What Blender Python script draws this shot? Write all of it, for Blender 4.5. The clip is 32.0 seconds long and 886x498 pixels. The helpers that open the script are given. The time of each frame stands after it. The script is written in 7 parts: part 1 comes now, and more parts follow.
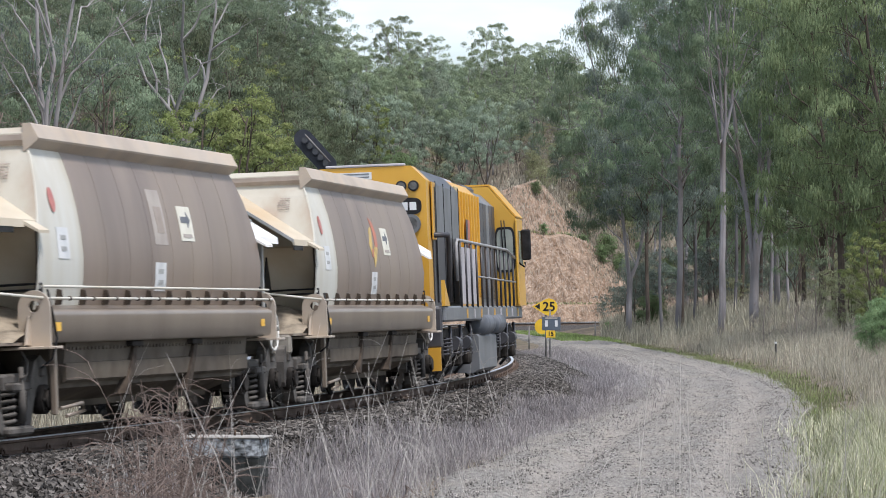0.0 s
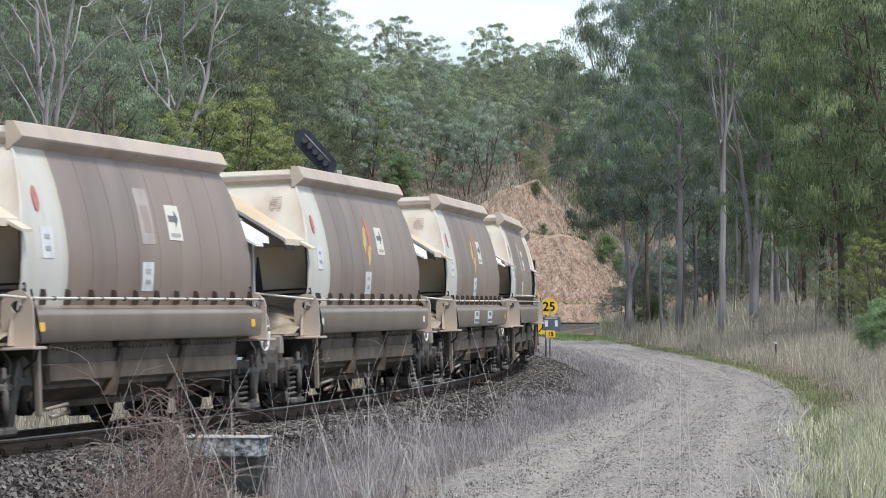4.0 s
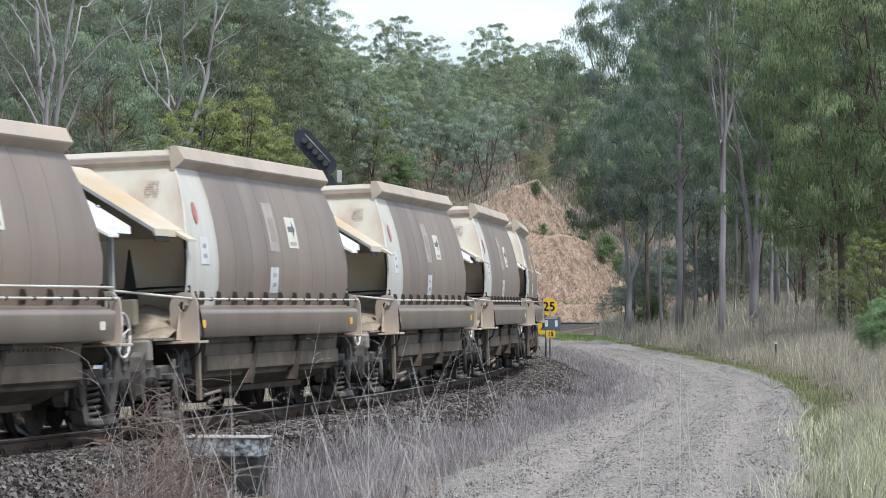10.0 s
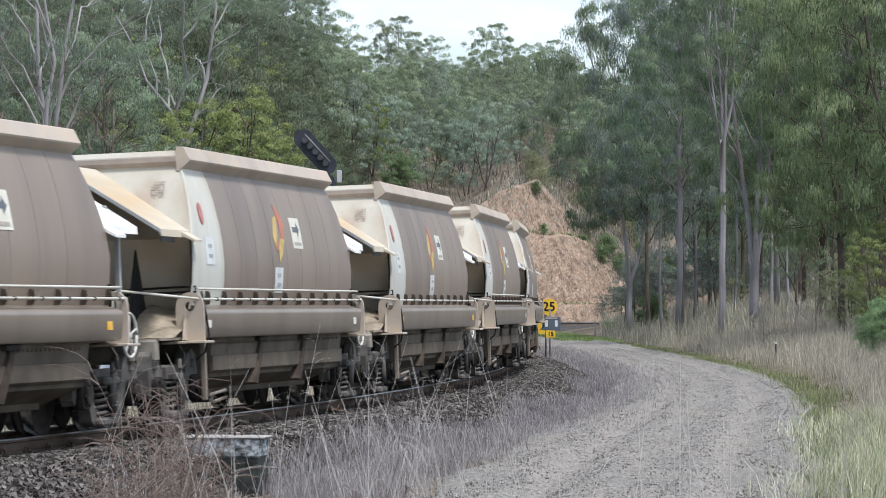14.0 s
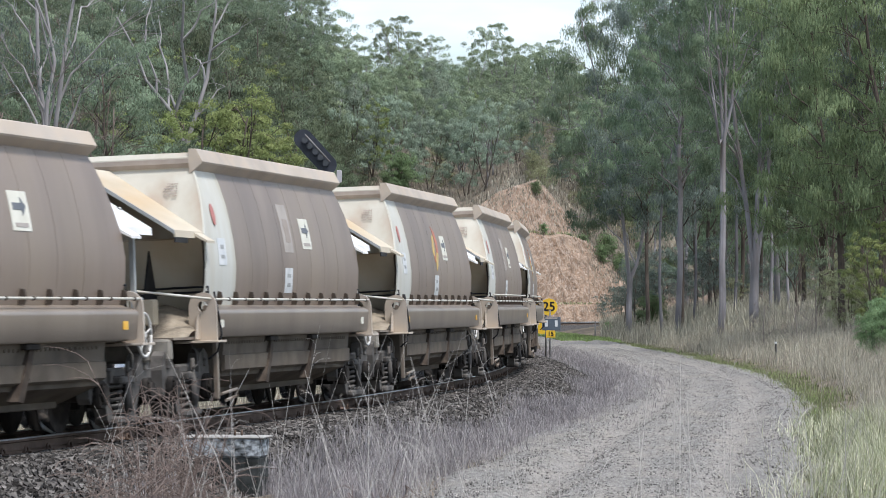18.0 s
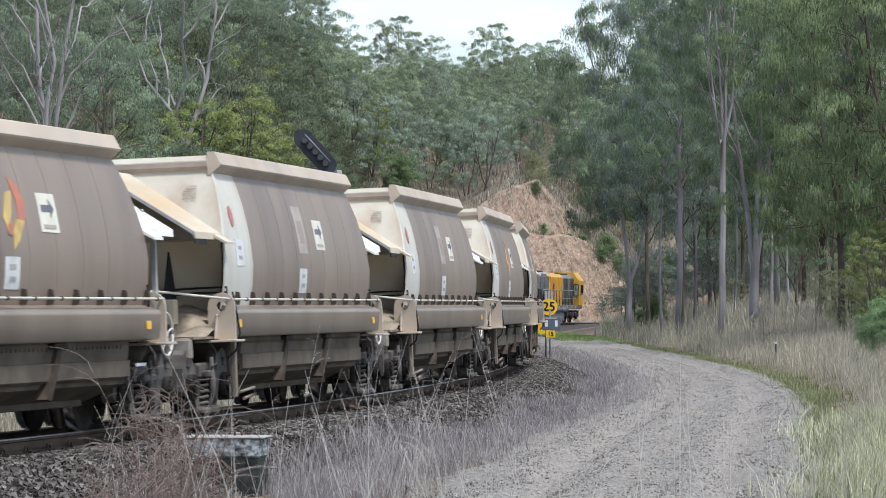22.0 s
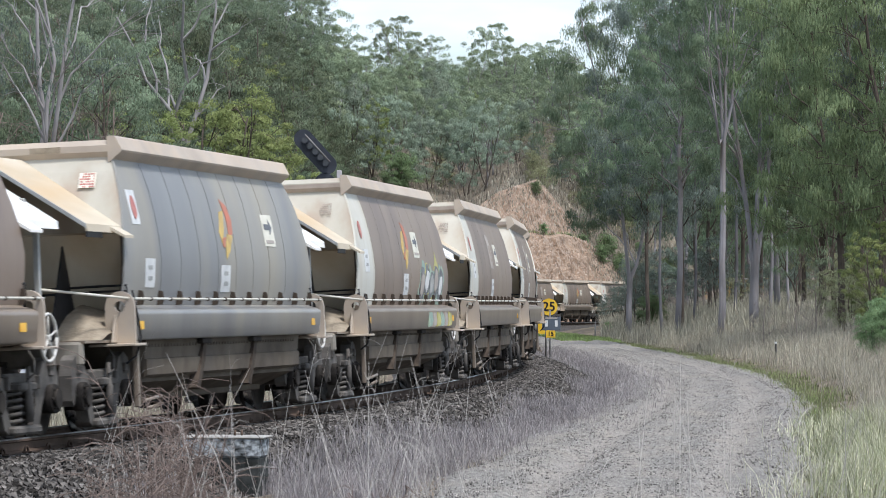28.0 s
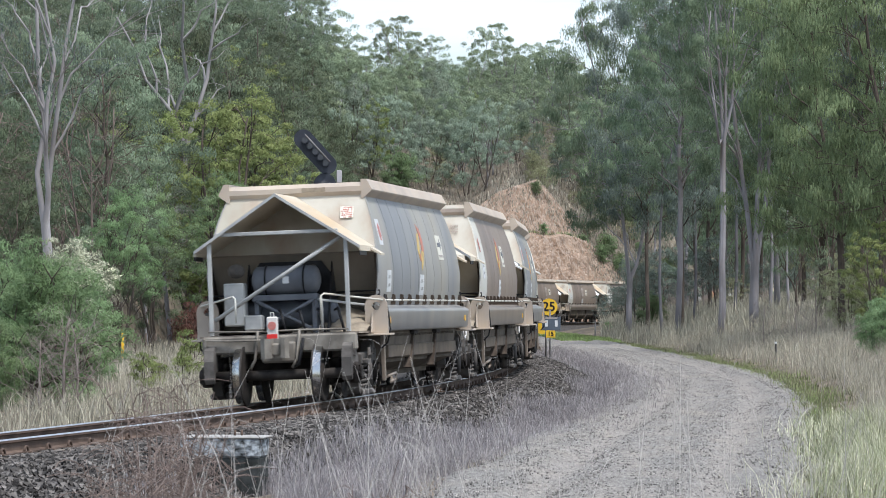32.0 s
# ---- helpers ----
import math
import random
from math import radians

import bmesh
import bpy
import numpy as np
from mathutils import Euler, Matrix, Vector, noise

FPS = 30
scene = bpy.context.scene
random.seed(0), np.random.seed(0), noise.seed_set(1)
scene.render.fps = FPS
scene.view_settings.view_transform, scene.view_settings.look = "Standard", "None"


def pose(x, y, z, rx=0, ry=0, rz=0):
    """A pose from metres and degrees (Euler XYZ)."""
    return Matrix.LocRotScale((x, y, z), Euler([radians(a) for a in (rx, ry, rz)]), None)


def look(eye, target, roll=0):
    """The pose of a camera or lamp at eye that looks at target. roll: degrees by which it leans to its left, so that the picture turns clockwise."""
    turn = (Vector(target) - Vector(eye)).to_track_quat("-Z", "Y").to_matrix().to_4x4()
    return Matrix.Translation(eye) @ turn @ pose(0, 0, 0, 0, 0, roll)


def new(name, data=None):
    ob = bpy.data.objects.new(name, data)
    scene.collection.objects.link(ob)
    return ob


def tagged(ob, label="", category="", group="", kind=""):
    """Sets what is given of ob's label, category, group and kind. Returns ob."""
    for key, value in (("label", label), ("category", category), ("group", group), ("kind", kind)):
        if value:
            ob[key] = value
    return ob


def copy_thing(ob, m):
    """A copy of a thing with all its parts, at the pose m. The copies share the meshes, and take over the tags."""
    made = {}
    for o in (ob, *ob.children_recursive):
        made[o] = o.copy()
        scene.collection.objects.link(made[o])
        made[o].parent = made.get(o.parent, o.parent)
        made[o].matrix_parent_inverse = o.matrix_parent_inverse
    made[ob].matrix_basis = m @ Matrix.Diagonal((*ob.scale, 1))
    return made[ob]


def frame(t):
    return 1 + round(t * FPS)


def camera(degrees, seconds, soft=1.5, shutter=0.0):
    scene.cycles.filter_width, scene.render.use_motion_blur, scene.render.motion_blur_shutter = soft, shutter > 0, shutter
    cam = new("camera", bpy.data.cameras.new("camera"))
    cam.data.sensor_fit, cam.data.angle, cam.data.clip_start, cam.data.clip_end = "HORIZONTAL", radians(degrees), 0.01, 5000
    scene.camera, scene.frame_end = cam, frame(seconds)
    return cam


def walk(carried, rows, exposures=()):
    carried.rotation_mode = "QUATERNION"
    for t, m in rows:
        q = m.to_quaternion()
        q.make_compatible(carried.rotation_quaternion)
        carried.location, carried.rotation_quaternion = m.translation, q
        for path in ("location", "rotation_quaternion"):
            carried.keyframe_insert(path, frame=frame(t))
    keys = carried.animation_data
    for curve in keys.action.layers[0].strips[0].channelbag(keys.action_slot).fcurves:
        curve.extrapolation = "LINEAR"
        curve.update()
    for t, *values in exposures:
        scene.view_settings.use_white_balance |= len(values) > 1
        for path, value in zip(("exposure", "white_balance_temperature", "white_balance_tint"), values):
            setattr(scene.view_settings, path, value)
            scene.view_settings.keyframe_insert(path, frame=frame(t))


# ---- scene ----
# X runs to the right, Y away from the camera, z = 0 is the railhead on the near curve.
cam = camera(14.41, 32.0, soft=0.7, shutter=0.25)
EYE = (0.0, 0.0, 1.33)
AIM = look(EYE, (0.0, 100.0, 1.33 + 1.694))
walk(cam, [(0.0, AIM), (32.0, AIM)], exposures=[(0.0, 0.56, 6640, 13), (3.0, 0.57, 6580, 12.5), (6.0, 0.58, 6480, 11), (25.0, 0.60, 6450, 11), (30.0, 0.62, 6440, 11), (32.0, 0.68, 6430, 11)])
cam.data.dof.use_dof = True
cam.data.dof.focus_distance = 85.0
cam.data.dof.aperture_fstop = 16.0

# ---- light ----
SUN_EL, SUN_AZ = radians(64), radians(140)   # azimuth from +Y towards +X
world = bpy.data.worlds.new("sky")
scene.world = world
world.use_nodes = True
wn, wl = world.node_tree.nodes, world.node_tree.links
sky = wn.new("ShaderNodeTexSky")
sky.sky_type = 'NISHITA'
sky.sun_disc = False
sky.sun_elevation, sky.sun_rotation = SUN_EL, SUN_AZ
sky.dust_density, sky.air_density, sky.ozone_density = 2.0, 1.0, 2.0
sky_gain = wn.new("ShaderNodeVectorMath"); sky_gain.operation = 'SCALE'
sky_gain.inputs["Scale"].default_value = 0.15
cloud_co = wn.new("ShaderNodeTexCoord")
cloud_map = wn.new("ShaderNodeMapping"); cloud_map.inputs["Scale"].default_value = (2.0, 2.0, 9.0)
cloud = wn.new("ShaderNodeTexNoise")
cloud.inputs["Scale"].default_value, cloud.inputs["Detail"].default_value = 3.0, 7.0
cloud_ramp = wn.new("ShaderNodeValToRGB")
cloud_ramp.color_ramp.elements[0].position, cloud_ramp.color_ramp.elements[1].position = 0.40, 0.62
cloud_mix = wn.new("ShaderNodeMix"); cloud_mix.data_type = 'RGBA'
cloud_mix.inputs["B"].default_value = (0.76, 0.88, 0.99, 1)
wl.new(cloud_co.outputs["Generated"], cloud_map.inputs["Vector"])
wl.new(cloud_map.outputs["Vector"], cloud.inputs["Vector"])
wl.new(cloud.outputs["Fac"], cloud_ramp.inputs["Fac"])
wl.new(cloud_ramp.outputs["Color"], cloud_mix.inputs["Factor"])
wl.new(sky.outputs["Color"], sky_gain.inputs[0])
wl.new(sky_gain.outputs["Vector"], cloud_mix.inputs["A"])
wl.new(cloud_mix.outputs["Result"], wn["Background"].inputs["Color"])
wn["Background"].inputs["Strength"].default_value = 0.95
sun = new("sun", bpy.data.lights.new("sun", 'SUN'))
sun.data.energy, sun.data.angle, sun.data.color = 2.5, radians(9), (1.0, 0.975, 0.95)
sun_way = Vector((math.sin(SUN_AZ) * math.cos(SUN_EL), math.cos(SUN_AZ) * math.cos(SUN_EL), math.sin(SUN_EL)))
sun.matrix_world = look(sun_way * 100, (0, 0, 0))


# ---- materials ----
def material(name, colours, scale=4.0, rough=0.8, metal=0.0, bump=0.2, bump_scale=40.0, bump_dist=0.01,
             vary=0.0, island=0.0, stain=None, stain_amount=0.0, stain_scale=0.6, stretch=(1, 1, 1), detail=6.0, turn=(0, 0, 0), gloss=0.5):
    """A surface whose colour drifts between two tones, with stains, fine relief and a shift from piece to piece."""
    m = bpy.data.materials.new(name)
    m.use_nodes = True
    n, l = m.node_tree.nodes, m.node_tree.links
    b = n["Principled BSDF"]
    co = n.new("ShaderNodeTexCoord")
    mp = n.new("ShaderNodeMapping"); mp.inputs["Scale"].default_value = stretch
    mp.inputs["Rotation"].default_value = turn
    l.new(co.outputs["Object"], mp.inputs["Vector"])
    t = n.new("ShaderNodeTexNoise")
    t.inputs["Scale"].default_value, t.inputs["Detail"].default_value = scale, detail
    l.new(mp.outputs["Vector"], t.inputs["Vector"])
    r = n.new("ShaderNodeValToRGB")
    r.color_ramp.elements[0].position, r.color_ramp.elements[1].position = 0.33, 0.67
    r.color_ramp.elements[0].color, r.color_ramp.elements[1].color = (*colours[0], 1), (*colours[1], 1)
    l.new(t.outputs["Fac"], r.inputs["Fac"])
    out = r.outputs["Color"]
    if stain:
        t2 = n.new("ShaderNodeTexNoise")
        t2.inputs["Scale"].default_value, t2.inputs["Detail"].default_value = stain_scale, 5.0
        l.new(mp.outputs["Vector"], t2.inputs["Vector"])
        r2 = n.new("ShaderNodeMapRange")
        r2.inputs["From Min"].default_value, r2.inputs["From Max"].default_value = 0.45, 0.7
        r2.inputs["To Max"].default_value = stain_amount
        l.new(t2.outputs["Fac"], r2.inputs["Value"])
        x = n.new("ShaderNodeMix"); x.data_type = 'RGBA'
        x.inputs["B"].default_value = (*stain, 1)
        l.new(r2.outputs["Result"], x.inputs["Factor"]); l.new(out, x.inputs["A"])
        out = x.outputs["Result"]
    for amount, node, socket in ((vary, "ShaderNodeObjectInfo", "Random"), (island, "ShaderNodeNewGeometry", "Random Per Island")):
        if amount:
            i = n.new(node)
            g = n.new("ShaderNodeMapRange")
            g.inputs["To Min"].default_value, g.inputs["To Max"].default_value = 1 - amount, 1 + amount
            l.new(i.outputs[socket], g.inputs["Value"])
            h = n.new("ShaderNodeHueSaturation")
            l.new(g.outputs["Result"], h.inputs["Value"]); l.new(out, h.inputs["Color"])
            out = h.outputs["Color"]
    l.new(out, b.inputs["Base Color"])
    b.inputs["Roughness"].default_value, b.inputs["Metallic"].default_value = rough, metal
    b.inputs["Specular IOR Level"].default_value = gloss
    if bump:
        t3 = n.new("ShaderNodeTexNoise")
        t3.inputs["Scale"].default_value, t3.inputs["Detail"].default_value = bump_scale, 5.0
        l.new(co.outputs["Object"], t3.inputs["Vector"])
        u = n.new("ShaderNodeBump")
        u.inputs["Strength"].default_value, u.inputs["Distance"].default_value = bump, bump_dist
        l.new(t3.outputs["Fac"], u.inputs["Height"]); l.new(u.outputs["Normal"], b.inputs["Normal"])
    return m


def leaf_material(name, dark, light, island=0.2, vary=0.3, through_it=0.45, hues=(0.485, 0.518)):
    m = material(name, (dark, light), scale=0.8, rough=0.55, bump=0, island=island, vary=vary)
    n, l = m.node_tree.nodes, m.node_tree.links
    b = n["Principled BSDF"]
    col = b.inputs["Base Color"].links[0].from_socket
    info = n.new("ShaderNodeObjectInfo")
    hue = n.new("ShaderNodeMapRange"); hue.inputs["To Min"].default_value, hue.inputs["To Max"].default_value = hues
    l.new(info.outputs["Random"], hue.inputs["Value"])
    hs = n.new("ShaderNodeHueSaturation"); l.new(hue.outputs["Result"], hs.inputs["Hue"]); l.new(col, hs.inputs["Color"])
    col = hs.outputs["Color"]
    l.new(col, b.inputs["Base Color"])
    b.inputs["Specular IOR Level"].default_value, b.inputs["Roughness"].default_value = 0.12, 0.7
    tr = n.new("ShaderNodeBsdfTranslucent")
    l.new(col, tr.inputs["Color"])
    mix = n.new("ShaderNodeMixShader"); mix.inputs[0].default_value = through_it
    l.new(b.outputs[0], mix.inputs[1]); l.new(tr.outputs[0], mix.inputs[2])
    l.new(mix.outputs[0], n["Material Output"].inputs["Surface"])
    return m


M_GROUND = material("dry_ground", ((0.105, 0.086, 0.068), (0.2, 0.167, 0.126)), gloss=0.12, scale=0.5, rough=0.95, bump=0.6, bump_scale=6, bump_dist=0.08,
                    stain=(0.1, 0.1, 0.06), stain_amount=0.4, stain_scale=0.12)
M_ROAD = material("gravel_road", ((0.182, 0.174, 0.162), (0.29, 0.277, 0.256)), gloss=0.12, scale=14, rough=0.95, bump=0.9, bump_scale=55, bump_dist=0.03,
                  stain=(0.31, 0.28, 0.24), stain_amount=0.6, stain_scale=1.6, stretch=(1, 0.3, 1))
M_BALLAST = material("ballast_bed", ((0.035, 0.032, 0.031), (0.11, 0.102, 0.096)), gloss=0.12, scale=12, rough=0.95, bump=0.9, bump_scale=18, bump_dist=0.06)
M_STONE = material("ballast_stone", ((0.046, 0.042, 0.039), (0.155, 0.144, 0.134)), gloss=0.12, scale=3, rough=0.85, bump=0.3, bump_scale=60, island=0.8)
M_ROCK = material("cut_rock", ((0.2, 0.135, 0.095), (0.34, 0.245, 0.178)), gloss=0.12, scale=0.9, rough=0.95, bump=0.8, bump_scale=5.0, bump_dist=0.1,
                  stain=(0.5, 0.44, 0.38), stain_amount=0.55, stain_scale=4.0, stretch=(1.0, 1.0, 0.6), turn=(0, 0.7, 0), detail=12.0)
M_RAIL = material("rail_rust", ((0.075, 0.054, 0.043), (0.145, 0.105, 0.083)), gloss=0.12, scale=3, rough=0.85, bump=0.3, bump_scale=50)
M_RAILTOP = material("rail_polished", ((0.55, 0.55, 0.55), (0.7, 0.7, 0.7)), scale=8, rough=0.42, metal=1.0, bump=0)
M_SLEEPER = material("sleeper", ((0.12, 0.1, 0.085), (0.22, 0.19, 0.16)), gloss=0.12, scale=6, rough=0.9, bump=0.5, vary=0.2)



def add_wheel_wear(m, colour):
    """Pale compacted bands where wheels run, broken up by the surface's own noise."""
    n, l = m.node_tree.nodes, m.node_tree.links
    b = n["Principled BSDF"]
    old = b.inputs["Base Color"].links[0].from_socket
    at = n.new("ShaderNodeAttribute"); at.attribute_name = "wear"
    t = n.new("ShaderNodeTexNoise"); t.inputs["Scale"].default_value, t.inputs["Detail"].default_value = 2.2, 6.0
    co = n.new("ShaderNodeTexCoord"); l.new(co.outputs["Object"], t.inputs["Vector"])
    k = n.new("ShaderNodeMath"); k.operation = 'MULTIPLY'
    l.new(at.outputs["Fac"], k.inputs[0]); l.new(t.outputs["Fac"], k.inputs[1])
    x = n.new("ShaderNodeMix"); x.data_type = 'RGBA'
    x.inputs["B"].default_value = (*colour, 1)
    l.new(k.outputs[0], x.inputs["Factor"]); l.new(old, x.inputs["A"])
    sp = n.new("ShaderNodeTexVoronoi"); sp.inputs["Scale"].default_value = 34.0
    mp = n.new("ShaderNodeMapping"); mp.inputs["Scale"].default_value = (1.0, 0.7, 1.0)
    l.new(co.outputs["Object"], mp.inputs["Vector"]); l.new(mp.outputs["Vector"], sp.inputs["Vector"])
    sep = n.new("ShaderNodeSeparateColor"); l.new(sp.outputs["Color"], sep.inputs["Color"])
    g = n.new("ShaderNodeMapRange"); g.inputs["To Min"].default_value, g.inputs["To Max"].default_value = 0.62, 1.25
    l.new(sep.outputs["Red"], g.inputs["Value"])
    h = n.new("ShaderNodeHueSaturation"); l.new(g.outputs["Result"], h.inputs["Value"]); l.new(x.outputs["Result"], h.inputs["Color"])
    l.new(h.outputs["Color"], b.inputs["Base Color"])


add_wheel_wear(M_ROAD, (0.33, 0.3, 0.268))

# ---- the way of the track ----
DS = 0.5
S_MIN, S_MAX = -300.0, 420.0          # s is counted along the track from where Y = 36


def bend(s):
    """How fast the heading (to the right of +Y) changes along the track."""
    if s < -70:
        return 0.0
    if s < 30:
        return -0.003996
    if s < 66:
        return -0.00362
    if s < 156:
        return 0.00015
    if s < 262:
        return 0.0041
    return 0.0


def track_table():
    pts = {}
    for way in (1, -1):
        x, y, h, k = -4.996, 36.0, 0.2211, 0
        while (S_MAX + 1 > k * DS * way) if way > 0 else (k * DS * way > S_MIN - 1):
            pts[k * way] = (x, y, h)
            h2 = h + way * DS * bend(k * DS * way)
            a = (h + h2) / 2
            x, y, h, k = x + way * DS * math.sin(a), y + way * DS * math.cos(a), h2, k + 1
    return pts


TRACK = track_table()
CANT = 2.16


def rise(s):
    u = min(max((s - 60) / 150, 0), 1)
    return 0.2 * u * u * (3 - 2 * u) + 0.001136 * min(s, 90) - 0.029


def lean(s):
    u = min(max((s - 100) / 60, 0), 1)
    return CANT * (1 - u) - 2.0 * u


def along(s):
    """Place and heading of the track's middle at s."""
    k = s / DS
    a = math.floor(k)
    p, q, w = TRACK[a], TRACK[a + 1], k - a
    return [p[i] + (q[i] - p[i]) * w for i in range(3)]


def rail_pose(s, z=0.0):
    """A pose on the track: +X forward, +Y to the left, canted."""
    x, y, h = along(s)
    return Matrix.Translation((x, y, rise(s) + z)) @ Euler((0, 0, math.pi / 2 - h)).to_matrix().to_4x4() @ pose(0, 0, 0, -lean(s), 0, 0)


def ride(s, half):
    """The pose of a vehicle whose bogies stand half a wheelbase before and behind s."""
    a, b = rail_pose(s - half), rail_pose(s + half)
    p, q = a.translation, b.translation
    way = q - p
    return Matrix.Translation((p + q) / 2) @ Euler((0, -math.atan2(way.z, way.xy.length), math.atan2(way.y, way.x))).to_matrix().to_4x4() @ pose(0, 0, 0, -lean(s), 0, 0)


PITCH = 11.72                        # from wagon to wagon


def wagons_passed(t):
    """How many wagons have gone by a fixed place."""
    return -1.3093 + 0.736457 * t + 0.000784 * t * t


S_REF = 3.0                          # where a wagon's rear corner stands when its count is whole


def wagon_s(index, t):
    return S_REF + 4.05 + (wagons_passed(t) - index) * PITCH


# ---- mesh helpers ----
def part(name, bm, mat, parent=None, label=""):
    """Links a bmesh as one mesh object, under a thing or a part where one is given."""
    me = bpy.data.meshes.new(name)
    bm.to_mesh(me)
    bm.free()
    for m in (mat if isinstance(mat, (list, tuple)) else [mat]):
        me.materials.append(m)
    ob = new(name, me)
    ob.parent = parent
    if label:
        ob["label"] = label
    return ob


def empty(name, label, category, group="", kind=""):
    return tagged(new(name), label, category, group, kind)


def add_box(bm, c, s, bevel=0.0, rot=None, mi=0):
    """A box with its middle at c and edges s, with eased edges."""
    r = bmesh.ops.create_cube(bm, size=1.0, matrix=Matrix.Translation(c) @ (rot or Matrix.Identity(4)) @ Matrix.Diagonal((*s, 1)))
    fs = {f for v in r["verts"] for f in v.link_faces}
    if bevel:
        out = bmesh.ops.bevel(bm, geom=list({e for f in fs for e in f.edges}), offset=bevel, segments=1, affect='EDGES')
        fs = set(out["faces"]) | {f for f in fs if f.is_valid}
    for f in fs:
        f.material_index = mi
    return bm


def box(c, s, bevel=0.0, rot=None):
    return add_box(bmesh.new(), c, s, bevel, rot)


def add_tube(bm, pts, radius, sides=8, caps=True, mi=0):
    """A round bar along points; radius may be a list."""
    pts = [Vector(p) for p in pts]
    rad = radius if isinstance(radius, (list, tuple)) else [radius] * len(pts)
    rings, side = [], None
    for i, p in enumerate(pts):
        d = (pts[min(i + 1, len(pts) - 1)] - pts[max(i - 1, 0)]).normalized()
        if side is None:
            side = d.orthogonal().normalized()
        side = (side - d * side.dot(d)).normalized()
        up = d.cross(side)
        rings.append([bm.verts.new(p + (side * math.cos(a) + up * math.sin(a)) * rad[i]) for a in (math.tau * k / sides for k in range(sides))])
    for a, b in zip(rings, rings[1:]):
        for k in range(sides):
            f = bm.faces.new((a[k], a[(k + 1) % sides], b[(k + 1) % sides], b[k]))
            f.smooth, f.material_index = True, mi
    if caps:
        bm.faces.new(rings[0][::-1]).material_index = mi
        bm.faces.new(rings[-1]).material_index = mi
    return bm


def tube(pts, radius, sides=8):
    return add_tube(bmesh.new(), pts, radius, sides)


def add_slab(bm, outline, axis, a, b, mi=0):
    """A plate: an outline of 2D points drawn out along an axis from a to b. x: (y, z); y: (x, z); z: (x, y)."""
    def at(p, d):
        return {"x": (d, p[0], p[1]), "y": (p[0], d, p[1]), "z": (p[0], p[1], d)}[axis]
    lo, hi = [bm.verts.new(at(p, a)) for p in outline], [bm.verts.new(at(p, b)) for p in outline]
    fs = [bm.faces.new(lo), bm.faces.new(hi[::-1])]
    for i in range(len(outline)):
        j = (i + 1) % len(outline)
        fs.append(bm.faces.new((lo[i], hi[i], hi[j], lo[j])))
    for f in fs:
        f.material_index = mi
    bmesh.ops.recalc_face_normals(bm, faces=fs)
    return bm


def slab(outline, axis, a, b):
    return add_slab(bmesh.new(), outline, axis, a, b)


def mesh_object(name, verts, faces, mat, label="", category="", kind="", smooth=False):
    me = bpy.data.meshes.new(name)
    me.from_pydata(verts, [], faces)
    me.materials.append(mat)
    if smooth:
        me.shade_smooth()
    return tagged(new(name, me), label, category, "", kind)


# ---- wagon and locomotive paints ----
UPRIGHT = (1.0, 1.0, 0.16)
M_BROWN = material("dusty_brown_paint", ((0.17, 0.131, 0.107), (0.232, 0.181, 0.147)), scale=1.6, rough=0.46, bump=0.04, vary=0.025,
                   stain=(0.26, 0.205, 0.152), stain_amount=0.6, stain_scale=0.9, stretch=UPRIGHT)
M_GREY = material("weathered_grey_paint", ((0.18, 0.187, 0.195), (0.235, 0.242, 0.245)), scale=1.0, rough=0.5, bump=0.05, vary=0.04,
                  stain=(0.36, 0.32, 0.24), stain_amount=0.6, stain_scale=0.6, stretch=UPRIGHT)
M_CREAM = material("dusty_cream_paint", ((0.36, 0.333, 0.268), (0.48, 0.458, 0.395)), scale=1.5, rough=0.6, bump=0.08, vary=0.06,
                   stain=(0.33, 0.235, 0.165), stain_amount=0.8, stain_scale=2.0, stretch=(1, 1, 0.45))
M_BAND = material("pale_band_paint", ((0.46, 0.445, 0.385), (0.58, 0.585, 0.545)), scale=1.2, rough=0.55, bump=0.06,
                  stain=(0.42, 0.36, 0.25), stain_amount=0.6, stain_scale=1.6, stretch=UPRIGHT)
M_RIM = material("rim_paint", ((0.34, 0.285, 0.232), (0.47, 0.41, 0.345)), scale=1.0, rough=0.6, bump=0.08,
                 stain=(0.45, 0.34, 0.22), stain_amount=0.5, stain_scale=2.0)
M_SILL = material("sill_paint", ((0.165, 0.133, 0.105), (0.24, 0.198, 0.158)), scale=1.4, rough=0.36, bump=0.06,
                  stain=(0.2, 0.16, 0.125), stain_amount=0.6, stain_scale=1.5, stretch=UPRIGHT)
M_SILLG = material("grey_sill_paint", ((0.165, 0.165, 0.165), (0.25, 0.245, 0.235)), scale=1.4, rough=0.36, bump=0.06, stain=(0.3, 0.26, 0.19), stain_amount=0.5, stain_scale=1.2, stretch=UPRIGHT)
M_DUST = material("coal_dust", ((0.2, 0.165, 0.122), (0.34, 0.29, 0.22)), scale=6, rough=1.0, bump=0.8, bump_scale=30)
M_HOOD = material("hood_dusty_cream", ((0.42, 0.355, 0.255), (0.54, 0.485, 0.39)), scale=1.5, rough=0.65, bump=0.1,
                  stain=(0.46, 0.33, 0.19), stain_amount=0.8, stain_scale=1.0, stretch=(0.3, 1, 1))
M_HOODW = material("hood_white", ((0.66, 0.66, 0.64), (0.78, 0.78, 0.76)), scale=2, rough=0.6, bump=0.05)
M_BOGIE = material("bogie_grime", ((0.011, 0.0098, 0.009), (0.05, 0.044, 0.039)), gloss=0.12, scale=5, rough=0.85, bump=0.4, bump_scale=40)
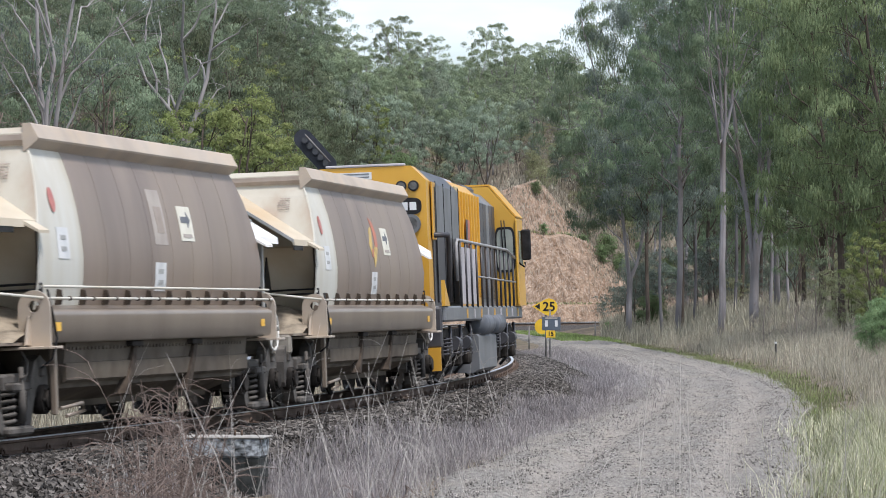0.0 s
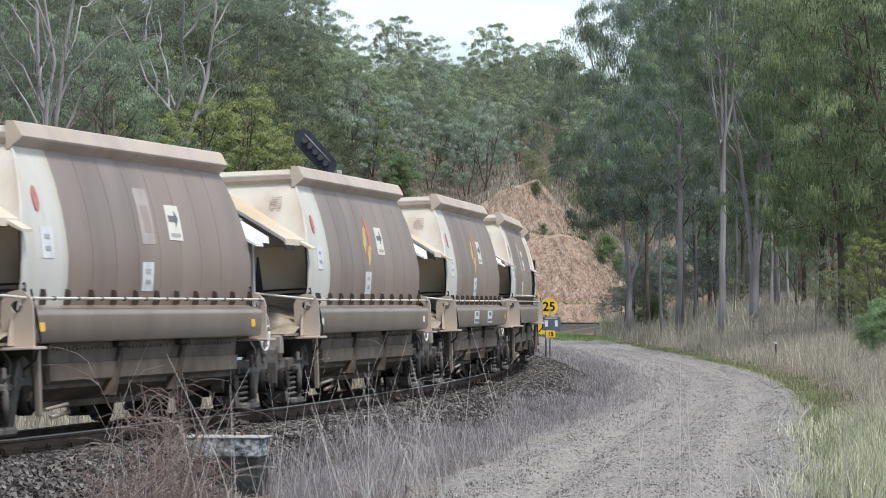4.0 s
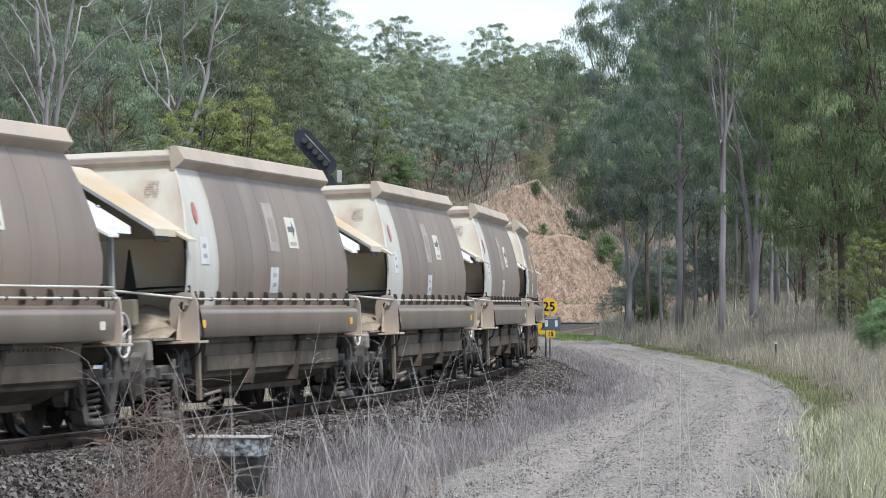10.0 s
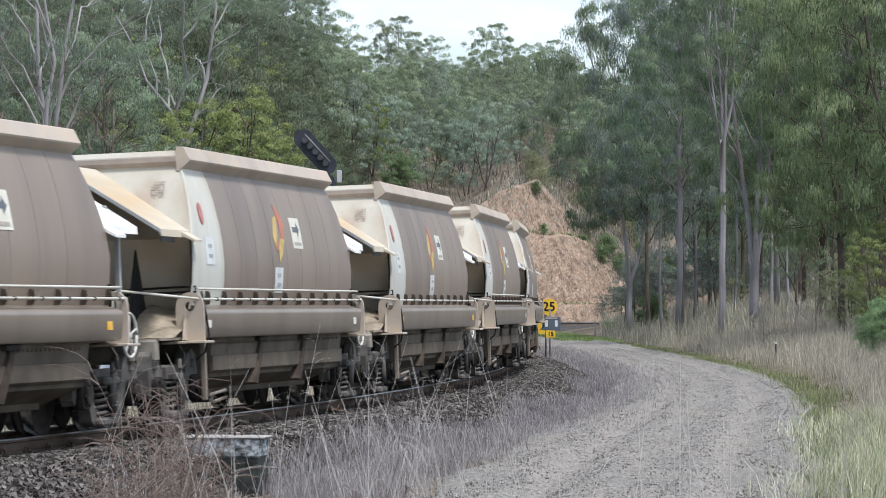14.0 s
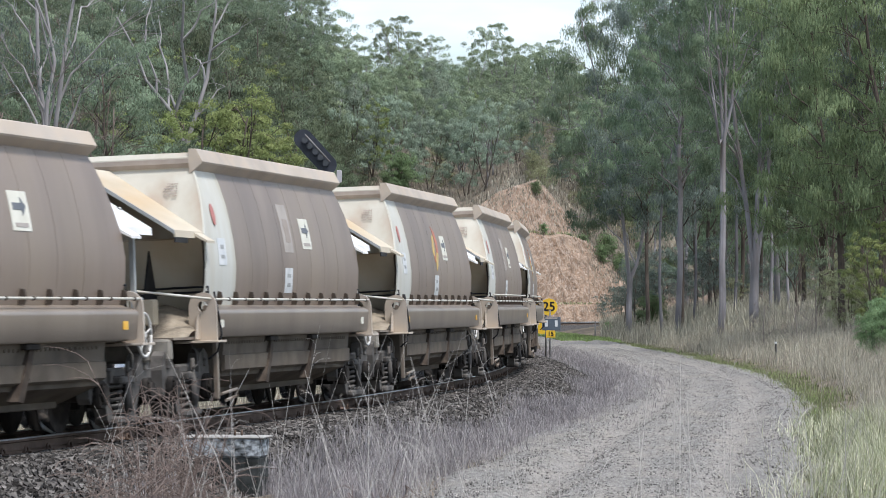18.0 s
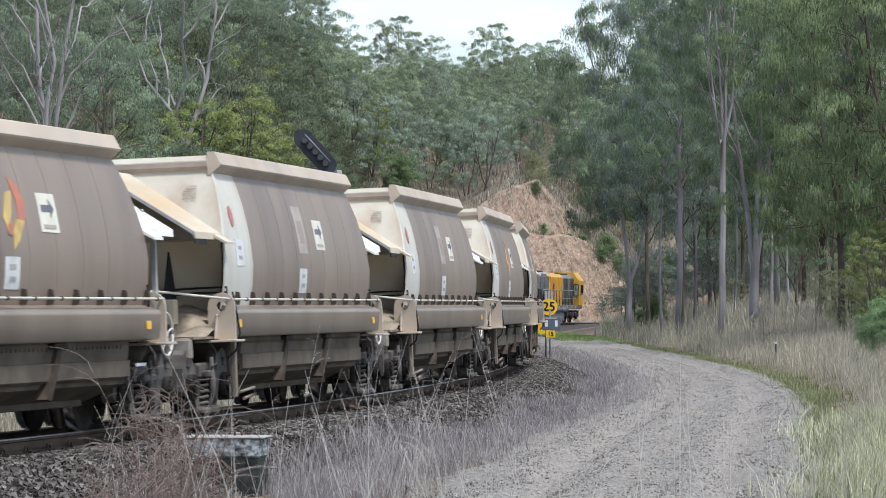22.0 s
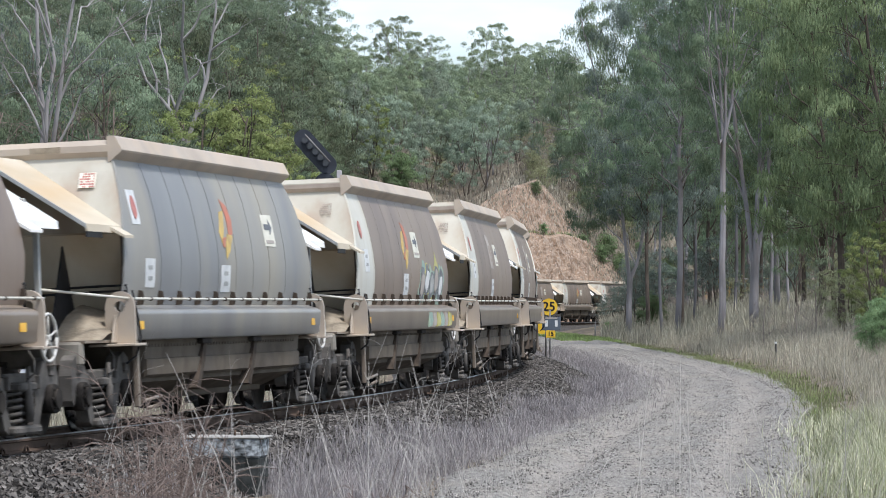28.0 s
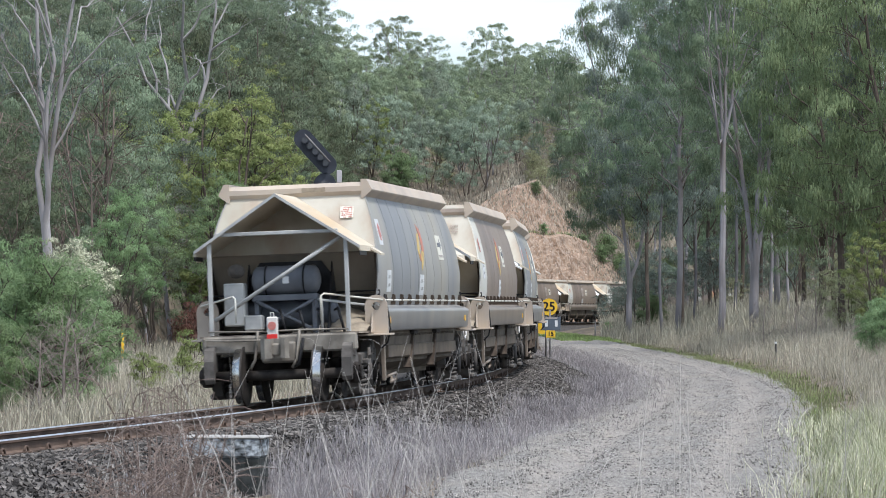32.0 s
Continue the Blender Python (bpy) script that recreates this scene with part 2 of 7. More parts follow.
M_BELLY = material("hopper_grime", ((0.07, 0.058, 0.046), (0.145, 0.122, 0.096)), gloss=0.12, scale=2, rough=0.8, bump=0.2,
                   stain=(0.09, 0.08, 0.07), stain_amount=0.6, stain_scale=1.4)
M_WHEEL = material("wheel_steel", ((0.03, 0.027, 0.025), (0.07, 0.062, 0.056)), gloss=0.12, scale=6, rough=0.7, metal=0.3, bump=0.2)
M_TREAD = material("wheel_tread", ((0.38, 0.38, 0.38), (0.5, 0.5, 0.5)), scale=8, rough=0.14, metal=1.0, bump=0)
M_HEAD = material("headstock_dust", ((0.15, 0.135, 0.115), (0.27, 0.25, 0.215)), gloss=0.2, scale=4, rough=0.8, bump=0.2, stain=(0.07, 0.062, 0.055), stain_amount=0.7, stain_scale=3)
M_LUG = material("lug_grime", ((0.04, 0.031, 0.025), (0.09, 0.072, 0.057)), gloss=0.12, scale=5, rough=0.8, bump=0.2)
M_TANK = material("blue_grey_steel", ((0.075, 0.085, 0.1), (0.14, 0.15, 0.17)), scale=3, rough=0.6, bump=0.1)
M_STRUT = material("strut_grey", ((0.27, 0.277, 0.272), (0.4, 0.41, 0.4)), scale=4, rough=0.6, bump=0.1)
M_FRAMEW = material("post_grey_white", ((0.46, 0.45, 0.42), (0.6, 0.59, 0.56)), scale=4, rough=0.6, bump=0.1)
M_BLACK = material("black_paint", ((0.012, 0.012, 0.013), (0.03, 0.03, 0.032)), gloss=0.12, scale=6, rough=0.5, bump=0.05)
M_WHITE = material("white_label", ((0.52, 0.54, 0.55), (0.66, 0.67, 0.67)), scale=6, rough=0.5, bump=0)
M_LABEL = material("cream_label", ((0.6, 0.58, 0.49), (0.7, 0.68, 0.59)), scale=6, rough=0.5, bump=0)
M_RED = material("red_mark", ((0.36, 0.1, 0.09), (0.46, 0.17, 0.14)), scale=8, rough=0.5, bump=0)
M_LOGOY = material("faded_yellow", ((0.42, 0.29, 0.1), (0.62, 0.44, 0.12)), scale=7, rough=0.5, bump=0)
M_LOGOR = material("faded_red", ((0.36, 0.15, 0.1), (0.52, 0.15, 0.08)), scale=7, rough=0.5, bump=0)
M_GHOST = material("painted_out_grey", ((0.33, 0.29, 0.26), (0.4, 0.36, 0.32)), scale=5, rough=0.6, bump=0)
M_GHOSTD = material("painted_out_brown", ((0.27, 0.225, 0.19), (0.34, 0.29, 0.25)), scale=5, rough=0.6, bump=0)
M_SHEET = material("brown_coal_dust_sheet", ((0.17, 0.145, 0.115), (0.29, 0.25, 0.195)), scale=1.6, rough=0.75, bump=0.08, stain=(0.1, 0.082, 0.066), stain_amount=0.5, stain_scale=1.0, stretch=UPRIGHT)
M_AMBER = material("amber_reflector", ((0.75, 0.4, 0.03), (0.85, 0.5, 0.05)), scale=5, rough=0.3, bump=0)
M_BARGREY = material("label_print", ((0.1, 0.11, 0.12), (0.18, 0.19, 0.2)), scale=5, rough=0.6, bump=0)
M_SPRAYY = material("spray_yellow", ((0.36, 0.34, 0.12), (0.5, 0.47, 0.2)), scale=3, rough=0.6, bump=0)
M_SPRAY = material("spray_blue_green", ((0.2, 0.3, 0.27), (0.33, 0.42, 0.33)), scale=3, rough=0.6, bump=0)

# the side of a wagon, from the rim down: (half width, height)
SIDE = [(1.00, 3.03), (1.085, 2.82), (1.155, 2.6), (1.21, 2.35), (1.25, 2.1), (1.27, 1.85), (1.255, 1.6), (1.2, 1.3)]
HALF = 3.765                         # half the length of a wagon's body


def side_y(z):
    for (y0, z0), (y1, z1) in zip(SIDE, SIDE[1:]):
        if z >= z1:
            return y0 + (y1 - y0) * (z0 - z) / (z0 - z1)
    return SIDE[-1][0]


def flare(z):
    """How far the body's ends stand out beyond the rim, lower down."""
    u = min(max((3.03 - z) / 1.05, 0), 1)
    return 0.52 * u ** 0.9


def side_sheet(x0, x1, thick=0.012, out=0.0, z0=None, z1=None, flared=0):
    """A rolled sheet that follows the right-hand side's curve. flared: -1, +1 or 2 where its rear, front or both edges follow the body's end."""
    bm = bmesh.new()
    prof = SIDE if z0 is None else [(side_y(z), z) for z in (z1 + (z0 - z1) * k / 5 for k in range(6))]
    cols = []
    for x, g in ((x0, -1 if flared in (-1, 2) else 0), (x1, 1 if flared in (1, 2) else 0)):
        cols.append([(bm.verts.new((x + g * flare(z), -(y + out), z)), bm.verts.new((x + g * flare(z), -(y + out - thick), z))) for y, z in prof])
    a, b = cols
    for i in range(len(prof) - 1):
        f = bm.faces.new((a[i][0], a[i + 1][0], b[i + 1][0], b[i][0])); f.smooth = True
        bm.faces.new((a[i][1], b[i][1], b[i + 1][1], a[i + 1][1]))
        bm.faces.new((a[i][0], a[i][1], a[i + 1][1], a[i + 1][0]))
        bm.faces.new((b[i][0], b[i + 1][0], b[i + 1][1], b[i][1]))
    bm.faces.new((a[0][0], b[0][0], b[0][1], a[0][1]))
    bm.faces.new((a[-1][0], a[-1][1], b[-1][1], b[-1][0]))
    for e in bm.edges:
        e.smooth = all(f.smooth for f in e.link_faces)
    return bm


def decal(name, x, z, w, h, mat, parent, out=0.006, label=""):
    """A thin painted plate on the wagon's right-hand side."""
    return part(name, side_sheet(x - w / 2, x + w / 2, 0.004, out, z - h / 2, z + h / 2), mat, parent, label)


def blade_decal(name, pts, mat, parent, out):
    """A painted shape, an outline of (x, z), on the side's curve."""
    bm = bmesh.new()
    vs = [bm.verts.new((x, -(side_y(z) + out), z)) for x, z in pts]
    lo = [bm.verts.new((x, -(side_y(z) + out - 0.004), z)) for x, z in pts]
    bm.faces.new(vs); bm.faces.new(lo[::-1])
    for i in range(len(vs)):
        j = (i + 1) % len(vs)
        bm.faces.new((vs[i], lo[i], lo[j], vs[j]))
    bmesh.ops.recalc_face_normals(bm, faces=bm.faces[:])
    bmesh.ops.triangulate(bm, faces=bm.faces[:])
    return part(name, bm, mat, parent)


def mirrored(bm):
    """The same mesh on the other side (left and right swapped)."""
    b2 = bm.copy()
    bmesh.ops.scale(b2, vec=(1, -1, 1), verts=b2.verts[:])
    bmesh.ops.reverse_faces(b2, faces=b2.faces[:])
    return b2


def both(name, bm, mat, parent, label=""):
    other = mirrored(bm)
    return part(name, bm, mat, parent, label), part(name, other, mat, parent, label)


def turned(bm):
    """The same mesh at the other end (front and back swapped)."""
    b2 = bm.copy()
    bmesh.ops.scale(b2, vec=(-1, 1, 1), verts=b2.verts[:])
    bmesh.ops.reverse_faces(b2, faces=b2.faces[:])
    return b2


def wheelset(parent, x, r=0.40):
    """Two wheels with flanges on an axle; the axle runs along Y through the object's origin."""
    bm = bmesh.new()
    add_tube(bm, [(0, -0.98, 0), (0, 0.98, 0)], 0.075, 10)
    for sgn in (-1, 1):
        rings = []
        for y, rr in ((0.495, 0.10), (0.5, r + 0.028), (0.527, r + 0.028), (0.54, r), (0.63, r - 0.005), (0.632, r - 0.07), (0.60, r - 0.09), (0.585, 0.16), (0.63, 0.13), (0.632, 0.05)):
            rings.append([bm.verts.new((rr * math.cos(a), sgn * y, rr * math.sin(a))) for a in (math.tau * k / 28 for k in range(28))])
        for i, (p, q) in enumerate(zip(rings, rings[1:])):
            for k in range(28):
                vs = (p[k], p[(k + 1) % 28], q[(k + 1) % 28], q[k])
                f = bm.faces.new(vs if sgn > 0 else vs[::-1])
                f.smooth = i in (2, 3, 5, 6, 7)
                f.material_index = 1 if i in (2, 3) else 0
    bmesh.ops.recalc_face_normals(bm, faces=bm.faces[:])
    ob = part("wheelset", bm, [M_WHEEL, M_TREAD], parent)
    ob.location = (x, 0, r)
    return ob


def coil(c, r, h, turns=5, wire=0.018):
    n = turns * 8
    pts = [(c[0] + r * math.cos(math.tau * k / 8), c[1] + r * math.sin(math.tau * k / 8), c[2] + h * k / n) for k in range(n + 1)]
    return tube(pts, wire, 4)


M_CAST = material("dusty_cast_steel", ((0.055, 0.051, 0.047), (0.165, 0.152, 0.138)), gloss=0.2, scale=5, rough=0.85, bump=0.35, bump_scale=40,
                  stain=(0.045, 0.042, 0.04), stain_amount=0.8, stain_scale=2.5)


def bogie(wagon, x, r=0.40, wb=0.80):
    """A cast-frame bogie: arched side frames with a spring nest between the pedestals, bolster, axleboxes and two wheelsets."""
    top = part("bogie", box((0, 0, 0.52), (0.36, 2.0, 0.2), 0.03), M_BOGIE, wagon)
    top.location = (x, 0, 0)
    arch = [(0.36, 0.62), (0.54, 0.64), (0.66, 0.79), (0.84, 0.85), (1.0, 0.78), (1.07, 0.62), (1.06, 0.36), (1.0, 0.3), (0.93, 0.45), (0.7, 0.49), (0.59, 0.36), (0.47, 0.12), (0.37, 0.07), (0.30, 0.15), (0.40, 0.34), (0.40, 0.52)]
    for a in (-1, 1):
        bm = bmesh.new()
        for sx in (-1, 1):
            add_slab(bm, [(sx * u, v) for u, v in (arch if sx > 0 else arch[::-1])], "y", a * 0.92, a * 1.06)
            add_box(bm, (sx * 0.84, a * 1.07, 0.68), (0.1, 0.05, 0.1), 0.012)
            add_box(bm, (sx * 0.43, a * 1.08, 0.58), (0.05, 0.06, 0.14), 0.01)
        add_box(bm, (0, a * 0.99, 0.62), (0.84, 0.15, 0.11), 0.025)
        add_box(bm, (0, a * 1.0, 0.11), (0.74, 0.28, 0.09), 0.025)
        bmesh.ops.recalc_face_normals(bm, faces=bm.faces[:])
        part("side_frame", bm, M_CAST, top, "dusty grey cast side frame")
        for sx in (-0.16, 0.16):
            part("spring", coil((sx, a * 1.02, 0.16), 0.095, 0.34, 5, 0.022), M_CAST, top)
        part("bolster_end", box((0, a * 1.02, 0.54), (0.5, 0.26, 0.09), 0.02), M_CAST, top)
        part("damper", tube([(0, a * 1.14, 0.2), (0, a * 1.14, 0.5), (0, a * 1.14, 0.52), (0, a * 1.14, 0.74)], [0.042, 0.042, 0.024, 0.024], 10), M_CAST, top)
        part("brake_hose", tube([(0.08, a * 1.1, 0.92), (0.1, a * 1.17, 0.8), (0.06, a * 1.18, 0.66), (-0.04, a * 1.15, 0.62)], 0.014, 5), M_CAST, top)
        for sx in (-wb, wb):
            bm = bmesh.new()
            add_tube(bm, [(sx, a * 1.0, r), (sx, a * 1.13, r)], 0.15, 16)
            add_tube(bm, [(sx, a * 1.13, r), (sx, a * 1.17, r)], 0.1, 12)
            for q in range(6):
                w = math.tau * q / 6
                add_tube(bm, [(sx + 0.11 * math.cos(w), a * 1.13, r + 0.11 * math.sin(w)), (sx + 0.11 * math.cos(w), a * 1.15, r + 0.11 * math.sin(w))], 0.018, 5)
            part("axlebox", bm, M_BOGIE, top)
        for sx in (-1, 1):
            part("brake_block", box((sx * 0.36, a * 0.62, 0.36), (0.06, 0.16, 0.24), 0.01), M_BOGIE, top)
    for sx in (-wb, wb):
        wheelset(top, sx, r)
    return top


def gable(x0, x1, apex=2.98, eave=2.2, half=1.2, thick=0.03, lip=0.08):
    """A ridged hood of two sloping plates with turned-down lips."""
    bm = bmesh.new()
    for sgn in (-1, 1):
        pr = [(0, apex), (sgn * half, eave), (sgn * (half + 0.012), eave - lip), (sgn * (half - 0.012), eave - lip), (sgn * (half - 0.03), eave - thick), (0, apex - thick - 0.01)]
        add_slab(bm, pr, "x", x0, x1)
    return bm


def equipped_end(w, d):
    """The end with the posts, the air reservoir and its frame. d: +1 the front, -1 the rear."""
    x = d * 5.36
    for y in (-0.99, 0.99):
        part("post", box((x, y, 1.64), (0.06, 0.06, 1.32), 0.008), M_STRUT, w, "grey steel post")
    part("cross_beam", box((x, 0, 2.42), (0.06, 1.76, 0.055), 0.008), M_STRUT, w)
    part("brace", tube([(x - d * 0.05, 0.95, 1.2), (x - d * 0.05, -0.95, 2.36)], 0.03, 6), M_STRUT, w)
    tank = bmesh.new()
    add_tube(tank, [(d * 4.75, -0.5, 1.75), (d * 4.75, -0.47, 1.75), (d * 4.75, -0.42, 1.75), (d * 4.75, 0.42, 1.75), (d * 4.75, 0.47, 1.75), (d * 4.75, 0.5, 1.75)],
             [0.06, 0.15, 0.21, 0.21, 0.15, 0.06], 20)
    t = part("air_reservoir", tank, M_TANK, w, "dark blue-grey cylindrical air reservoir")
    for y in (-0.28, 0.28):
        part("strap", tube([(d * 4.75 + 0.217 * math.cos(a), y, 1.75 + 0.217 * math.sin(a)) for a in (math.tau * k / 20 for k in range(21))], 0.012, 5), M_BLACK, t)
    part("plate", box((d * 4.975, -0.03, 1.75), (0.01, 0.09, 0.1)), M_WHITE, t)
    fr = bmesh.new()
    for y in (-0.42, 0.42):
        add_box(fr, (d * 4.75, y, 1.26), (0.3, 0.07, 0.56), 0.01)
    add_box(fr, (d * 4.9, 0, 1.5), (0.06, 0.95, 0.09), 0.01)
    add_tube(fr, [(d * 4.92, -0.42, 1.02), (d * 4.92, 0.42, 1.46)], 0.03, 5)
    add_tube(fr, [(d * 4.92, 0.42, 1.02), (d * 4.92, -0.42, 1.46)], 0.03, 5)
    part("tank_frame", fr, M_TANK, w)
    low = bmesh.new()
    add_tube(low, [(d * 4.5, -0.72, 1.25), (d * 4.5, -0.66, 1.25), (d * 4.5, 0.66, 1.25), (d * 4.5, 0.72, 1.25)], [0.08, 0.2, 0.2, 0.08], 18)
    part("brake_cylinder", low, M_TANK, w)
    part("valve_box", box((d * 4.9, 0.72, 1.42), (0.26, 0.3, 0.62), 0.02), M_STRUT, w)
    part("valve_case", box((d * 5.1, 0.42, 1.15), (0.2, 0.26, 0.22), 0.02), M_STRUT, w)
    bm = bmesh.new()
    bmesh.ops.create_uvsphere(bm, u_segments=12, v_segments=8, radius=0.13, matrix=pose(d * 4.9, 0.7, 1.9) @ Matrix.Diagonal((1, 1, 0.8, 1)))
    part("valve_dome", bm, M_CAST, w)
    bm = bmesh.new()
    for k in range(4):
        y = -0.9 + 0.28 * k
        add_tube(bm, [(d * 5.2, y, 0.98), (d * 5.22, y + 0.05, 1.2), (d * 5.0, y + 0.12, 1.32), (d * 4.8, y + 0.2, 1.3)], 0.02, 5)
    part("air_pipe", bm, M_BLACK, w)
    # A solid black plate paints the opening's shade behind the reservoir.
    part("dark_recess", slab([(-0.62, 1.1), (0.62, 1.1), (0.62, 1.8), (0.45, 2.02), (-0.45, 2.02), (-0.62, 1.8)], "x", d * 4.36, d * 4.4), M_BLACK, w, "black plate for the shade in the opening behind the reservoir")
    part("air_line", tube([(d * 5.46, -1.0, 1.02), (d * 5.46, -0.3, 1.03), (d * 5.46, 0.25, 1.02), (d * 5.46, 1.02, 1.04)], 0.014, 5), M_HEAD, w)
    for y in (-0.3, 0.3):
        part("hose_cock", tube([(d * 5.5, y, 1.02), (d * 5.54, y, 0.92), (d * 5.56, y + 0.04, 0.62), (d * 5.6, y + 0.1, 0.5)], 0.022, 6), M_HEAD, w)
    part("uncoupling_lever", tube([(d * 5.52, 1.05, 0.66), (d * 5.52, 1.05, 0.92), (d * 5.52, 0.7, 0.9), (d * 5.6, 0.2, 0.9)], 0.014, 5), M_HEAD, w)
    bm = tube([(d * 5.3, -0.6, 1.0), (d * 5.3, -0.6, 1.42), (d * 5.28, -0.56, 1.45), (d * 4.2, -1.2, 1.33)], 0.02, 6)
    part("hand_rail", bm, M_STRUT, w)


def bracket(x):
    """A side bracket: a round-headed plate with a hole through it, on a foot with a gusset."""
    bm = bmesh.new()
    c, r, hole = (-1.24, 1.33), 0.165, 0.06
    outer = [(c[0] + r * math.cos(math.pi * k / 10), c[1] + r * math.sin(math.pi * k / 10)) for k in range(11)] + [(c[0] - r, 1.15), (c[0] - r, 0.93), (c[0], 0.93), (c[0] + r, 0.93), (c[0] + r, 1.15)]
    inner = []
    for y, z in outer:
        a = math.atan2(z - c[1], y - c[0])
        inner.append((c[0] + hole * math.cos(a), c[1] + hole * math.sin(a)))
    lo = [[bm.verts.new((x + d * 0.022, y, z)) for y, z in ring] for d in (-1, 1) for ring in (outer, inner)]
    n = len(outer)
    for k in range(n):
        q = (k + 1) % n
        for p1, p2 in ((lo[0], lo[1]), (lo[3], lo[2]), (lo[2], lo[0]), (lo[1], lo[3])):
            bm.faces.new((p1[k], p1[q], p2[q], p2[k]))
    bmesh.ops.recalc_face_normals(bm, faces=bm.faces[:])
    add_box(bm, (x, -1.2, 0.92), (0.42, 0.52, 0.03), 0.006)
    add_slab(bm, [(x - 0.16, 0.95), (x - 0.02, 0.95), (x - 0.02, 1.25)], "y", -1.2, -1.175)
    return bm


def wagon(side, name_label, logo, graffiti=False, rear_equipped=False, front_equipped=True, tail=False, twin_pipe=False, pale_tags=False, boards=False):
    """A coal hopper wagon, origin at the railhead under its middle."""
    w = empty("hopper_wagon", name_label, "coal wagon", "wagons of the coal train")
    grey = side is M_GREY
    # the body: one rolled panel after another on a dark backing
    n, seam = 9, 0.012 if grey else 0.005
    edges = [-HALF + 0.0, -HALF + 0.92] + [-HALF + 0.92 + (2 * HALF - 0.92) * k / (n - 1) for k in range(1, n)]
    for k in range(n):
        m = (M_BAND if not grey else side) if k == 0 else side
        both("side_panel", side_sheet(edges[k] + seam * (k > 0), edges[k + 1] - seam * (k < n - 1), 0.02, 0.0, flared=-1 if k == 0 else 1 if k == n - 1 else 0), m, w)
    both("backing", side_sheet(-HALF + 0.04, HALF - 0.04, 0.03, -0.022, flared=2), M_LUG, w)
    # end sheets: upright above the hood, sloping in below it
    for d in (-1, 1):
        bm = bmesh.new()
        rows = [[[bm.verts.new((d * (HALF - b + flare(z)), sy * (y - 0.012), z)) for b in (0.01, 0.04)] for sy in (-1, 1)] for y, z in SIDE[:5]]
        for p, q in zip(rows, rows[1:]):
            for b in (0, 1):
                bm.faces.new((p[0][b], p[1][b], q[1][b], q[0][b]))
        bmesh.ops.recalc_face_normals(bm, faces=bm.faces[:])
        part("end_sheet", bm, M_CREAM, w, "dusty cream end sheet")
        bm = bmesh.new()
        pts = [(d * (HALF + 0.48), y, 2.12) for y in (-1.2, 1.2)] + [(d * 3.5, y, 1.0) for y in (1.2, -1.2)]
        vs = [bm.verts.new(p) for p in pts]
        f = bm.faces.new(vs)
        ext = bmesh.ops.extrude_face_region(bm, geom=[f])
        bmesh.ops.translate(bm, vec=(-d * 0.02, 0, 0.02), verts=[v for v in ext["geom"] if isinstance(v, bmesh.types.BMVert)])
        bmesh.ops.recalc_face_normals(bm, faces=bm.faces[:])
        part("slope_sheet", bm, M_HOOD if not tail else M_SHEET, w)
        # Black slabs stand in for the shaded triangular gaps beside the slope sheet.
        both("end_stiffener", slab([(d * 4.95, 0.98), (d * 3.9, 0.98), (d * 4.4, 2.0)], "y", -0.62, -0.60), M_BLACK, w)
    # rim all round
    rim = [(0.98, 2.915), (1.0, 2.915), (1.135, 3.025), (1.144, 3.045), (1.072, 3.19), (1.058, 3.2), (0.98, 3.2)]
    bm = slab([(-y, z) for y, z in rim], "x", -HALF - 0.07, HALF + 0.07)
    both("side_rim", bm, M_RIM, w, "rounded steel top rim")
    for d in (-1, 1):
        er = [(d * (HALF - 0.05), 2.97), (d * (HALF + 0.02), 2.97), (d * (HALF + 0.07), 3.03), (d * (HALF + 0.07), 3.10), (d * (HALF + 0.02), 3.16), (d * (HALF - 0.05), 3.16)]
        part("end_rim", slab(er, "y", -0.98, 0.98), M_CREAM if not grey else M_RIM, w)
        if d < 0 and not grey:
            part("rust_patch", slab([(-HALF - 0.03, 2.982), (-HALF - 0.036, 2.98), (-HALF - 0.074, 3.03), (-HALF - 0.074, 3.085), (-HALF - 0.069, 3.085), (-HALF - 0.069, 3.031)], "y", -0.975, 0.35), M_GHOSTD, w, "brown dirt along the end of the rim")
        else:
            part("rust_patch", slab([(d * (HALF + 0.072), 3.035), (d * (HALF + 0.076), 3.035), (d * (HALF + 0.076), 3.1), (d * (HALF + 0.072), 3.1)], "y", -0.45, -0.1), M_LOGOR if d > 0 else M_DUST, w)
    # coal heaped inside, below the rim
    bm = bmesh.new()
    nx, ny = 24, 7
    g = [[bm.verts.new((-HALF + 0.05 + (2 * HALF - 0.1) * i / nx, -0.96 + 1.92 * j / ny, 2.72 + 0.25 * math.sin(math.pi * j / ny) + 0.05 * math.sin(i * 1.9 + j))) for j in range(ny + 1)] for i in range(nx + 1)]
    for i in range(nx):
        for j in range(ny):
            bm.faces.new((g[i][j], g[i + 1][j], g[i + 1][j + 1], g[i][j + 1]))
    part("coal_load", bm, M_BLACK, w, "heap of black coal")
    # hoods over the ends
    part("rear_hood", gable(-5.42, -HALF), M_HOOD, w, "dusty cream ridged steel hood")
    part("front_hood", gable(HALF, 5.42), M_HOODW if not tail else M_HOOD, w, "white ridged steel hood")
    for d in (-1, 1):
        both("eave_lip", slab([(-1.18, 2.2), (-1.36, 2.09), (-1.36, 2.06), (-1.18, 2.16)], "x", d * (HALF + 0.46), d * (HALF + 0.8)), M_HOOD if d < 0 or tail else M_HOODW, w)
    both("drip_edge", slab([(-1.19, 2.12), (-1.205, 2.12), (-1.205, 2.06), (-1.19, 2.06)], "x", -5.42, -4.86), M_BLACK, w)
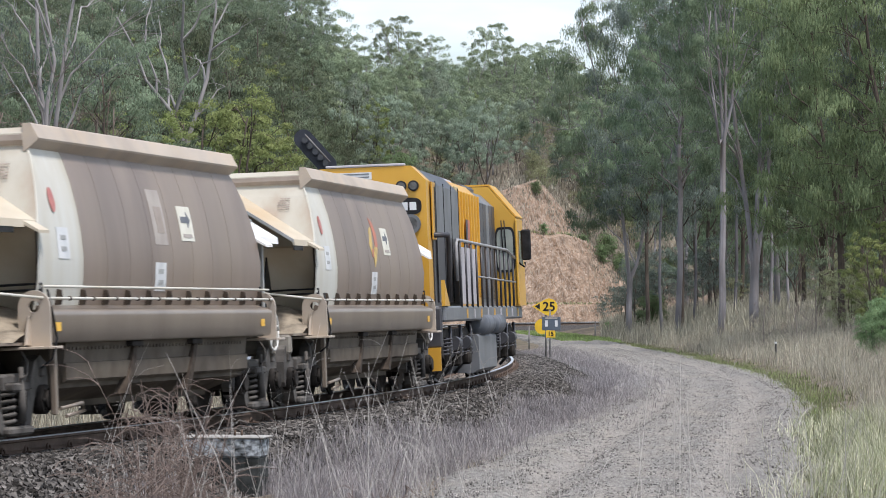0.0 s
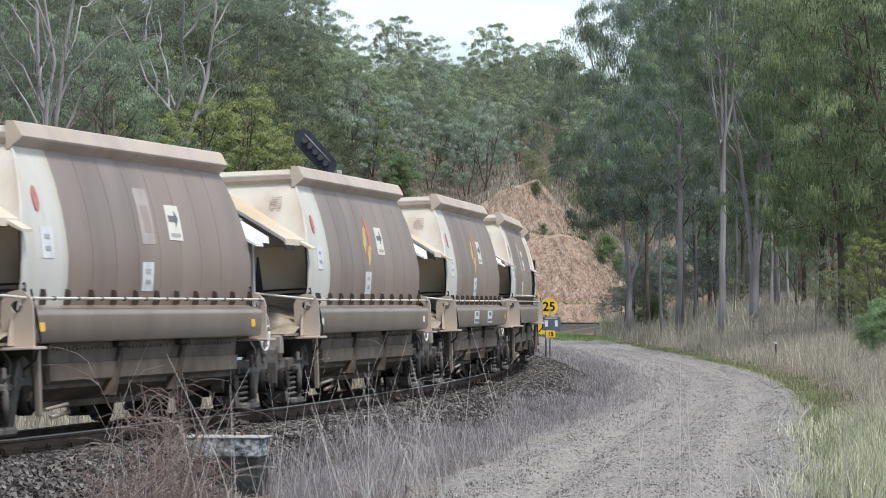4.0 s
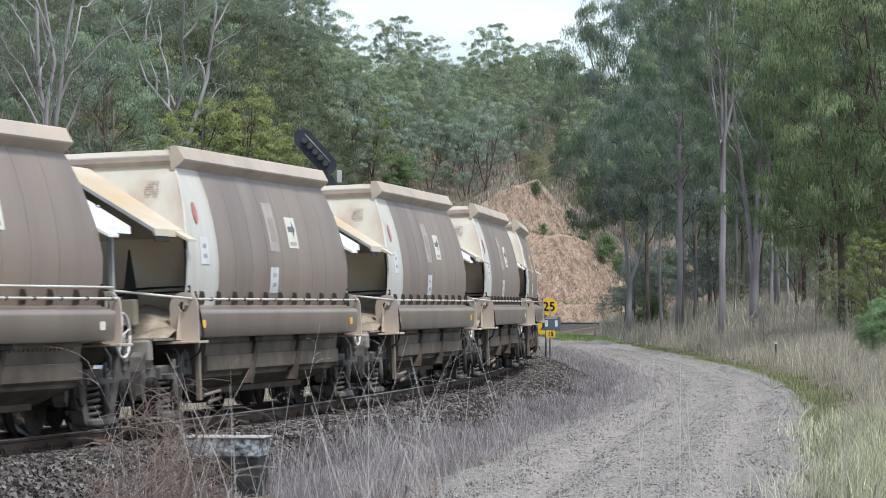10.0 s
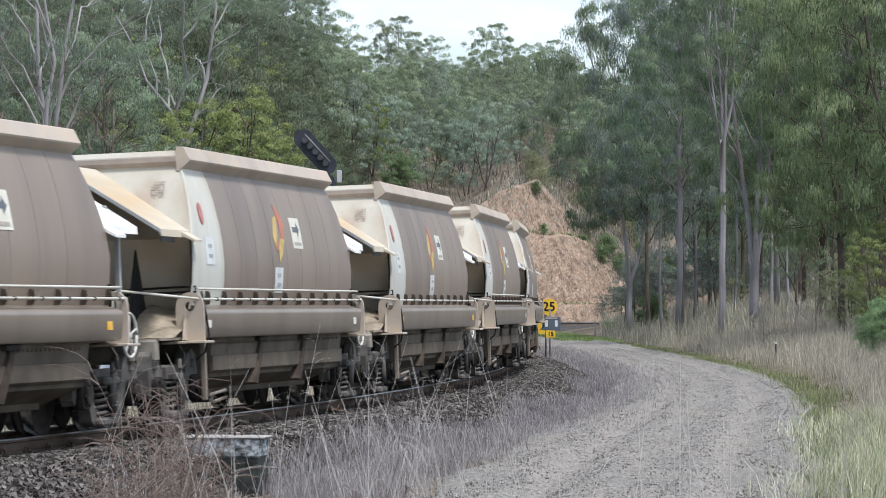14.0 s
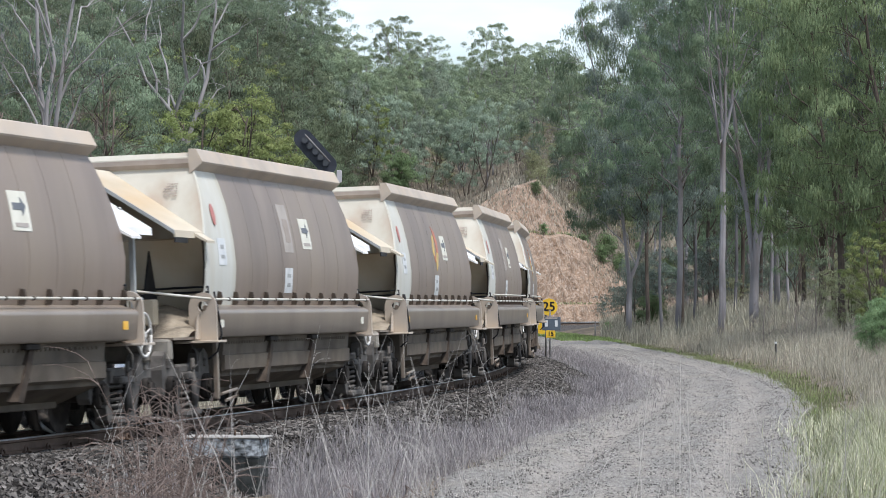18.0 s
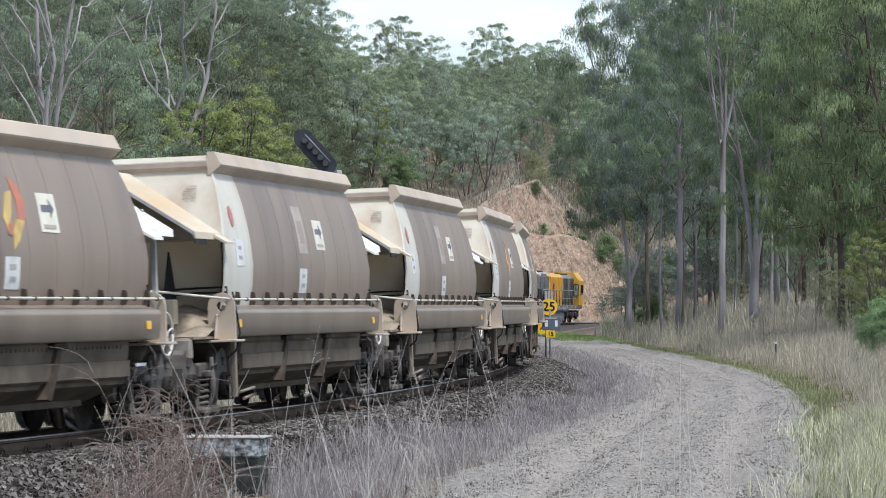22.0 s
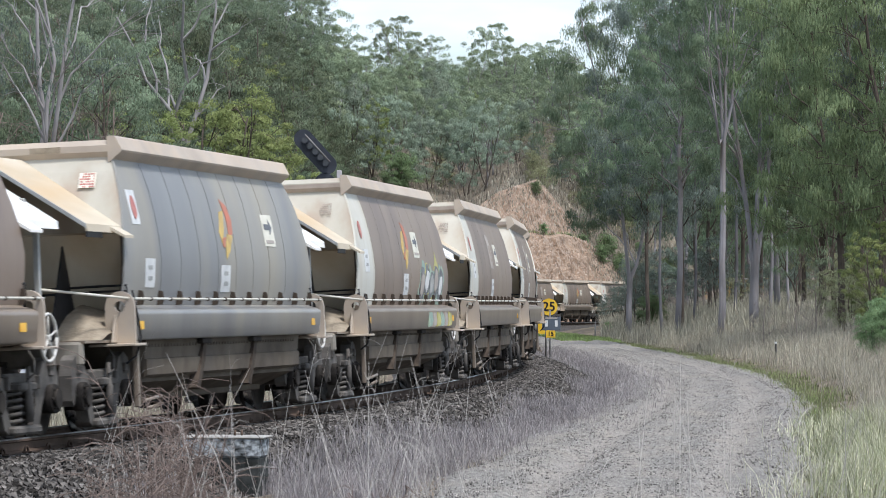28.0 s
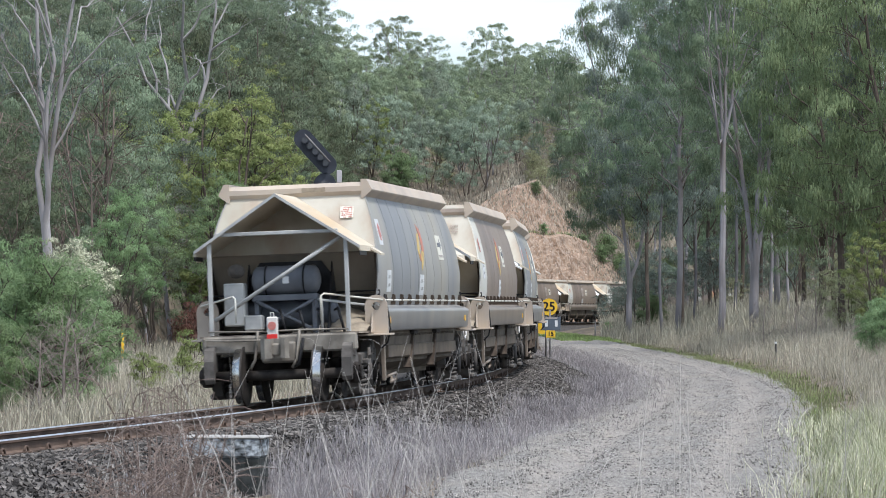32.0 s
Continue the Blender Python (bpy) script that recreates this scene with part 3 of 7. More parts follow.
    for d in (-1, 1):
        for sy in (-1, 1):
            part("barge_edge", slab([(0, 2.98), (sy * 1.2, 2.2), (sy * 1.2, 2.155), (0, 2.935)], "x", d * 5.42, d * 5.45), M_STRUT, w)
    # sill, pipe and lugs
    sill = [(-1.225, 1.345), (-1.345, 1.3), (-1.382, 1.278), (-1.394, 1.255), (-1.394, 1.235), (-1.366, 0.99), (-1.345, 0.968), (-1.2, 0.96), (-1.2, 1.335)]
    for ob in both("side_sill", slab(sill, "x", -4.28, 4.28), M_SILL if not grey else M_SILLG, w, "dusty box-section side sill"):
        ob.data.shade_smooth()
        ob.data.set_sharp_from_angle(angle=radians(38))
    both("pipe_rail", tube([(-5.45, -0.62, 1.15), (-5.45, -0.62, 1.5), (-5.4, -0.66, 1.53), (-4.4, -1.365, 1.41), (4.4, -1.365, 1.41), (4.6, -1.33, 1.41)], 0.016, 6), M_BAND, w)
    if twin_pipe:
        both("upper_pipe", tube([(-4.4, -1.33, 1.53), (4.3, -1.33, 1.53), (4.5, -1.3, 1.53)], 0.014, 6), M_BAND, w)
    both("air_hose", tube([(-4.35, -1.36, 1.5), (-4.3, -1.4, 1.2), (-4.25, -1.41, 1.0), (-4.35, -1.38, 0.8), (-4.45, -1.3, 0.72)], 0.012, 6), M_BLACK, w)
    lug = slab([(-1.2, 1.35), (-1.27, 1.35), (-1.29, 1.42), (-1.278, 1.5), (-1.22, 1.515)], "x", -0.022, 0.022)
    add_box(lug, (0, -1.32, 1.415), (0.03, 0.1, 0.022), 0.004)
    add_tube(lug, [(-0.02, -1.365, 1.41), (0.02, -1.365, 1.41)], 0.023, 8)
    lug_a, lug_b = both("lug", lug, M_LUG, w)
    for k in range(11):
        x = -HALF + 0.1 + 0.79 * k
        for src in (lug_a, lug_b):
            o = src if k == 0 else new("lug", src.data)
            o.parent, o.location = w, (x, 0, 0)
    for d in (-1, 1):
        both("bracket", bracket(d * 4.42), M_RIM, w)
        both("reflector", slab([(-1.383, 1.08), (-1.389, 1.08), (-1.389, 1.17), (-1.383, 1.17)], "x", (3.86 if d > 0 else -4.12) - 0.085, (3.86 if d > 0 else -4.12) + 0.085), M_LABEL if pale_tags else M_AMBER, w)
    for x in (-1.12, 1.08) if boards else ():
        board = part("stencil_board", slab([(-1.3775, 1.02), (-1.3835, 1.02), (-1.4005, 1.235), (-1.3945, 1.235)], "x", x - 0.37, x + 0.37), M_WHITE, w, "white patch with worn grey stencilled print")
        for z, half, tall_by in ((1.18, 0.15, 0.06), (1.07, 0.33, 0.05)):
            y = -1.3855 - (z - 1.02) * 0.079
            bm = bmesh.new()
            u = -half
            rnd = random.Random(int(z * 100))
            while u < half - 0.03:
                wd = rnd.uniform(0.03, 0.07)
                add_box(bm, (x + u + wd / 2, y, z), (wd, 0.005, tall_by))
                u += wd + 0.018
            part("stencil_print", bm, M_BARGREY, board)
    # hoppers underneath: riveted skirts and chutes
    for k in range(3):
        x0 = -3.5 + 2.36 * k
        bm = slab([(-1.25, 0.97), (-1.22, 0.74), (-1.16, 0.5), (-0.7, 0.32), (0.7, 0.32), (1.16, 0.5), (1.22, 0.74), (1.25, 0.97)], "x", x0, x0 + 2.358)
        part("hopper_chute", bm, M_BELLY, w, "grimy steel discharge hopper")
        both("door_plate", slab([(-1.2, 0.77), (-1.25, 0.75), (-1.245, 0.58), (-1.2, 0.55)], "x", x0 + 0.004, x0 + 2.352), M_BELLY, w)
        bm = bmesh.new()
        for q in range(16):
            add_box(bm, (x0 + 0.12 + 0.13 * q, -1.24, 0.9), (0.035, 0.03, 0.035))
        for ob in both("rivet_strip", bm, M_BELLY, w):
            tagged(ob, kind="stuff")
        if k:
            both("door_arm", slab([(x0 - 0.02, 0.96), (x0 + 0.12, 0.96), (x0 - 0.02, 0.7), (x0 - 0.28, 0.38), (x0 - 0.42, 0.4), (x0 - 0.14, 0.74)], "y", -1.275, -1.15), M_LUG, w)
            both("hinge", box((x0 - 0.05, -1.27, 0.93), (0.4, 0.1, 0.06), 0.01), M_BOGIE, w)
    both("door_beam", box((0, -0.72, 0.33), (6.6, 0.12, 0.1), 0.01), M_BELLY, w)
    part("centre_sill", box((0, 0, 0.86), (10.9, 0.4, 0.24), 0.02), M_BOGIE, w)
    # platforms, headstocks and couplers
    for d in (-1, 1):
        part("end_platform", box((d * 4.6, 0, 0.965), (1.7, 2.3, 0.03)), M_SILL, w)
        part("headstock", box((d * 5.42, 0, 0.84), (0.12, 2.24, 0.26), 0.03), M_HEAD, w, "dusty grey headstock beam")
        bm = bmesh.new()
        add_box(bm, (d * 5.6, 0, 0.76), (0.44, 0.17, 0.19), 0.03)
        # an open jaw: the guard arm, the throat and the hooked knuckle
        jaw = [(5.68, -0.09), (5.68, 0.17), (5.8, 0.2), (5.92, 0.16), (5.9, 0.1), (5.8, 0.08), (5.78, -0.02), (5.84, -0.06), (5.93, -0.03), (5.96, -0.12), (5.88, -0.19), (5.76, -0.17)]
        add_slab(bm, [(d * u, d * v) for u, v in jaw], "z", 0.64, 0.92)
        bmesh.ops.recalc_face_normals(bm, faces=bm.faces[:])
        part("coupler", bm, M_HEAD, w, "dusty cast knuckle coupler")
        part("coupler_pocket", box((d * 5.5, 0, 0.72), (0.1, 0.5, 0.3), 0.03), M_HEAD, w)
        bm = bmesh.new()
        ni, nj = 18, 12
        for i in range(ni + 1):
            for j in range(nj + 1):
                px, py = 3.72 + 1.3 * i / ni, -1.16 + 1.1 * j / nj
                heap = 0.36 * max(0.0, 1 - ((px - 3.85) / 1.0) ** 2) * max(0.0, 1 - ((py + 0.62) / 0.62) ** 2) ** 0.7
                heap += 0.05 * max(0.0, noise.noise((px * 4.0, py * 4.0, d * 3.0))) * (0.3 + heap * 4)
                bm.verts.new((d * px, py, 0.978 + heap))
        bm.verts.ensure_lookup_table()
        for i in range(ni):
            for j in range(nj):
                f = bm.faces.new([bm.verts[q] for q in (i * (nj + 1) + j, (i + 1) * (nj + 1) + j, (i + 1) * (nj + 1) + j + 1, i * (nj + 1) + j + 1)])
                f.smooth = True
        bmesh.ops.recalc_face_normals(bm, faces=bm.faces[:])
        part("spilt_dust", bm, M_DUST, w, "heap of pale brown dust")
        case = None if logo else part("valve_case", box((d * 4.75, -0.62, 1.28), (0.2, 0.3, 0.3), 0.015), M_HOOD, w, "small dusty cream case on legs")
        for y in () if logo else (-0.73, -0.51):
            part("leg", box((d * 4.75, y, 1.055), (0.03, 0.03, 0.15)), M_SILL, case)
        if d < 0:
            both("shunter_step", tube([(-3.75, -1.26, 0.3), (-3.1, -1.28, 0.34), (-3.05, -1.28, 0.26), (-3.7, -1.3, 0.22)], 0.022, 6), M_SILL, w)
            both("stay", box((-3.82, -1.22, 0.6), (0.08, 0.06, 0.72), 0.01), M_SILL, w)
        for z in (1.5, 1.56):
            both("cross_pipe", tube([(d * (HALF + 0.45), -1.27, z - 0.25), (d * (HALF + 0.5), -1.27, z), (d * (HALF + 0.35), -0.9, z), (d * (HALF + 0.3), 0.0, z - 0.02)], 0.014, 5), M_BLACK, w)
    wheel = bmesh.new()
    add_tube(wheel, [(5.05 + 0.24 * math.cos(a), -1.2, 1.02 + 0.24 * math.sin(a)) for a in (math.tau * k / 24 for k in range(25))], 0.017, 6)
    for k in range(5):
        a = math.tau * k / 5 + 0.3
        add_tube(wheel, [(5.05, -1.2, 1.02), (5.05 + 0.24 * math.cos(a), -1.2, 1.02 + 0.24 * math.sin(a))], 0.011, 5)
    add_tube(wheel, [(5.05, -1.22, 1.02), (5.05, -1.0, 1.02)], 0.03, 8)
    part("brake_wheel", wheel, M_FRAMEW, w, "off-white spoked hand brake wheel")
    if front_equipped:
        equipped_end(w, 1)
    if rear_equipped:
        equipped_end(w, -1)
    # marks on the side
    ov = [(-3.66 + 0.09 * math.cos(a), 2.42 + 0.13 * math.sin(a)) for a in (math.tau * k / 14 for k in range(14))]
    if grey:
        decal("oval_plate", -3.66, 2.42, 0.32, 0.38, M_WHITE, w, 0.005)
    blade_decal("red_oval", ov, M_RED, w, 0.012)
    lab = decal("number_label", -3.5 if not grey else -3.3, 1.98 if not grey else 1.7, 0.38, 0.32, M_WHITE, w, 0.006)
    for k in range(2):
        decal("print_bar", -3.5 if not grey else -3.3, (2.04 if not grey else 1.76) - 0.12 * k, 0.16, 0.045, M_STRUT, lab, 0.011)
    ax = 2.25 if grey else 1.15
    plate = decal("arrow_plate", ax, 2.28, 0.54, 0.4, M_LABEL, w, 0.006, "cream plate with a black arrow")
    blade_decal("arrow", [(ax + u, v) for u, v in ((-0.19, 2.29), (0.06, 2.29), (0.06, 2.23), (0.19, 2.325), (0.06, 2.42), (0.06, 2.36), (-0.19, 2.36))], M_TANK, plate, 0.011)
    decal("print_bar", ax, 2.14, 0.36, 0.04, M_GHOST, plate, 0.011)
    lab = decal("number_label", -0.04, 1.66, 0.42, 0.32, M_WHITE, w, 0.006)
    for k in range(2):
        decal("print_bar", -0.04, 1.72 - 0.12 * k, 0.17, 0.05, M_STRUT, lab, 0.011)
    if logo:
        for pts, m, o in (([(0.0, 2.46), (0.19, 2.48), (0.07, 2.26), (-0.09, 2.06), (-0.18, 2.2)], M_LOGOY, 0.006),
                          ([(0.14, 2.62), (0.4, 2.54), (0.49, 2.37), (0.44, 2.2), (0.24, 2.17), (0.26, 2.4)], M_LOGOR, 0.007),
                          ([(0.17, 2.2), (0.41, 2.18), (0.19, 1.98), (0.01, 1.89), (0.04, 2.06)], M_LOGOY, 0.008),
                          ([(-0.07, 2.14), (0.08, 2.16), (0.0, 2.03), (-0.1, 2.04)], M_LOGOR, 0.009)):
            blade_decal("logo_blade", pts, m, w, o)
    else:
        decal("painted_patch", 0.06, 2.33, 0.5, 0.62, M_GHOST, w, 0.005)
        decal("painted_patch", 0.1, 2.3, 0.26, 0.3, M_GHOSTD, w, 0.008)
    sten = pose(0, 0, 0, 0, 29, 0) @ Matrix.Scale(0.8, 4)
    rnd = random.Random(7)
    if grey:
        part("end_label", box((0, 0, 0), (0.004, 0.24, 0.24)), M_LABEL, w).matrix_basis = Matrix.Translation((-HALF - flare(2.72) - 0.014, -0.78, 2.72)) @ sten
    bm = bmesh.new()
    for k in range(6):
        y = -0.1
        while y < 0.08:
            wd = rnd.uniform(0.012, 0.035)
            if rnd.random() < 0.8:
                add_box(bm, (0, y + wd / 2, 0.1 - 0.04 * k), (0.004, wd, 0.024))
            y += wd + 0.01
    part("stencil_print", bm, M_GHOSTD if not grey else M_RED, w).matrix_basis = Matrix.Translation((-HALF - flare(2.72) - 0.018, -0.78, 2.72)) @ sten
    if graffiti:
        rnd = random.Random(5)
        # bubble letters with a jagged pale surround, sprayed over the lower front of the side and the sill
        for k in range(5):
            x, z, h = 1.55 + 0.46 * k, 1.66 + 0.06 * (k % 2), 0.56 - 0.05 * (k % 3)
            for name, grow, mat, out in (("spray_surround", 1.28, (M_SPRAY, M_SPRAYY)[k % 2], 0.006 + 0.0004 * k), ("spray_letter_shape", 1.0, M_BARGREY, 0.009 + 0.0004 * k), ("spray_letter_fill", 0.66, (M_GHOST, M_WHITE, M_STRUT)[k % 3], 0.012 + 0.0004 * k)):
                pts = []
                for q in range(14):
                    turn_by = math.tau * q / 14
                    r = grow * (1 + (0.34 if grow > 1.2 else 0.16) * rnd.uniform(-1, 1))
                    pts.append((x + 0.25 * r * math.sin(turn_by) + 0.08 * math.cos(turn_by), max(z + 0.5 * h * r * math.cos(turn_by), 1.34)))
                blade_decal(name, pts, mat, w, out)
        for k in range(6):
            x = 1.45 + 0.4 * k
            bm = bmesh.new()
            add_slab(bm, [(x - 0.16, 1.0), (x + 0.1 + 0.08 * rnd.random(), 1.02), (x + 0.2, 1.1), (x + 0.12, 1.22 - 0.05 * rnd.random()), (x - 0.12, 1.23)], "y", -1.404, -1.35)
            part("sill_spray", bm, (M_SPRAY, M_GHOST, M_SPRAYY)[k % 3], w)
    if tail:
        lamp = part("tail_marker", box((-5.52, 0.08, 1.05), (0.07, 0.16, 0.36), 0.02), M_FRAMEW, w, "white tail marker with red reflectors")
        bm = bmesh.new()
        add_tube(bm, [(-5.57, 0.08, 1.1), (-5.55, 0.08, 1.1)], 0.06, 14)
        part("red_lens", bm, M_RED, lamp)
        part("red_plate", box((-5.562, 0.08, 0.93), (0.012, 0.15, 0.1)), M_REDBRIGHT, lamp)
        bm = tube([(-5.52, 0.06, 1.23), (-5.52, 0.06, 1.29), (-5.52, 0.1, 1.29), (-5.52, 0.1, 1.23)], 0.01, 5)
        part("carry_handle", bm, M_FRAMEW, lamp)
        part("brake_hose", tube([(-5.5, -0.35, 0.9), (-5.62, -0.36, 0.8), (-5.62, -0.3, 0.55), (-5.55, -0.2, 0.5)], 0.025, 6), M_BLACK, w)
    for x in (-4.6, 4.6):
        bogie(w, x)
    return w


M_REDBRIGHT = material("red_reflector", ((0.6, 0.02, 0.02), (0.7, 0.04, 0.03)), scale=5, rough=0.3, bump=0)

# ---- ground, road, track bed ----
TY = np.array([TRACK[k][1] for k in sorted(TRACK)])
TX = np.array([TRACK[k][0] for k in sorted(TRACK)])
TH = np.array([TRACK[k][2] for k in sorted(TRACK)])
TS = np.array([k * DS for k in sorted(TRACK)])
ROAD_Y = [-60, 0, 31, 45, 67, 83, 99, 125, 154, 187, 215, 235, 260]
ROAD_X = [-3.5, -0.5, 1.5, 2.85, 5.1, 6.15, 6.55, 6.6, 6.3, 5.7, 4.3, 1.5, -4.0]
ROAD_HALF = 1.95
ROAD_Z = -0.43


def smooth01(v):
    v = np.clip(v, 0, 1)
    return v * v * (3 - 2 * v)


def rise_at(y):
    """How high the track lies where it passes the depth y."""
    s = np.interp(y, TY, TS)
    return 0.2 * smooth01((s - 60) / 150) + 0.001136 * np.minimum(s, 90) - 0.029


def bumps(x, y, size, seed=0.0):
    """Rolling unevenness, about -1 to 1."""
    a = np.sin(x / size * 1.3 + seed) * np.cos(y / size * 1.1 - seed * 2) + 0.6 * np.sin(x / size * 2.9 + y / size * 2.1 + seed * 3) + 0.35 * np.cos(x / size * 5.3 - y / size * 6.1 + seed)
    return a / 1.95


def cut_top(x):
    return np.interp(x, [-14, 2, 5, 9, 11, 13, 15, 17, 21, 26, 40], [8.5, 9.5, 12, 13.6, 11.4, 8.8, 6.8, 5.3, 3.7, 2.6, 1.4])


def foot_y(x):
    return np.interp(x, [-60, -17, -12, -8, 17, 30, 80], [150, 165, 240, 281, 334, 352, 380])


def ground_z(x, y):
    x, y = np.asarray(x, float), np.asarray(y, float)
    lat = (x - np.interp(y, TY, TX)) * np.cos(np.interp(y, TY, TH))
    up = rise_at(y)
    road = x - np.interp(y, ROAD_Y, ROAD_X)
    z = np.full(x.shape, -0.5) + 0.06 * bumps(x, y, 3.0)
    bound = np.maximum(np.interp(y, ROAD_Y, ROAD_X) + ROAD_HALF, (np.interp(y, TY, TX) + 4.5) * (y > 165) - 50 * (y <= 165))
    right = np.clip(x - bound, 0, None) * (y < 345)
    z = z + np.minimum(0.15 * right, 0.9 + 0.02 * right) * smooth01((y - 20) / 60) + 0.09 * np.clip(right - 5.0, 0, 30) * smooth01((y - 110) / 80)
    left = np.clip(-lat - 3.5, 0, None)
    z = z - 0.25 * smooth01(left / 4) * (y < 200)
    # the hill and the cutting's steep face
    d = y - foot_y(x)
    w = smooth01((x + 13) / 6)
    gentle = 0.105 * np.clip(d, 0, None)
    top = cut_top(x)
    steep = np.minimum(np.clip(d - 5.0, 0, None) * 0.95, top) + 0.106 * np.clip(d - 5.0 - top / 0.95, 0, None)
    steep = steep + 0.28 * np.clip(d - 9.0 - top / 0.95, 0, 22) * smooth01((x - 8) / 5)
    hill = gentle * (1 - w) + steep * w
    hill = np.minimum(hill, 24 + 0.02 * hill + 0.12 * np.clip(-x - 10, 0, 60))
    z = z + hill + 0.25 * bumps(x, y, 7.0, 1.0) * smooth01(d / 12)
    # level out below the track bed and the road
    near_track = 1 - smooth01((np.abs(lat) - 2.4) / 1.2)
    z = z * (1 - near_track) + (-0.66 + up) * near_track
    near_road = 1 - smooth01((np.abs(road) - ROAD_HALF - 0.2) / 0.9)
    near_road = near_road * (1 - near_track) * (y < 262)
    z = z * (1 - near_road) + (ROAD_Z - 0.05 + up) * near_road
    return z


def grid_object(name, xs, ys, mat, label, kind="structure"):
    gx, gy = np.meshgrid(xs, ys, indexing="ij")
    v = np.stack([gx, gy, ground_z(gx, gy)], -1).reshape(-1, 3)
    n, m = len(xs), len(ys)
    i = (np.arange(n - 1)[:, None] * m + np.arange(m - 1)).ravel()
    f = np.stack([i, i + m, i + m + 1, i + 1], 1)
    return mesh_object(name, v.tolist(), f.tolist(), mat, label, "ground", kind, smooth=True)


xs = np.concatenate([[-2500, -1200, -600, -300, -160, -100], np.arange(-70, -30, 2.0), np.arange(-30, 31, 0.6), np.arange(32, 70, 2.0), [100, 160, 300, 600, 1200, 2500]])
ys = np.concatenate([[-2500, -900, -300, -100, -40], np.arange(0, 26, 4.0), np.arange(26, 360, 0.8), np.arange(360, 520, 4.0), [560, 700, 1000, 1800, 3500]])
grid_object("ground", xs, ys, M_GROUND, "dry grassy ground with bare brown patches rising to a wooded hill")


def road_height(u, y):
    """The road's surface above its level: ruts, crown and potholes. u from -1 to 1 across."""
    rut = -0.05 * math.exp(-((abs(u) - 0.45) / 0.1) ** 2) + 0.02 * math.exp(-((abs(u) - 0.26) / 0.07) ** 2) + 0.03 * math.exp(-((abs(u) - 0.68) / 0.09) ** 2)
    rut += 0.02 * noise.noise((u * 9, y * 0.35, 0.0)) + 0.012 * noise.noise((u * 20, y * 1.1, 4.0))
    return 0.03 + rut + float(rise_at(y))


def sweep_road():
    ys = np.arange(-50, 238, 0.5)
    cols = 41
    verts, faces = [], []
    rnd = np.random.RandomState(3)
    edge = np.interp(np.arange(len(ys)), np.arange(0, len(ys), 5), rnd.uniform(-0.25, 0.25, len(ys) // 5 + 1))
    for i, y in enumerate(ys):
        c = np.interp(y, ROAD_Y, ROAD_X)
        for j in range(cols):
            u = -1 + 2 * j / (cols - 1)
            half = ROAD_HALF + edge[i] * u
            skirt = -0.12 if abs(u) == 1 else 0.0
            verts.append((c + u * half, y, ROAD_Z + road_height(u, y) + skirt))
    for i in range(len(ys) - 1):
        for j in range(cols - 1):
            a = i * cols + j
            faces.append((a, a + 1, a + cols + 1, a + cols))
    ob = mesh_object("road", verts, faces, M_ROAD, "grey gravel access road with two wheel tracks", "road", "structure", smooth=True)
    wear = ob.data.attributes.new("wear", 'FLOAT', 'POINT')
    wear.data.foreach_set("value", [math.exp(-((abs(u) - 0.45) / 0.13) ** 2) + 0.5 * math.exp(-((u + 0.12) / 0.06) ** 2) - 0.35 * math.exp(-((abs(u) - 0.68) / 0.08) ** 2)
                                      for u in (-1 + 2 * (i % cols) / (cols - 1) for i in range(len(verts)))])
    return ob


sweep_road()


def sweep_track(profile, s0, s1, step, name, mat, label, closed=False, kind="structure", category="railway track", smooth=True, mats=None):
    """Draws a cross-section, (left, up) points on the canted track, along the way."""
    verts, faces = [], []
    n = len(profile)
    ss = np.arange(s0, s1 + 0.01, step)
    for s in ss:
        m = rail_pose(float(s))
        for p in profile:
            verts.append(tuple(m @ Vector((0, p[0], p[1]))))
    for i in range(len(ss) - 1):
        for j in range(n if closed else n - 1):
            k = (j + 1) % n
            faces.append((i * n + j, i * n + k, i * n + n + k, i * n + n + j))
    ob = mesh_object(name, verts, faces, mat, label, category, kind, smooth=smooth)
    if mats:
        ob.data.materials.append(mats[0])
        for p in ob.data.polygons:
            if p.index % n in mats[1]:
                p.material_index = 1
    return ob


sweep_track([(3.3, -0.8), (2.5, -0.5), (1.75, -0.2), (1.2, -0.185), (-1.2, -0.185), (-1.75, -0.2), (-2.5, -0.5), (-3.3, -0.8)], -290, 400, 1.0,
            "ballast_bed", M_BALLAST, "grey crushed stone track bed", category="track bed")
for sgn, nm in ((1, "rail"), (-1, "rail")):
    c = sgn * 0.568
    prof = [(0.034, -0.012), (0.026, 0), (-0.026, 0), (-0.034, -0.012), (-0.034, -0.035), (-0.009, -0.045), (-0.009, -0.12), (-0.06, -0.14), (-0.06, -0.152),
            (0.06, -0.152), (0.06, -0.14), (0.009, -0.12), (0.009, -0.045), (0.034, -0.035)]
    for s0, s1, bright in ((-290, 130, (0, 1, 2)), (130, 400, (0, 1, 2, 3, 13))):
        sweep_track([(c + a, b) for a, b in prof], s0, s1, 1.0, nm, M_RAIL, "rusty steel rail with a polished running surface", closed=True, smooth=False, category="rail", mats=(M_RAILTOP, bright))


# the cutting: an eroded earth and rock face with a bench
def face_back(u, h):
    """How far the cutting's face has leant back at the height h."""
    top = float(cut_top(u))
    edge = 8.3 + 0.5 * noise.noise((u * 0.4, 3.0, 0.0))
    back = h / 0.95 + 1.6 * min(h / (top + 0.4), 1.0) ** 3
    for at, deep in ((1.9, 1.4), (edge, 2.6)):
        if at < top:
            back += deep * (min(max((h - at) / 0.25, 0.0), 1.0) - h / (top + 0.4))
    return back


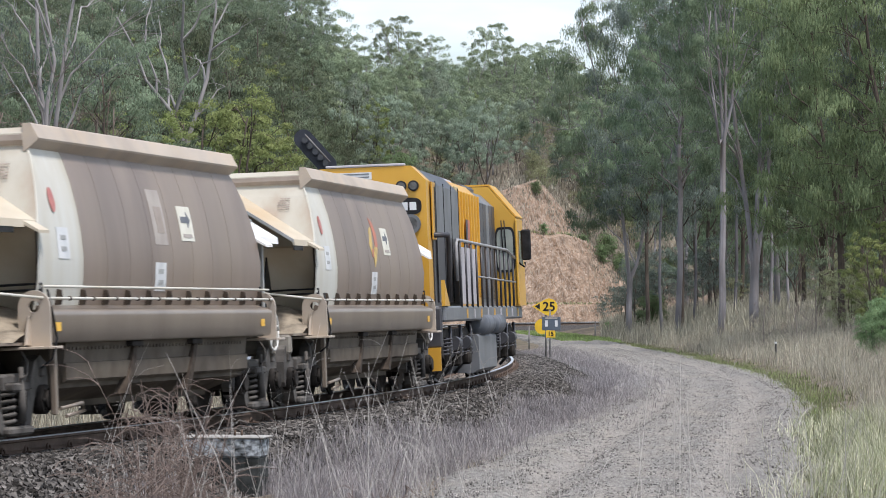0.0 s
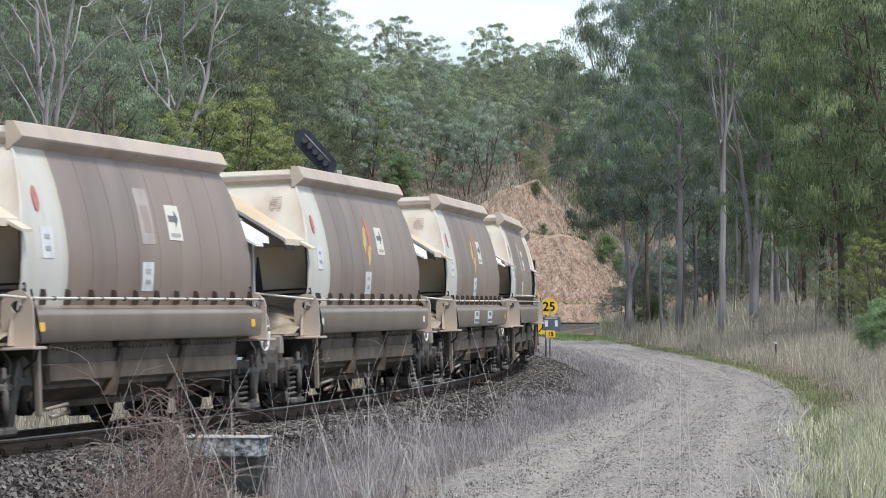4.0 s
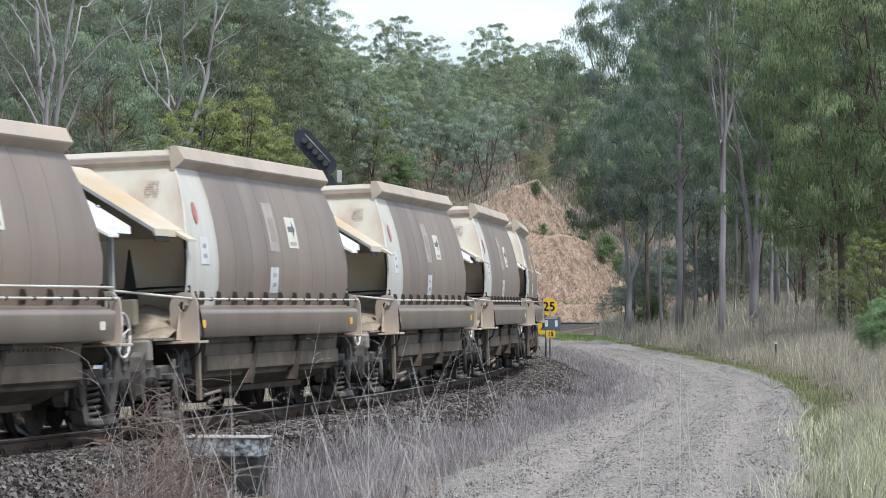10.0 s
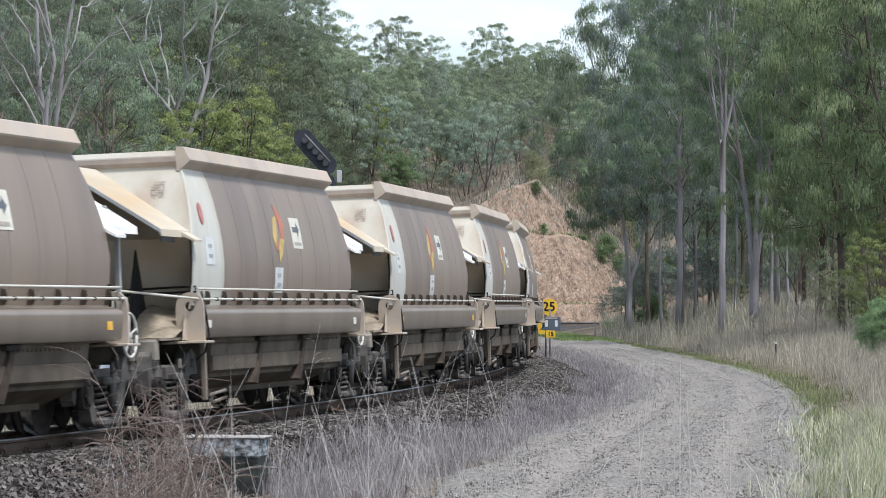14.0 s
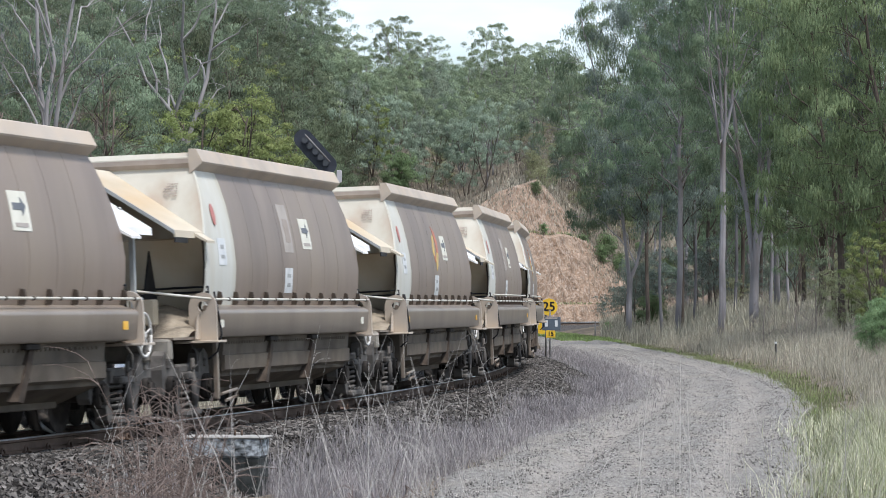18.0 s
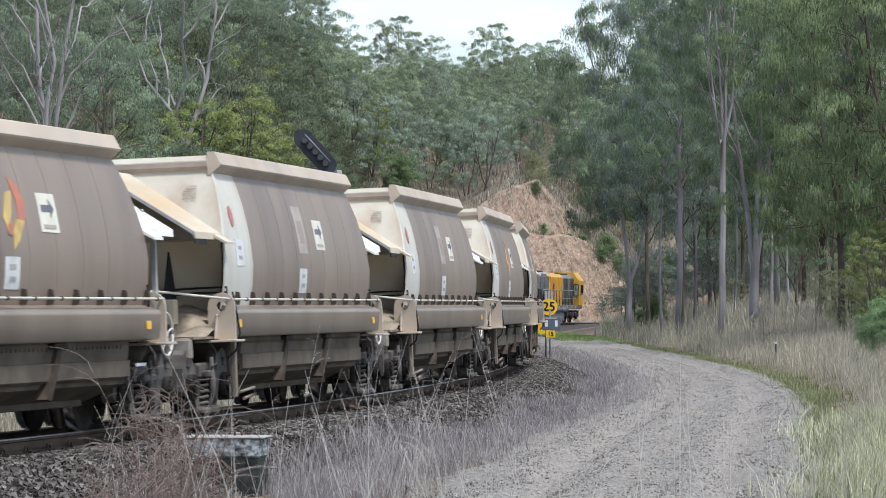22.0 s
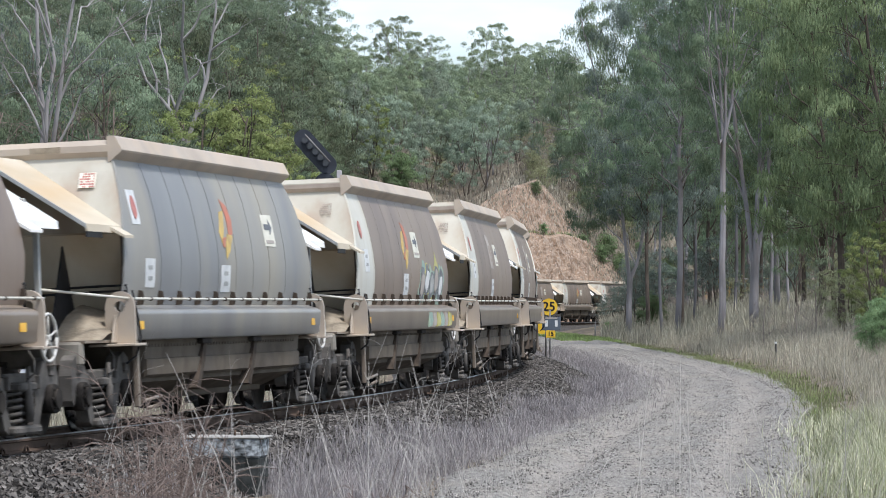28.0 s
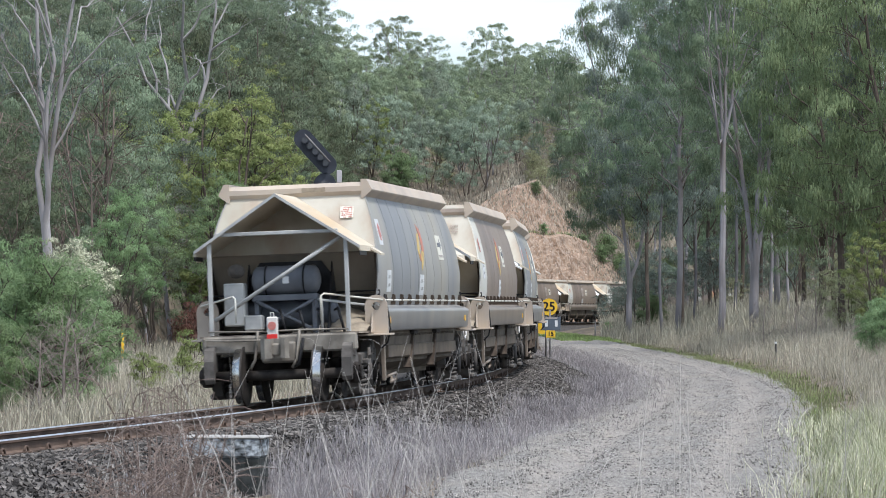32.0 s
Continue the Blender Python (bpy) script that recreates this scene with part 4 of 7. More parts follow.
def rock_face():
    verts, faces = [], []
    us = np.arange(-13.0, 27.0, 0.16)
    nv = 84
    for u in us:
        fy, top = float(foot_y(u)), float(cut_top(u))
        for k in range(nv):
            v = min(k / (nv - 3), 1.0)
            h = v * (top + 0.4)
            back = face_back(float(u), h)
            p = Vector((u, fy + back - 0.25, h - 0.35))
            rough = noise.fractal(p * 0.6, 0.8, 2.1, 7) * 0.4
            # ribs of rock that dip to the right, broken across
            q = Vector((u * 0.8 + h * 0.75, p.y * 0.3, (h - u * 0.9) * 0.2))
            rib = noise.noise(q * 1.9) + 0.6 * noise.noise(q * 4.3) + 0.35 * noise.noise(p * 3.1)
            fade = max(0, min(1, k / 2, (nv - 2 - k) / 5))
            p += Vector((0.1, -0.7, 0.45)) * (rough + 0.14 * rib) * fade
            if k > nv - 3:
                p.y = fy + top / 0.95 + (3.5 if k == nv - 2 else 7.5)
                p.z = float(ground_z(p.x, p.y)) + (0.25 if k == nv - 2 else -0.3)
            verts.append(tuple(p))
    n = len(us)
    for i in range(n - 1):
        for k in range(nv - 1):
            a = i * nv + k
            faces.append((a, a + nv, a + nv + 1, a + 1))
    return mesh_object("rock_cutting", verts, faces, M_ROCK, "eroded reddish-brown earth and rock cutting", "cutting", "structure")


rock_face()


# ---- trees ----
M_BARK = material("gum_bark_pale", ((0.16, 0.153, 0.16), (0.285, 0.275, 0.288)), scale=1.5, rough=0.8, bump=0.3, bump_scale=14, bump_dist=0.02, vary=0.25, stretch=(1, 1, 0.35),
                  stain=(0.16, 0.12, 0.09), stain_amount=0.7, stain_scale=0.8)
M_BARKD = material("dark_bark", ((0.06, 0.05, 0.043), (0.14, 0.115, 0.095)), gloss=0.12, scale=4, rough=0.95, bump=0.7, bump_scale=12, bump_dist=0.04, vary=0.25, stretch=(1, 1, 0.3))
M_LEAF = leaf_material("gum_leaf", (0.128, 0.192, 0.122), (0.292, 0.388, 0.25), vary=0.22)
M_LEAF2 = leaf_material("gum_leaf_grey", (0.095, 0.124, 0.106), (0.195, 0.24, 0.202))
M_LEAF3 = leaf_material("fresh_leaf", (0.155, 0.2, 0.078), (0.32, 0.38, 0.155), vary=0.16, hues=(0.49, 0.505))
M_LEAF4 = leaf_material("wattle_leaf", (0.1, 0.15, 0.103), (0.225, 0.295, 0.207))
M_OLIVE = leaf_material("olive_leaf", (0.112, 0.152, 0.08), (0.25, 0.315, 0.168), vary=0.26)
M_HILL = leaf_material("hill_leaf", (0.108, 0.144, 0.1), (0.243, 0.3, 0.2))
# Distance haze is mixed into the next two leaf colours, paler and bluer.
M_FAR = leaf_material("hazed_blue_grey_leaf", (0.165, 0.21, 0.162), (0.325, 0.392, 0.3), vary=0.22)
M_FARG = leaf_material("hazed_pale_leaf", (0.155, 0.203, 0.13), (0.33, 0.398, 0.255), vary=0.22)
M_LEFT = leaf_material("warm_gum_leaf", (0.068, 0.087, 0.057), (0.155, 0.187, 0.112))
M_BUSH = leaf_material("bush_leaf", (0.125, 0.19, 0.088), (0.265, 0.36, 0.19))
M_FLOWER = leaf_material("cream_flower", (0.17, 0.19, 0.12), (0.6, 0.6, 0.46), island=0.5)
M_SCRUB = leaf_material("olive_brown_leaf", (0.18, 0.19, 0.105), (0.36, 0.37, 0.22))
M_REDL = leaf_material("red_shrub_leaf", (0.19, 0.1, 0.075), (0.29, 0.18, 0.135))
M_TWIGR = material("reddish_twig", ((0.13, 0.098, 0.082), (0.22, 0.175, 0.15)), scale=3, rough=0.9, bump=0, vary=0.2)
M_TWIG = material("dry_twig", ((0.16, 0.13, 0.115), (0.27, 0.235, 0.21)), scale=3, rough=0.9, bump=0)


def leaf_mesh(name, centres, radii, per, length, width, rnd, mat, droop=0.65, sag=0.75):
    """Many narrow hanging leaves round the clump centres."""
    n = len(centres) * per
    c = np.repeat(np.asarray(centres), per, axis=0)
    r = np.repeat(np.asarray(radii), per)[:, None]
    d = rnd.normal(size=(n, 3))
    d /= np.linalg.norm(d, axis=1)[:, None]
    d[:, 2] = np.where(rnd.uniform(0, 1, n) < 0.7, np.abs(d[:, 2]), d[:, 2])
    p = c + d * r * rnd.uniform(0.1, 1.0, (n, 1)) ** 0.45 * np.array([1.0, 1.0, sag])
    a = rnd.normal(size=(n, 3)) * (1 - droop) + np.array([0, 0, -droop])
    a /= np.linalg.norm(a, axis=1)[:, None]
    b = np.cross(a, rnd.normal(size=(n, 3)))
    b /= np.linalg.norm(b, axis=1)[:, None]
    ln = length * rnd.uniform(0.6, 1.3, (n, 1))
    wd = width * rnd.uniform(0.6, 1.3, (n, 1))
    mid = np.asarray(centres).mean(0) - np.array([0, 0, 1.0])
    big = (p - mid) * np.array([1, 1, 0.7])
    big /= np.linalg.norm(big, axis=1)[:, None] + 1e-6
    out = d * 0.8 + big * 0.4 + np.array([0, 0, 0.2]) + rnd.normal(size=(n, 3)) * 0.25
    out /= np.linalg.norm(out, axis=1)[:, None]
    flip = (np.cross(a, b) * out).sum(1) > 0
    b = np.where(flip[:, None], b, -b)
    v = np.stack([p + b * wd * 0.5, p - b * wd * 0.5, p + a * ln], 1).reshape(-1, 3)
    me = bpy.data.meshes.new(name)
    me.vertices.add(3 * n); me.vertices.foreach_set("co", v.ravel())
    me.loops.add(3 * n); me.loops.foreach_set("vertex_index", np.arange(3 * n))
    me.polygons.add(n); me.polygons.foreach_set("loop_start", np.arange(0, 3 * n, 3)); me.polygons.foreach_set("loop_total", np.full(n, 3))
    me.update(calc_edges=True)
    me.shade_smooth()
    me.normals_split_custom_set_from_vertices(np.repeat(out, 3, axis=0))
    me.materials.append(mat)
    return me


def make_tree(name, label, height, radius, seed, leaf, bark, crown_from=0.4, spread=2.4, limbs=13, clumps=4, per=28, clump_r=0.75, leaf_len=0.42, leaf_w=0.09,
              forks=1, bare=False, twigs=True, lean_by=0.06, category="tree", wobble=0.012, sag=0.75, droop=0.65):
    """A tapered trunk with limbs, twigs and a crown of hanging leaf clumps. Origin at its foot."""
    rnd = np.random.RandomState(seed)
    t = empty(name, label, category, "eucalypts of the wood" if category == "tree" else "")
    bm = bmesh.new()
    centres, radii = [], []
    for f in range(forks):
        ang = math.tau * f / forks + rnd.uniform(0, 1)
        out = 0.0 if forks == 1 else spread * 0.28
        pts, rad, steps = [], [], 9
        for k in range(steps + 1):
            u = k / steps
            wob = Vector((rnd.uniform(-1, 1), rnd.uniform(-1, 1), 0)) * height * wobble * (k > 0)
            bend_out = out * max(0, u - 0.12) ** 0.8
            pts.append(Vector((math.cos(ang) * bend_out + lean_by * height * u * u, math.sin(ang) * bend_out, -0.3 + u * height * 0.93)) + wob)
            rad.append(radius * (1.25 if k == 0 else 1) * (1 - 0.85 * u) / (forks ** 0.35) + 0.012)
        add_tube(bm, pts, rad, 7)
        for q in range(limbs // forks):
            u = crown_from + (0.97 - crown_from) * (q + rnd.uniform(0, 0.9)) / (limbs // forks)
            k = min(int(u * steps), steps - 1)
            base = pts[k].lerp(pts[k + 1], u * steps - k)
            a = q * 2.4 + rnd.uniform(-0.5, 0.5) + ang
            rel = (u - crown_from) / (1 - crown_from)
            ln = spread * (0.55 + 0.6 * math.sin(math.pi * min(1, 0.25 + rel * 0.8))) * rnd.uniform(0.7, 1.15)
            climb = rnd.uniform(0.3, 0.9)
            lp = [base]
            for j in range(1, 5):
                v = j / 4
                lp.append(base + Vector((math.cos(a) * ln * v, math.sin(a) * ln * v, ln * climb * v ** 1.2)) + Vector(rnd.normal(size=3)) * 0.08 * ln * v)
            r0 = radius * (0.5 if bare and category == "tree" else 0.34) * (1 - 0.6 * u)
            add_tube(bm, lp, [r0 * (1 - 0.8 * j / 4) + (0.008 if category == "tree" else 0.004) for j in range(5)], 4, caps=False)
            for c in range(clumps):
                w = rnd.uniform(0.35, 1.0)
                tip = lp[min(int(w * 4), 3)].lerp(lp[min(int(w * 4), 3) + 1], w * 4 - min(int(w * 4), 3))
                off = Vector(rnd.normal(size=3)) * clump_r * 0.75
                end = tip + off + Vector((0, 0, 0.25 * clump_r))
                if twigs:
                    g = 0.35 if category == "shrub" else 1.0
                    add_tube(bm, [tip, tip.lerp(end, 0.6) + Vector((0, 0, 0.1 * g)), end], [0.018 * g, 0.012 * g, 0.006 * g], 3, caps=False)
                if not bare:
                    centres.append(tuple(end + Vector((0, 0, -0.1 * clump_r))))
                    radii.append(clump_r * rnd.uniform(0.6, 1.25))
    part("trunk", bm, bark, t, "")
    if centres:
        ob = new("crown", leaf_mesh("crown", centres, radii, per, leaf_len, leaf_w, rnd, leaf, droop, sag))
        ob.parent = t
    return t


def plant(tree, x, y, turn, size):
    return copy_thing(tree, Matrix.Translation((x, y, float(ground_z(x, y)) - 0.02)) @ Euler((0, 0, turn)).to_matrix().to_4x4() @ Matrix.Scale(size, 4))


def at_pixel(px, y):
    """X of a line of sight at the depth y, from its place across the view."""
    return (px - 784) / 6200 * y


def make_gum(name, label, height, radius, seed, leaf, bark, crown=0.45, spread=3.0, boughs=16, sub=5, per=60, clump=0.6, leaf_len=0.17, leaf_w=0.036,
             forks=1, fork_at=0.0, lean_by=0.03, droop=0.7, sag=1.0, dome=False, wobble=0.01, fan=0.5, twig=True, open_crown=0.25):
    """A eucalypt: stems that may fork, limbs that climb to separate boughs, and a mass of small hanging leaves on each bough."""
    rnd = np.random.RandomState(seed)
    t = empty(name, label, "tree", "eucalypts of the wood")
    bm = bmesh.new()
    steps, stems = 10, []
    drift = np.cumsum(rnd.normal(size=(steps + 1, 2)), axis=0) * height * wobble * 0.6
    for f in range(forks):
        ang = math.tau * f / forks + rnd.uniform(0, 0.8)
        own = np.cumsum(rnd.normal(size=(steps + 1, 2)), axis=0) * height * wobble * 0.6
        tall_by = 1.0 if f == 0 else rnd.uniform(0.8, 1.0)
        pts = []
        for k in range(steps + 1):
            u = k / steps
            part_way = max(0.0, (u - fork_at) / (1 - fork_at)) if forks > 1 else 0.0
            out = spread * fan * part_way ** 0.85
            out += radius * 0.3 * (forks > 1)
            w = drift[k] + (own[k] - own[min(int(fork_at * steps), steps)]) * (part_way > 0)
            pts.append(Vector((math.cos(ang) * out + lean_by * height * u * u + w[0] * (k > 0), math.sin(ang) * out + w[1] * (k > 0), -0.3 + u * height * 0.95 * (tall_by if part_way else 1.0))))
        thin = forks ** -0.4
        rad = [radius * (1.22 if k == 0 else 1.0) * (1 - 0.82 * (k / steps) ** 1.2) * (thin * (1.0 if k / steps > fork_at else 1.25) if forks > 1 else 1.0) + 0.012 for k in range(steps + 1)]
        add_tube(bm, pts, rad, 8)
        stems.append(pts)
    centres, radii = [], []
    z0, z1 = crown * height, height
    for q in range(boughs):
        v = (q + rnd.uniform(0, 1)) / boughs
        prof = (1 - v ** 2.4) ** 0.5 if dome else math.sin(math.pi * (0.16 + 0.76 * v)) ** 0.8
        rr = spread * prof * math.sqrt(rnd.uniform(open_crown, 1.0))
        a = q * 2.399 + rnd.uniform(-0.4, 0.4)
        z = z0 + (z1 - z0) * v
        near = min(stems, key=lambda p: (p[min(int(z / height * steps), steps)].xy - Vector((math.cos(a) * rr, math.sin(a) * rr))).length + rnd.uniform(0, 0.4))
        mid = near[min(int(z / height * steps), steps)]
        goal = Vector((math.cos(a) * rr + lean_by * height * (z / height) ** 2, math.sin(a) * rr, z))
        away = (goal.xy - mid.xy).length
        zb = max(z - away * rnd.uniform(0.5, 1.1) - 0.3, 0.22 * height)
        kk = min(max((zb + 0.3) / (height * 0.95), 0.0), 0.98) * steps
        base = near[int(kk)].lerp(near[int(kk) + 1], kk - int(kk))
        lp = []
        for j in range(6):
            w = j / 5
            lp.append(base.lerp(goal, w) + Vector((0, 0, away * 0.16 * math.sin(math.pi * w))) + Vector(rnd.normal(size=3)) * 0.05 * away * (0 < j < 5))
        r0 = max(radius * 0.42 * (1 - 0.6 * zb / height), 0.02)
        add_tube(bm, lp, [r0 * (1 - 0.82 * j / 5) + 0.006 for j in range(6)], 4, caps=False)
        for c in range(sub):
            off = Vector(rnd.normal(size=3)) * clump * 1.25
            off.z *= 0.6
            centre = goal + off - Vector((0, 0, 0.12 * off.xy.length))
            root = lp[rnd.randint(3, 6)]
            if twig:
                add_tube(bm, [root, root.lerp(centre, 0.55) + Vector((0, 0, 0.12)), centre], [0.016, 0.011, 0.006], 3, caps=False)
            if per:
                centres.append(tuple(centre))
                radii.append(clump * rnd.uniform(0.5, 1.15))
    part("trunk", bm, bark, t, "")
    if centres:
        ob = new("crown", leaf_mesh("crown", centres, radii, per, leaf_len, leaf_w, rnd, leaf, droop, sag))
        ob.parent = t
    return t


GUM = "grey-green eucalypt with a slender trunk on the hillside"
M_BARKG = material("silvered_dead_wood", ((0.17, 0.16, 0.155), (0.32, 0.305, 0.3)), scale=1.5, rough=0.85, bump=0.3, bump_scale=14, bump_dist=0.02, stretch=(1, 1, 0.35))
M_BARKW = material("bleached_bark", ((0.2, 0.19, 0.19), (0.36, 0.345, 0.345)), scale=1.5, rough=0.8, bump=0.3, bump_scale=14, bump_dist=0.02, stretch=(1, 1, 0.35),
                   stain=(0.2, 0.17, 0.15), stain_amount=0.6, stain_scale=0.9)
M_DARKL = leaf_material("shaded_gum_leaf", (0.112, 0.155, 0.1), (0.24, 0.305, 0.196), vary=0.2)


def gums(per, ln, wd, seed, grey, green, twig):
    """The wood's mixed eucalypts: tall, forked, low, fresh green and thin-crowned."""
    a = dict(leaf_len=ln, leaf_w=wd, twig=twig)
    return [
        make_gum("eucalypt_tree", GUM, 13, 0.12, seed + 1, green, M_BARKD, 0.32, 2.9, 17, 6, per, 0.62, **a),
        make_gum("eucalypt_tree", GUM, 11, 0.11, seed + 2, grey, M_BARKD, 0.36, 3.5, 17, 6, per, 0.66, forks=3, fork_at=0.1, dome=True, **a),
        make_gum("eucalypt_tree", GUM, 15, 0.14, seed + 3, green, M_BARK, 0.48, 3.4, 15, 8, int(per * 0.8), 0.62, forks=2, fork_at=0.4, open_crown=0.45, **a),
        make_gum("eucalypt_tree", GUM, 9, 0.09, seed + 4, grey, M_BARKD, 0.2, 2.8, 16, 6, per, 0.6, forks=2, dome=True, **a),
        make_gum("eucalypt_tree", "yellow-green leafy young eucalypt among grey trunks", 8, 0.09, seed + 5, M_LEAF3, M_BARKD, 0.28, 2.2, 22, 4, int(per * 0.9), 0.36, forks=3, fork_at=0.1, sag=0.8, droop=0.35, leaf_len=ln * 0.75, leaf_w=wd, twig=True),
        make_gum("eucalypt_tree", GUM, 12, 0.12, seed + 6, green, M_BARK, 0.42, 3.9, 19, 6, per, 0.68, forks=4, fork_at=0.15, dome=True, **a),
        make_gum("bare_eucalypt", "thin-crowned eucalypt with bare grey branches", 12, 0.1, seed + 7, grey, M_TWIGR, 0.25, 2.8, 34, 7, max(per // 14, 6), 0.6, forks=3, leaf_len=ln * 0.8, leaf_w=wd * 0.8),
    ]


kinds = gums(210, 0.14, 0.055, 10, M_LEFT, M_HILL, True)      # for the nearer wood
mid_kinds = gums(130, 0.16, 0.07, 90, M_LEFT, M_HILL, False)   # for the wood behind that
far_kinds = gums(130, 0.19, 0.085, 50, M_FAR, M_FARG, False)   # for the hill beyond, with haze in the leaf colour
TALL = "tall eucalypt with smooth pale grey trunk and drooping crown"
n = dict(leaf_len=0.2, leaf_w=0.036, droop=0.74, sag=1.15, wobble=0.005)
tall = [
    make_gum("tall_eucalypt", TALL, 20, 0.15, 21, M_LEAF, M_BARK, 0.42, 3.2, 24, 6, 260, 0.66, lean_by=-0.015, **n),
    make_gum("tall_eucalypt", "pale eucalypt forking low into three climbing stems", 18, 0.2, 22, M_LEAF, M_BARK, 0.45, 4.0, 26, 6, 260, 0.7, forks=3, fork_at=0.2, lean_by=0.0, fan=0.42, **n),
    make_gum("tall_eucalypt", TALL, 18, 0.11, 23, M_LEAF2, M_BARKD, 0.34, 3.0, 22, 6, 260, 0.66, lean_by=0.02, **n),
    make_gum("tall_eucalypt", "tall pale eucalypt dividing high into upright limbs", 20, 0.15, 20, M_LEAF, M_BARK, 0.56, 3.2, 22, 6, 240, 0.64, forks=4, fork_at=0.5, lean_by=0.0, fan=0.26, **n),
    make_gum("tall_eucalypt", "slender young eucalypt with a bare stem", 15, 0.075, 24, M_LEAF, M_BARK, 0.5, 1.9, 14, 5, 220, 0.5, lean_by=0.03, **n),
]
WEEP = "leafy eucalypt with long drooping green clumps of foliage"
n = dict(leaf_len=0.22, leaf_w=0.038, droop=0.8, sag=1.3, wobble=0.006)
weeping = [
    make_gum("weeping_eucalypt", "spreading dark green eucalypt with drooping outer boughs", 19, 0.13, 25, M_DARKL, M_BARK, 0.34, 4.3, 30, 6, 260, 0.66, forks=2, fork_at=0.2, open_crown=0.35, **n),
    make_gum("weeping_eucalypt", WEEP, 16, 0.12, 26, M_OLIVE, M_BARKD, 0.22, 3.8, 32, 6, 270, 0.68, forks=2, fork_at=0.3, **n),
    make_gum("weeping_eucalypt", WEEP, 18, 0.12, 27, M_LEAF, M_BARKD, 0.3, 4.0, 28, 6, 270, 0.7, **n),
    make_gum("weeping_eucalypt", WEEP, 12, 0.1, 28, M_LEAF4, M_BARKD, 0.2, 2.9, 24, 6, 230, 0.6, forks=2, **n),
]
ghost_gum = make_gum("ghost_gum", "forked eucalypt with pale grey trunk and climbing limbs", 19, 0.17, 29, M_LEAF2, M_BARKW, 0.5, 3.4, 22, 5, 60, 0.7, 0.16, 0.045, forks=3, fork_at=0.32, lean_by=-0.02, fan=0.36, wobble=0.014)
wattle_tree = make_gum("wattle_tree", "pale green rounded wattle tree beside the railway", 7.6, 0.08, 44, M_BUSH, M_BARKD, 0.46, 1.9, 26, 5, 170, 0.4, 0.12, 0.03, forks=3, fork_at=0.1, dome=True, droop=0.4)
dead_tree = make_gum("dead_tree", "bare dead eucalypt with bleached pale limbs", 17, 0.24, 31, M_LEAF, M_BARKG, 0.62, 3.0, 12, 2, 0, 0.9, forks=3, fork_at=0.55, fan=0.75, wobble=0.03)
crooked_tree = make_gum("crooked_tree", "small dark crooked tree with a thin crown", 6.5, 0.07, 37, M_DARKL, M_BARKD, 0.5, 2.2, 10, 4, 90, 0.4, 0.16, 0.035, forks=2, fork_at=0.3, wobble=0.03)
grey_scrub = make_tree("bare_shrub", "leafless grey-brown shrub of fine twigs", 3.0, 0.04, 32, M_LEAF, M_TWIG, 0.1, 1.1, 22, 6, bare=True, clump_r=0.5, category="shrub")
bush = make_tree("wattle_bush", "dense green wattle bush beside the railway", 3.3, 0.06, 33, M_BUSH, M_BARKD, 0.03, 1.15, 26, 6, 190, 0.36, 0.11, 0.026, forks=2, category="bush", droop=0.35)
flower_bush = make_tree("flowering_shrub", "tall shrub with cream flower heads among grey-green leaves", 4.2, 0.05, 38, M_FLOWER, M_BARKD, 0.3, 1.0, 24, 5, 90, 0.3, 0.1, 0.03, forks=2, category="shrub", droop=0.2)
low_shrub = make_tree("low_shrub", "loose olive-brown shrub under the tall trees", 3.4, 0.03, 39, M_SCRUB, M_BARKD, 0.12, 1.2, 18, 4, 60, 0.4, 0.15, 0.035, forks=3, category="shrub", droop=0.4)
thin_sapling = make_tree("sapling", "thin grey-green sapling by the far track", 5.0, 0.045, 35, M_LEAF2, M_BARKD, 0.3, 1.1, 16, 3, 60, 0.45, 0.2, 0.035, category="sapling")
red_shrub = make_tree("red_shrub", "low reddish shrub on the dry slope", 1.6, 0.03, 36, M_REDL, M_BARKD, 0.05, 0.9, 14, 4, 60, 0.35, 0.16, 0.05, category="shrub")
sapling = make_tree("sapling", "thin green sapling in dry grass", 2.0, 0.025, 34, M_LEAF3, M_BARKD, 0.25, 0.55, 12, 4, 52, 0.22, 0.12, 0.028, category="sapling")


